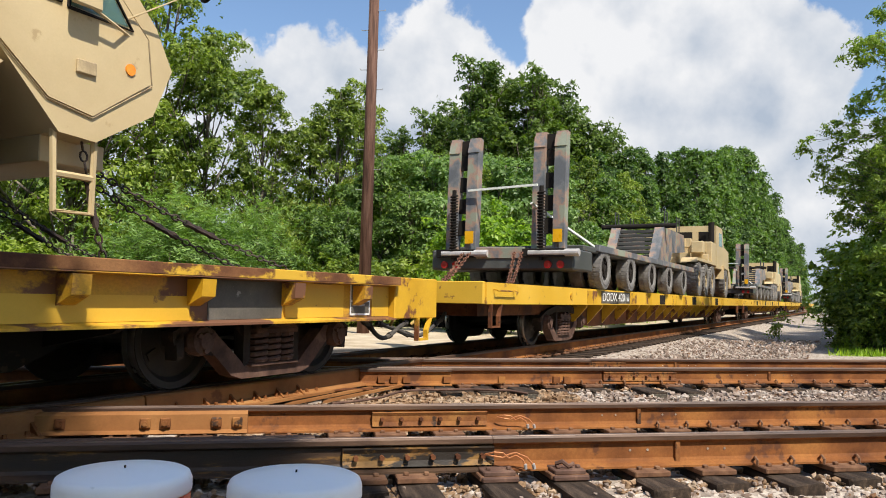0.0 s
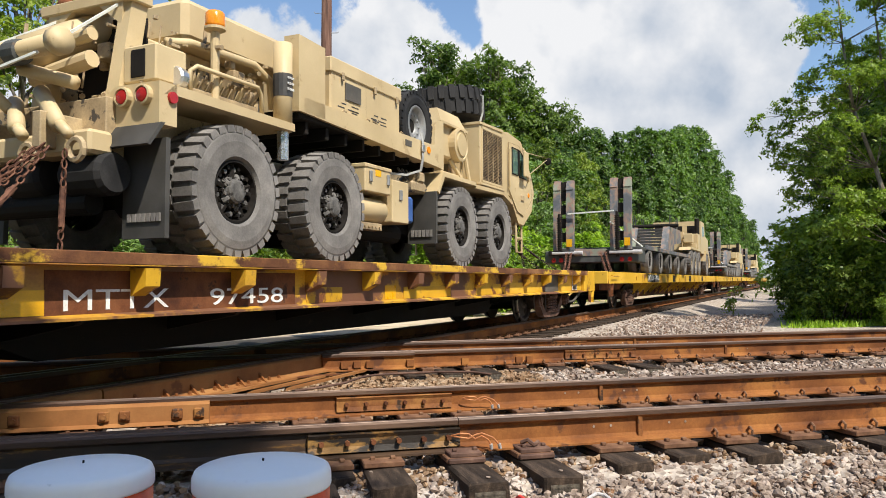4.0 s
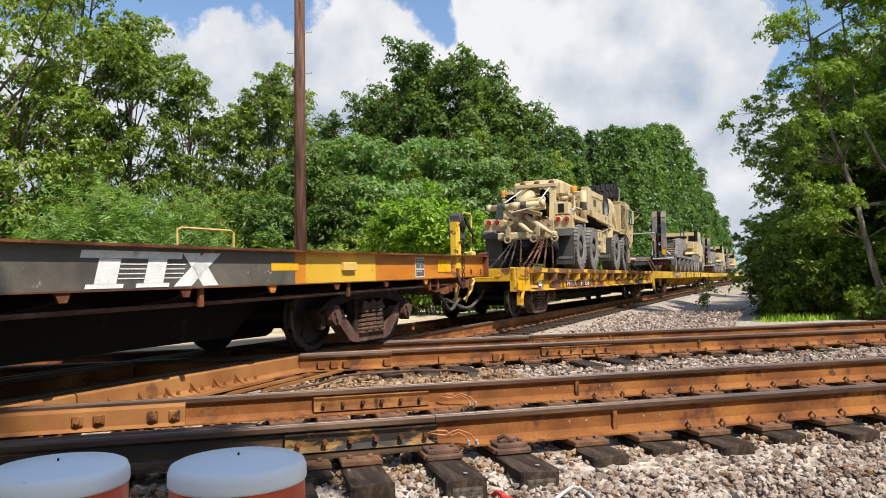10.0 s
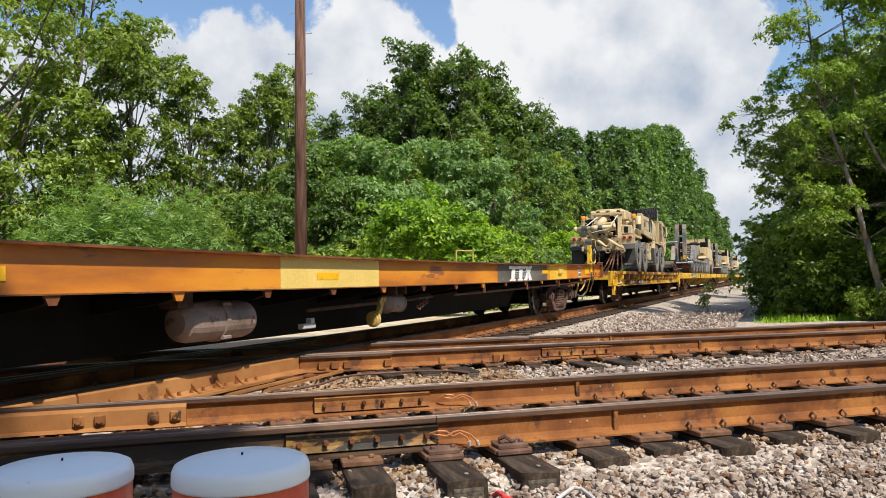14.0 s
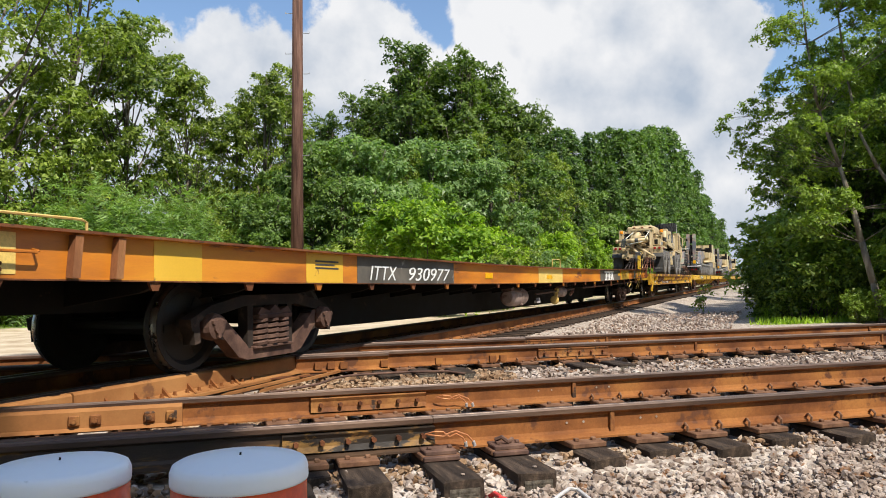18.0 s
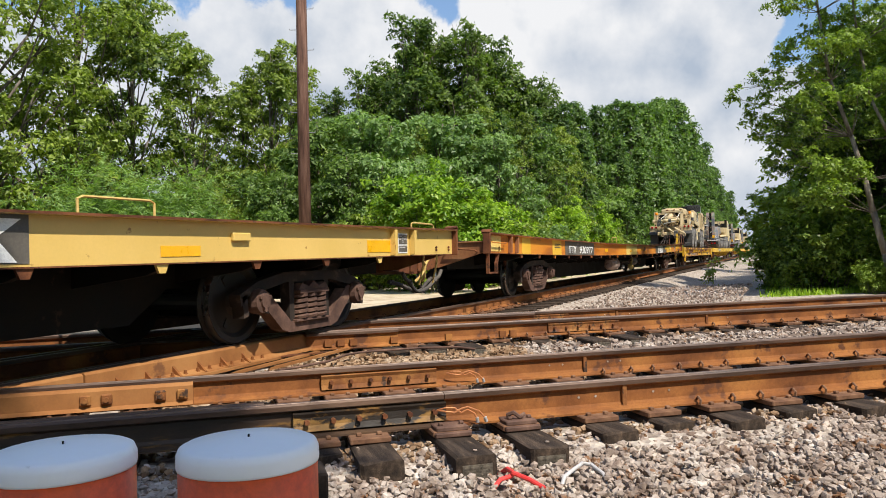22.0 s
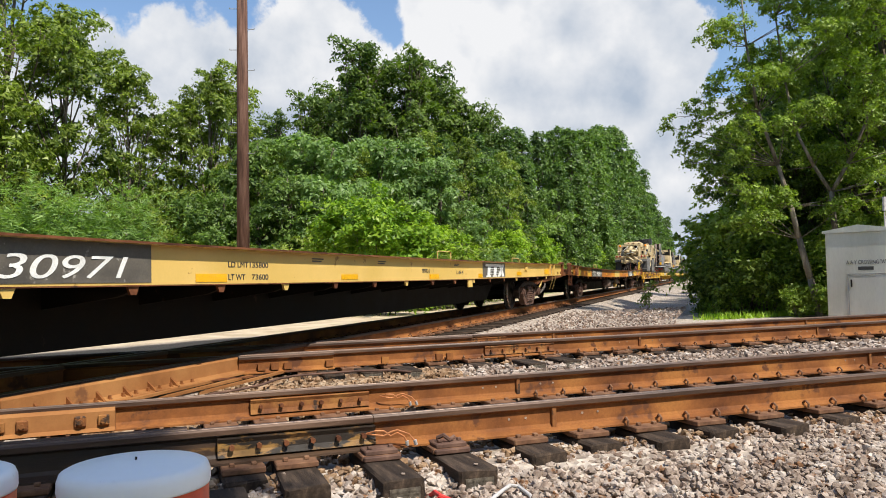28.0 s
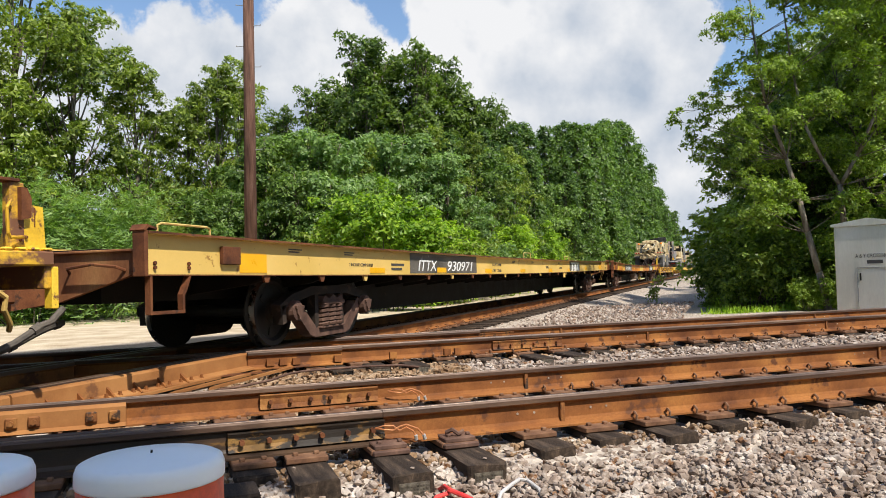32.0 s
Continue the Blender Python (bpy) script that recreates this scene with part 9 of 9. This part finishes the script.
text_part("load_limit", "LD LMT", 0.085, pos(-69.75), -1.373, 1.27, "black_letter", f2, 0, 0.36)
text_part("load_weight", "135800", 0.085, pos(-69.36), -1.373, 1.27, "black_letter", f2, 0, 0.36)
text_part("light_limit", "LT WT", 0.085, pos(-69.75), -1.373, 1.14, "black_letter", f2, 0, 0.30)
text_part("light_weight", "73600", 0.085, pos(-69.32), -1.373, 1.14, "black_letter", f2, 0, 0.32)
text_part("shoe_mark", "2 INCH HF COMP SHOES", 0.06, pos(-76.65), -1.373, 1.215, "black_letter", f2, 0, 0.74)
bars(f2, pos(-75.25), 1.27, -1.373, 2, 0.5, 0.035)
part_box("card_holder", f2, "rust", (pos(-79.5), pos(-79.2), -1.42, -1.37, 1.2, 1.38), "rusty brown card holder")
part_box("card_holder", f2, "yellow_clean", (pos(-56.45), pos(-56.2), -1.41, -1.37, 1.28, 1.36), "small yellow card holder")
for x in (-78.2, -76.8, -68.0, -66.0, -62.4):
    bars(f2, pos(x), 1.4, -1.373, 2, 0.3, 0.015)
settle(f2, 14.7, 0.07)

f3 = stake_flat(-81.5, -101.25, "yellow flat car with a worn hand-brake stand", True)
C = -91.375
move(f3, C)
for o in f3.children:
    if o.name.startswith(("corner_block", "end_sill")):
        o.data.materials[0] = M["yellow_rusty"]
b = part_box("brake_stand", f3, "yellow_rusty", (pos(-81.83), pos(-81.71), -1.30, -1.22, 1.27, 1.775), "upright rusty yellow hand-brake stand", 0.006)
part_box("top_plate", b, "rust", (pos(-82.1), pos(-81.76), -1.32, -1.18, 1.776, 1.80), "rusty flat top plate", 0.004)
bm = bmesh.new()
prism(bm, [(pos(-81.77), 1.50), (pos(-81.69), 1.52), (pos(-81.68), 1.66), (pos(-81.72), 1.735), (pos(-81.77), 1.74)], -1.34, -1.301)
part("gear_case", bm, "rust", b, "rusty hand-brake gear case")
bm = bmesh.new()
pipe(bm, [(pos(-81.73), -1.33, 1.38), (pos(-81.88), -1.36, 1.37), (pos(-81.90), -1.36, 1.40), (pos(-81.91), -1.36, 1.58), (pos(-81.84), -1.32, 1.64)], 0.013, 6)
part("grab_iron", bm, "yellow", b, "bent yellow grab iron")
bm = bmesh.new()
prism(bm, [(pos(-81.78), 1.285), (pos(-81.52), 1.285), (pos(-81.545), 1.61), (pos(-81.70), 1.625)], -1.295, -1.12)
h = part("brake_housing", bm, "yellow_worn", f3, "scuffed yellow hand-brake housing with rust patches")
part_box("housing_seam", h, "rust", (pos(-81.625), pos(-81.615), -1.299, -1.295, 1.46, 1.6), "", 0.001)
for x, z in ((-81.75, 1.36), (-81.70, 1.38), (-81.75, 1.46), (-81.72, 1.66)):
    bm = bmesh.new()
    rod(bm, (pos(x), -1.294, z), (pos(x), -1.31, z), 0.013, 6)
    part("bolt", bm, "rust", h)


# ---- small things beside the rails ----
def wires():
    for x, y in ((-0.36, -0.03), (0.10, 1.40)):
        w = thing("bond_wire", "loose orange copper bond wires at a rail joint", "wire", "rail bond wires")
        for k in range(2):
            bm = bmesh.new()
            f = -1 if k else 1
            pipe(bm, [(x - 0.12, y - 0.02, 0.10), (x - 0.07, y - 0.05, 0.105 + 0.012 * f), (x - 0.02, y - 0.06, 0.10 + 0.014 * f), (x + 0.02, y - 0.065, 0.095 - 0.012 * f), (x + 0.06, y - 0.07, 0.10 + 0.016 * k), (x + 0.10 + 0.03 * k, y - 0.08, 0.075 + 0.012 * k), (x + 0.115 + 0.05 * k, y - 0.085, 0.045), (x + 0.12 + 0.055 * k, y - 0.08, 0.028)], 0.0055, 6)
            w2 = part("strand", bm, "copper", w)
            bm = bmesh.new()
            rod(bm, (x + 0.115 + 0.05 * k, y - 0.085, 0.05), (x + 0.12 + 0.055 * k, y - 0.08, 0.02), 0.011, 8)
            part("clamp", bm, "cable", w2, "bright wire clamp")
    c = thing("signal_cable", "red signal cable end poking out of the ballast", "cable")
    bm = bmesh.new()
    pipe(bm, [(-0.29, -0.62, -0.16), (-0.27, -0.70, -0.11), (-0.28, -0.82, -0.10), (-0.22, -0.90, -0.12), (-0.17, -0.97, -0.15)], 0.013, 8)
    pipe(bm, [(-0.28, -0.80, -0.12), (-0.36, -0.84, -0.12), (-0.42, -0.88, -0.16)], 0.012, 8)
    part("sheath", bm, "red", c)
    c = thing("signal_cable", "pale grey signal cable loop in the ballast", "cable")
    bm = bmesh.new()
    pipe(bm, [(-0.08, -0.96, -0.17), (-0.03, -0.90, -0.125), (0.06, -0.83, -0.11), (0.13, -0.78, -0.10), (0.17, -0.80, -0.105), (0.19, -0.90, -0.13), (0.19, -0.96, -0.17)], 0.0105, 8)
    part("sheath", bm, "cable", c)


def weeds():
    rng = np.random.default_rng(12)
    for p, r, h, n in ((Vector((16.1, 21.1, -0.2)), 0.3, 0.95, 420), (Vector((18.6, 17.4, -0.3)), 0.5, 0.9, 500), (Vector((20.2, 18.6, -0.3)), 0.6, 0.7, 500)):
        w = thing("weed_clump", "leafy green weeds growing from the gravel", "weeds", "weed clumps")
        cs = [(rng.uniform(-r, r) * 0.5, rng.uniform(-r, r) * 0.5, h * f) for f in (0.3, 0.5, 0.7, 0.85)]
        V, Fc = leaf_cloud(rng, cs, [(r * 0.6, r * 0.6, h * 0.25)] * 4, n, 0.05, 0.6, 0.1)
        o = new("leaves", cloud_mesh("leaves", V.tolist(), Fc.tolist(), "leaf"))
        o.parent = w
        bm = bmesh.new()
        for c in cs:
            rod(bm, (0, 0, -0.1), c, 0.008, 4)
        part("stem", bm, "leaf", w)
        w.location = p


def grass():
    rng = np.random.default_rng(5)
    n = 30000
    x, y = rng.uniform(13, 30, n), rng.uniform(14.0, 30, n)
    q = (x - PIV.x) * N.x + (y - PIV.y) * N.y
    keep = (q < -5.4 - rng.uniform(0, 1.2, n))
    x2, y2 = rng.uniform(-24, 14, n), rng.uniform(12, 34, n)
    q2 = (x2 - PIV.x) * N.x + (y2 - PIV.y) * N.y
    k2 = q2 > 13.5 + rng.uniform(0, 3, n)
    x, y = np.concatenate([x[keep], x2[k2]]), np.concatenate([y[keep], y2[k2]])
    n = len(x)
    h, a = rng.uniform(0.06, 0.22, n), rng.uniform(0, 6.28, n)
    dx, dy = np.cos(a) * 0.03, np.sin(a) * 0.03
    z = np.where(x < y * 0.804 - 5.0, -0.08, -0.34)
    V = np.stack([np.stack([x - dx, y - dy, z], -1), np.stack([x + dx, y + dy, z], -1), np.stack([x + rng.normal(0, 0.06, n), y + rng.normal(0, 0.06, n), z + h], -1)], 1).reshape(-1, 3)
    Fc = (np.arange(n)[:, None] * 3 + np.array([[0, 1, 2]]))
    me = cloud_mesh("grass", V.tolist(), Fc.tolist(), "leaf_lime")
    tagged(new("grass", me), "short uneven green grass on the verges", "grass", kind="stuff")


wires()
weeds()
grass()
ties()
ballast()


def motions():
    times = [0.5 * i for i in range(65)]
    for ob, off in MOVERS:
        walk(ob, [(t, LINE @ Matrix.Translation((off + travelled(t), 0, 0))) for t in times])
    for w, at in SPINNERS:
        walk(w, [(0.2 * i, Matrix.Translation(at) @ pose(0, 0, 0, 0, math.degrees(travelled(0.2 * i) / WR) % 360, 0)) for i in range(161)])


motions()
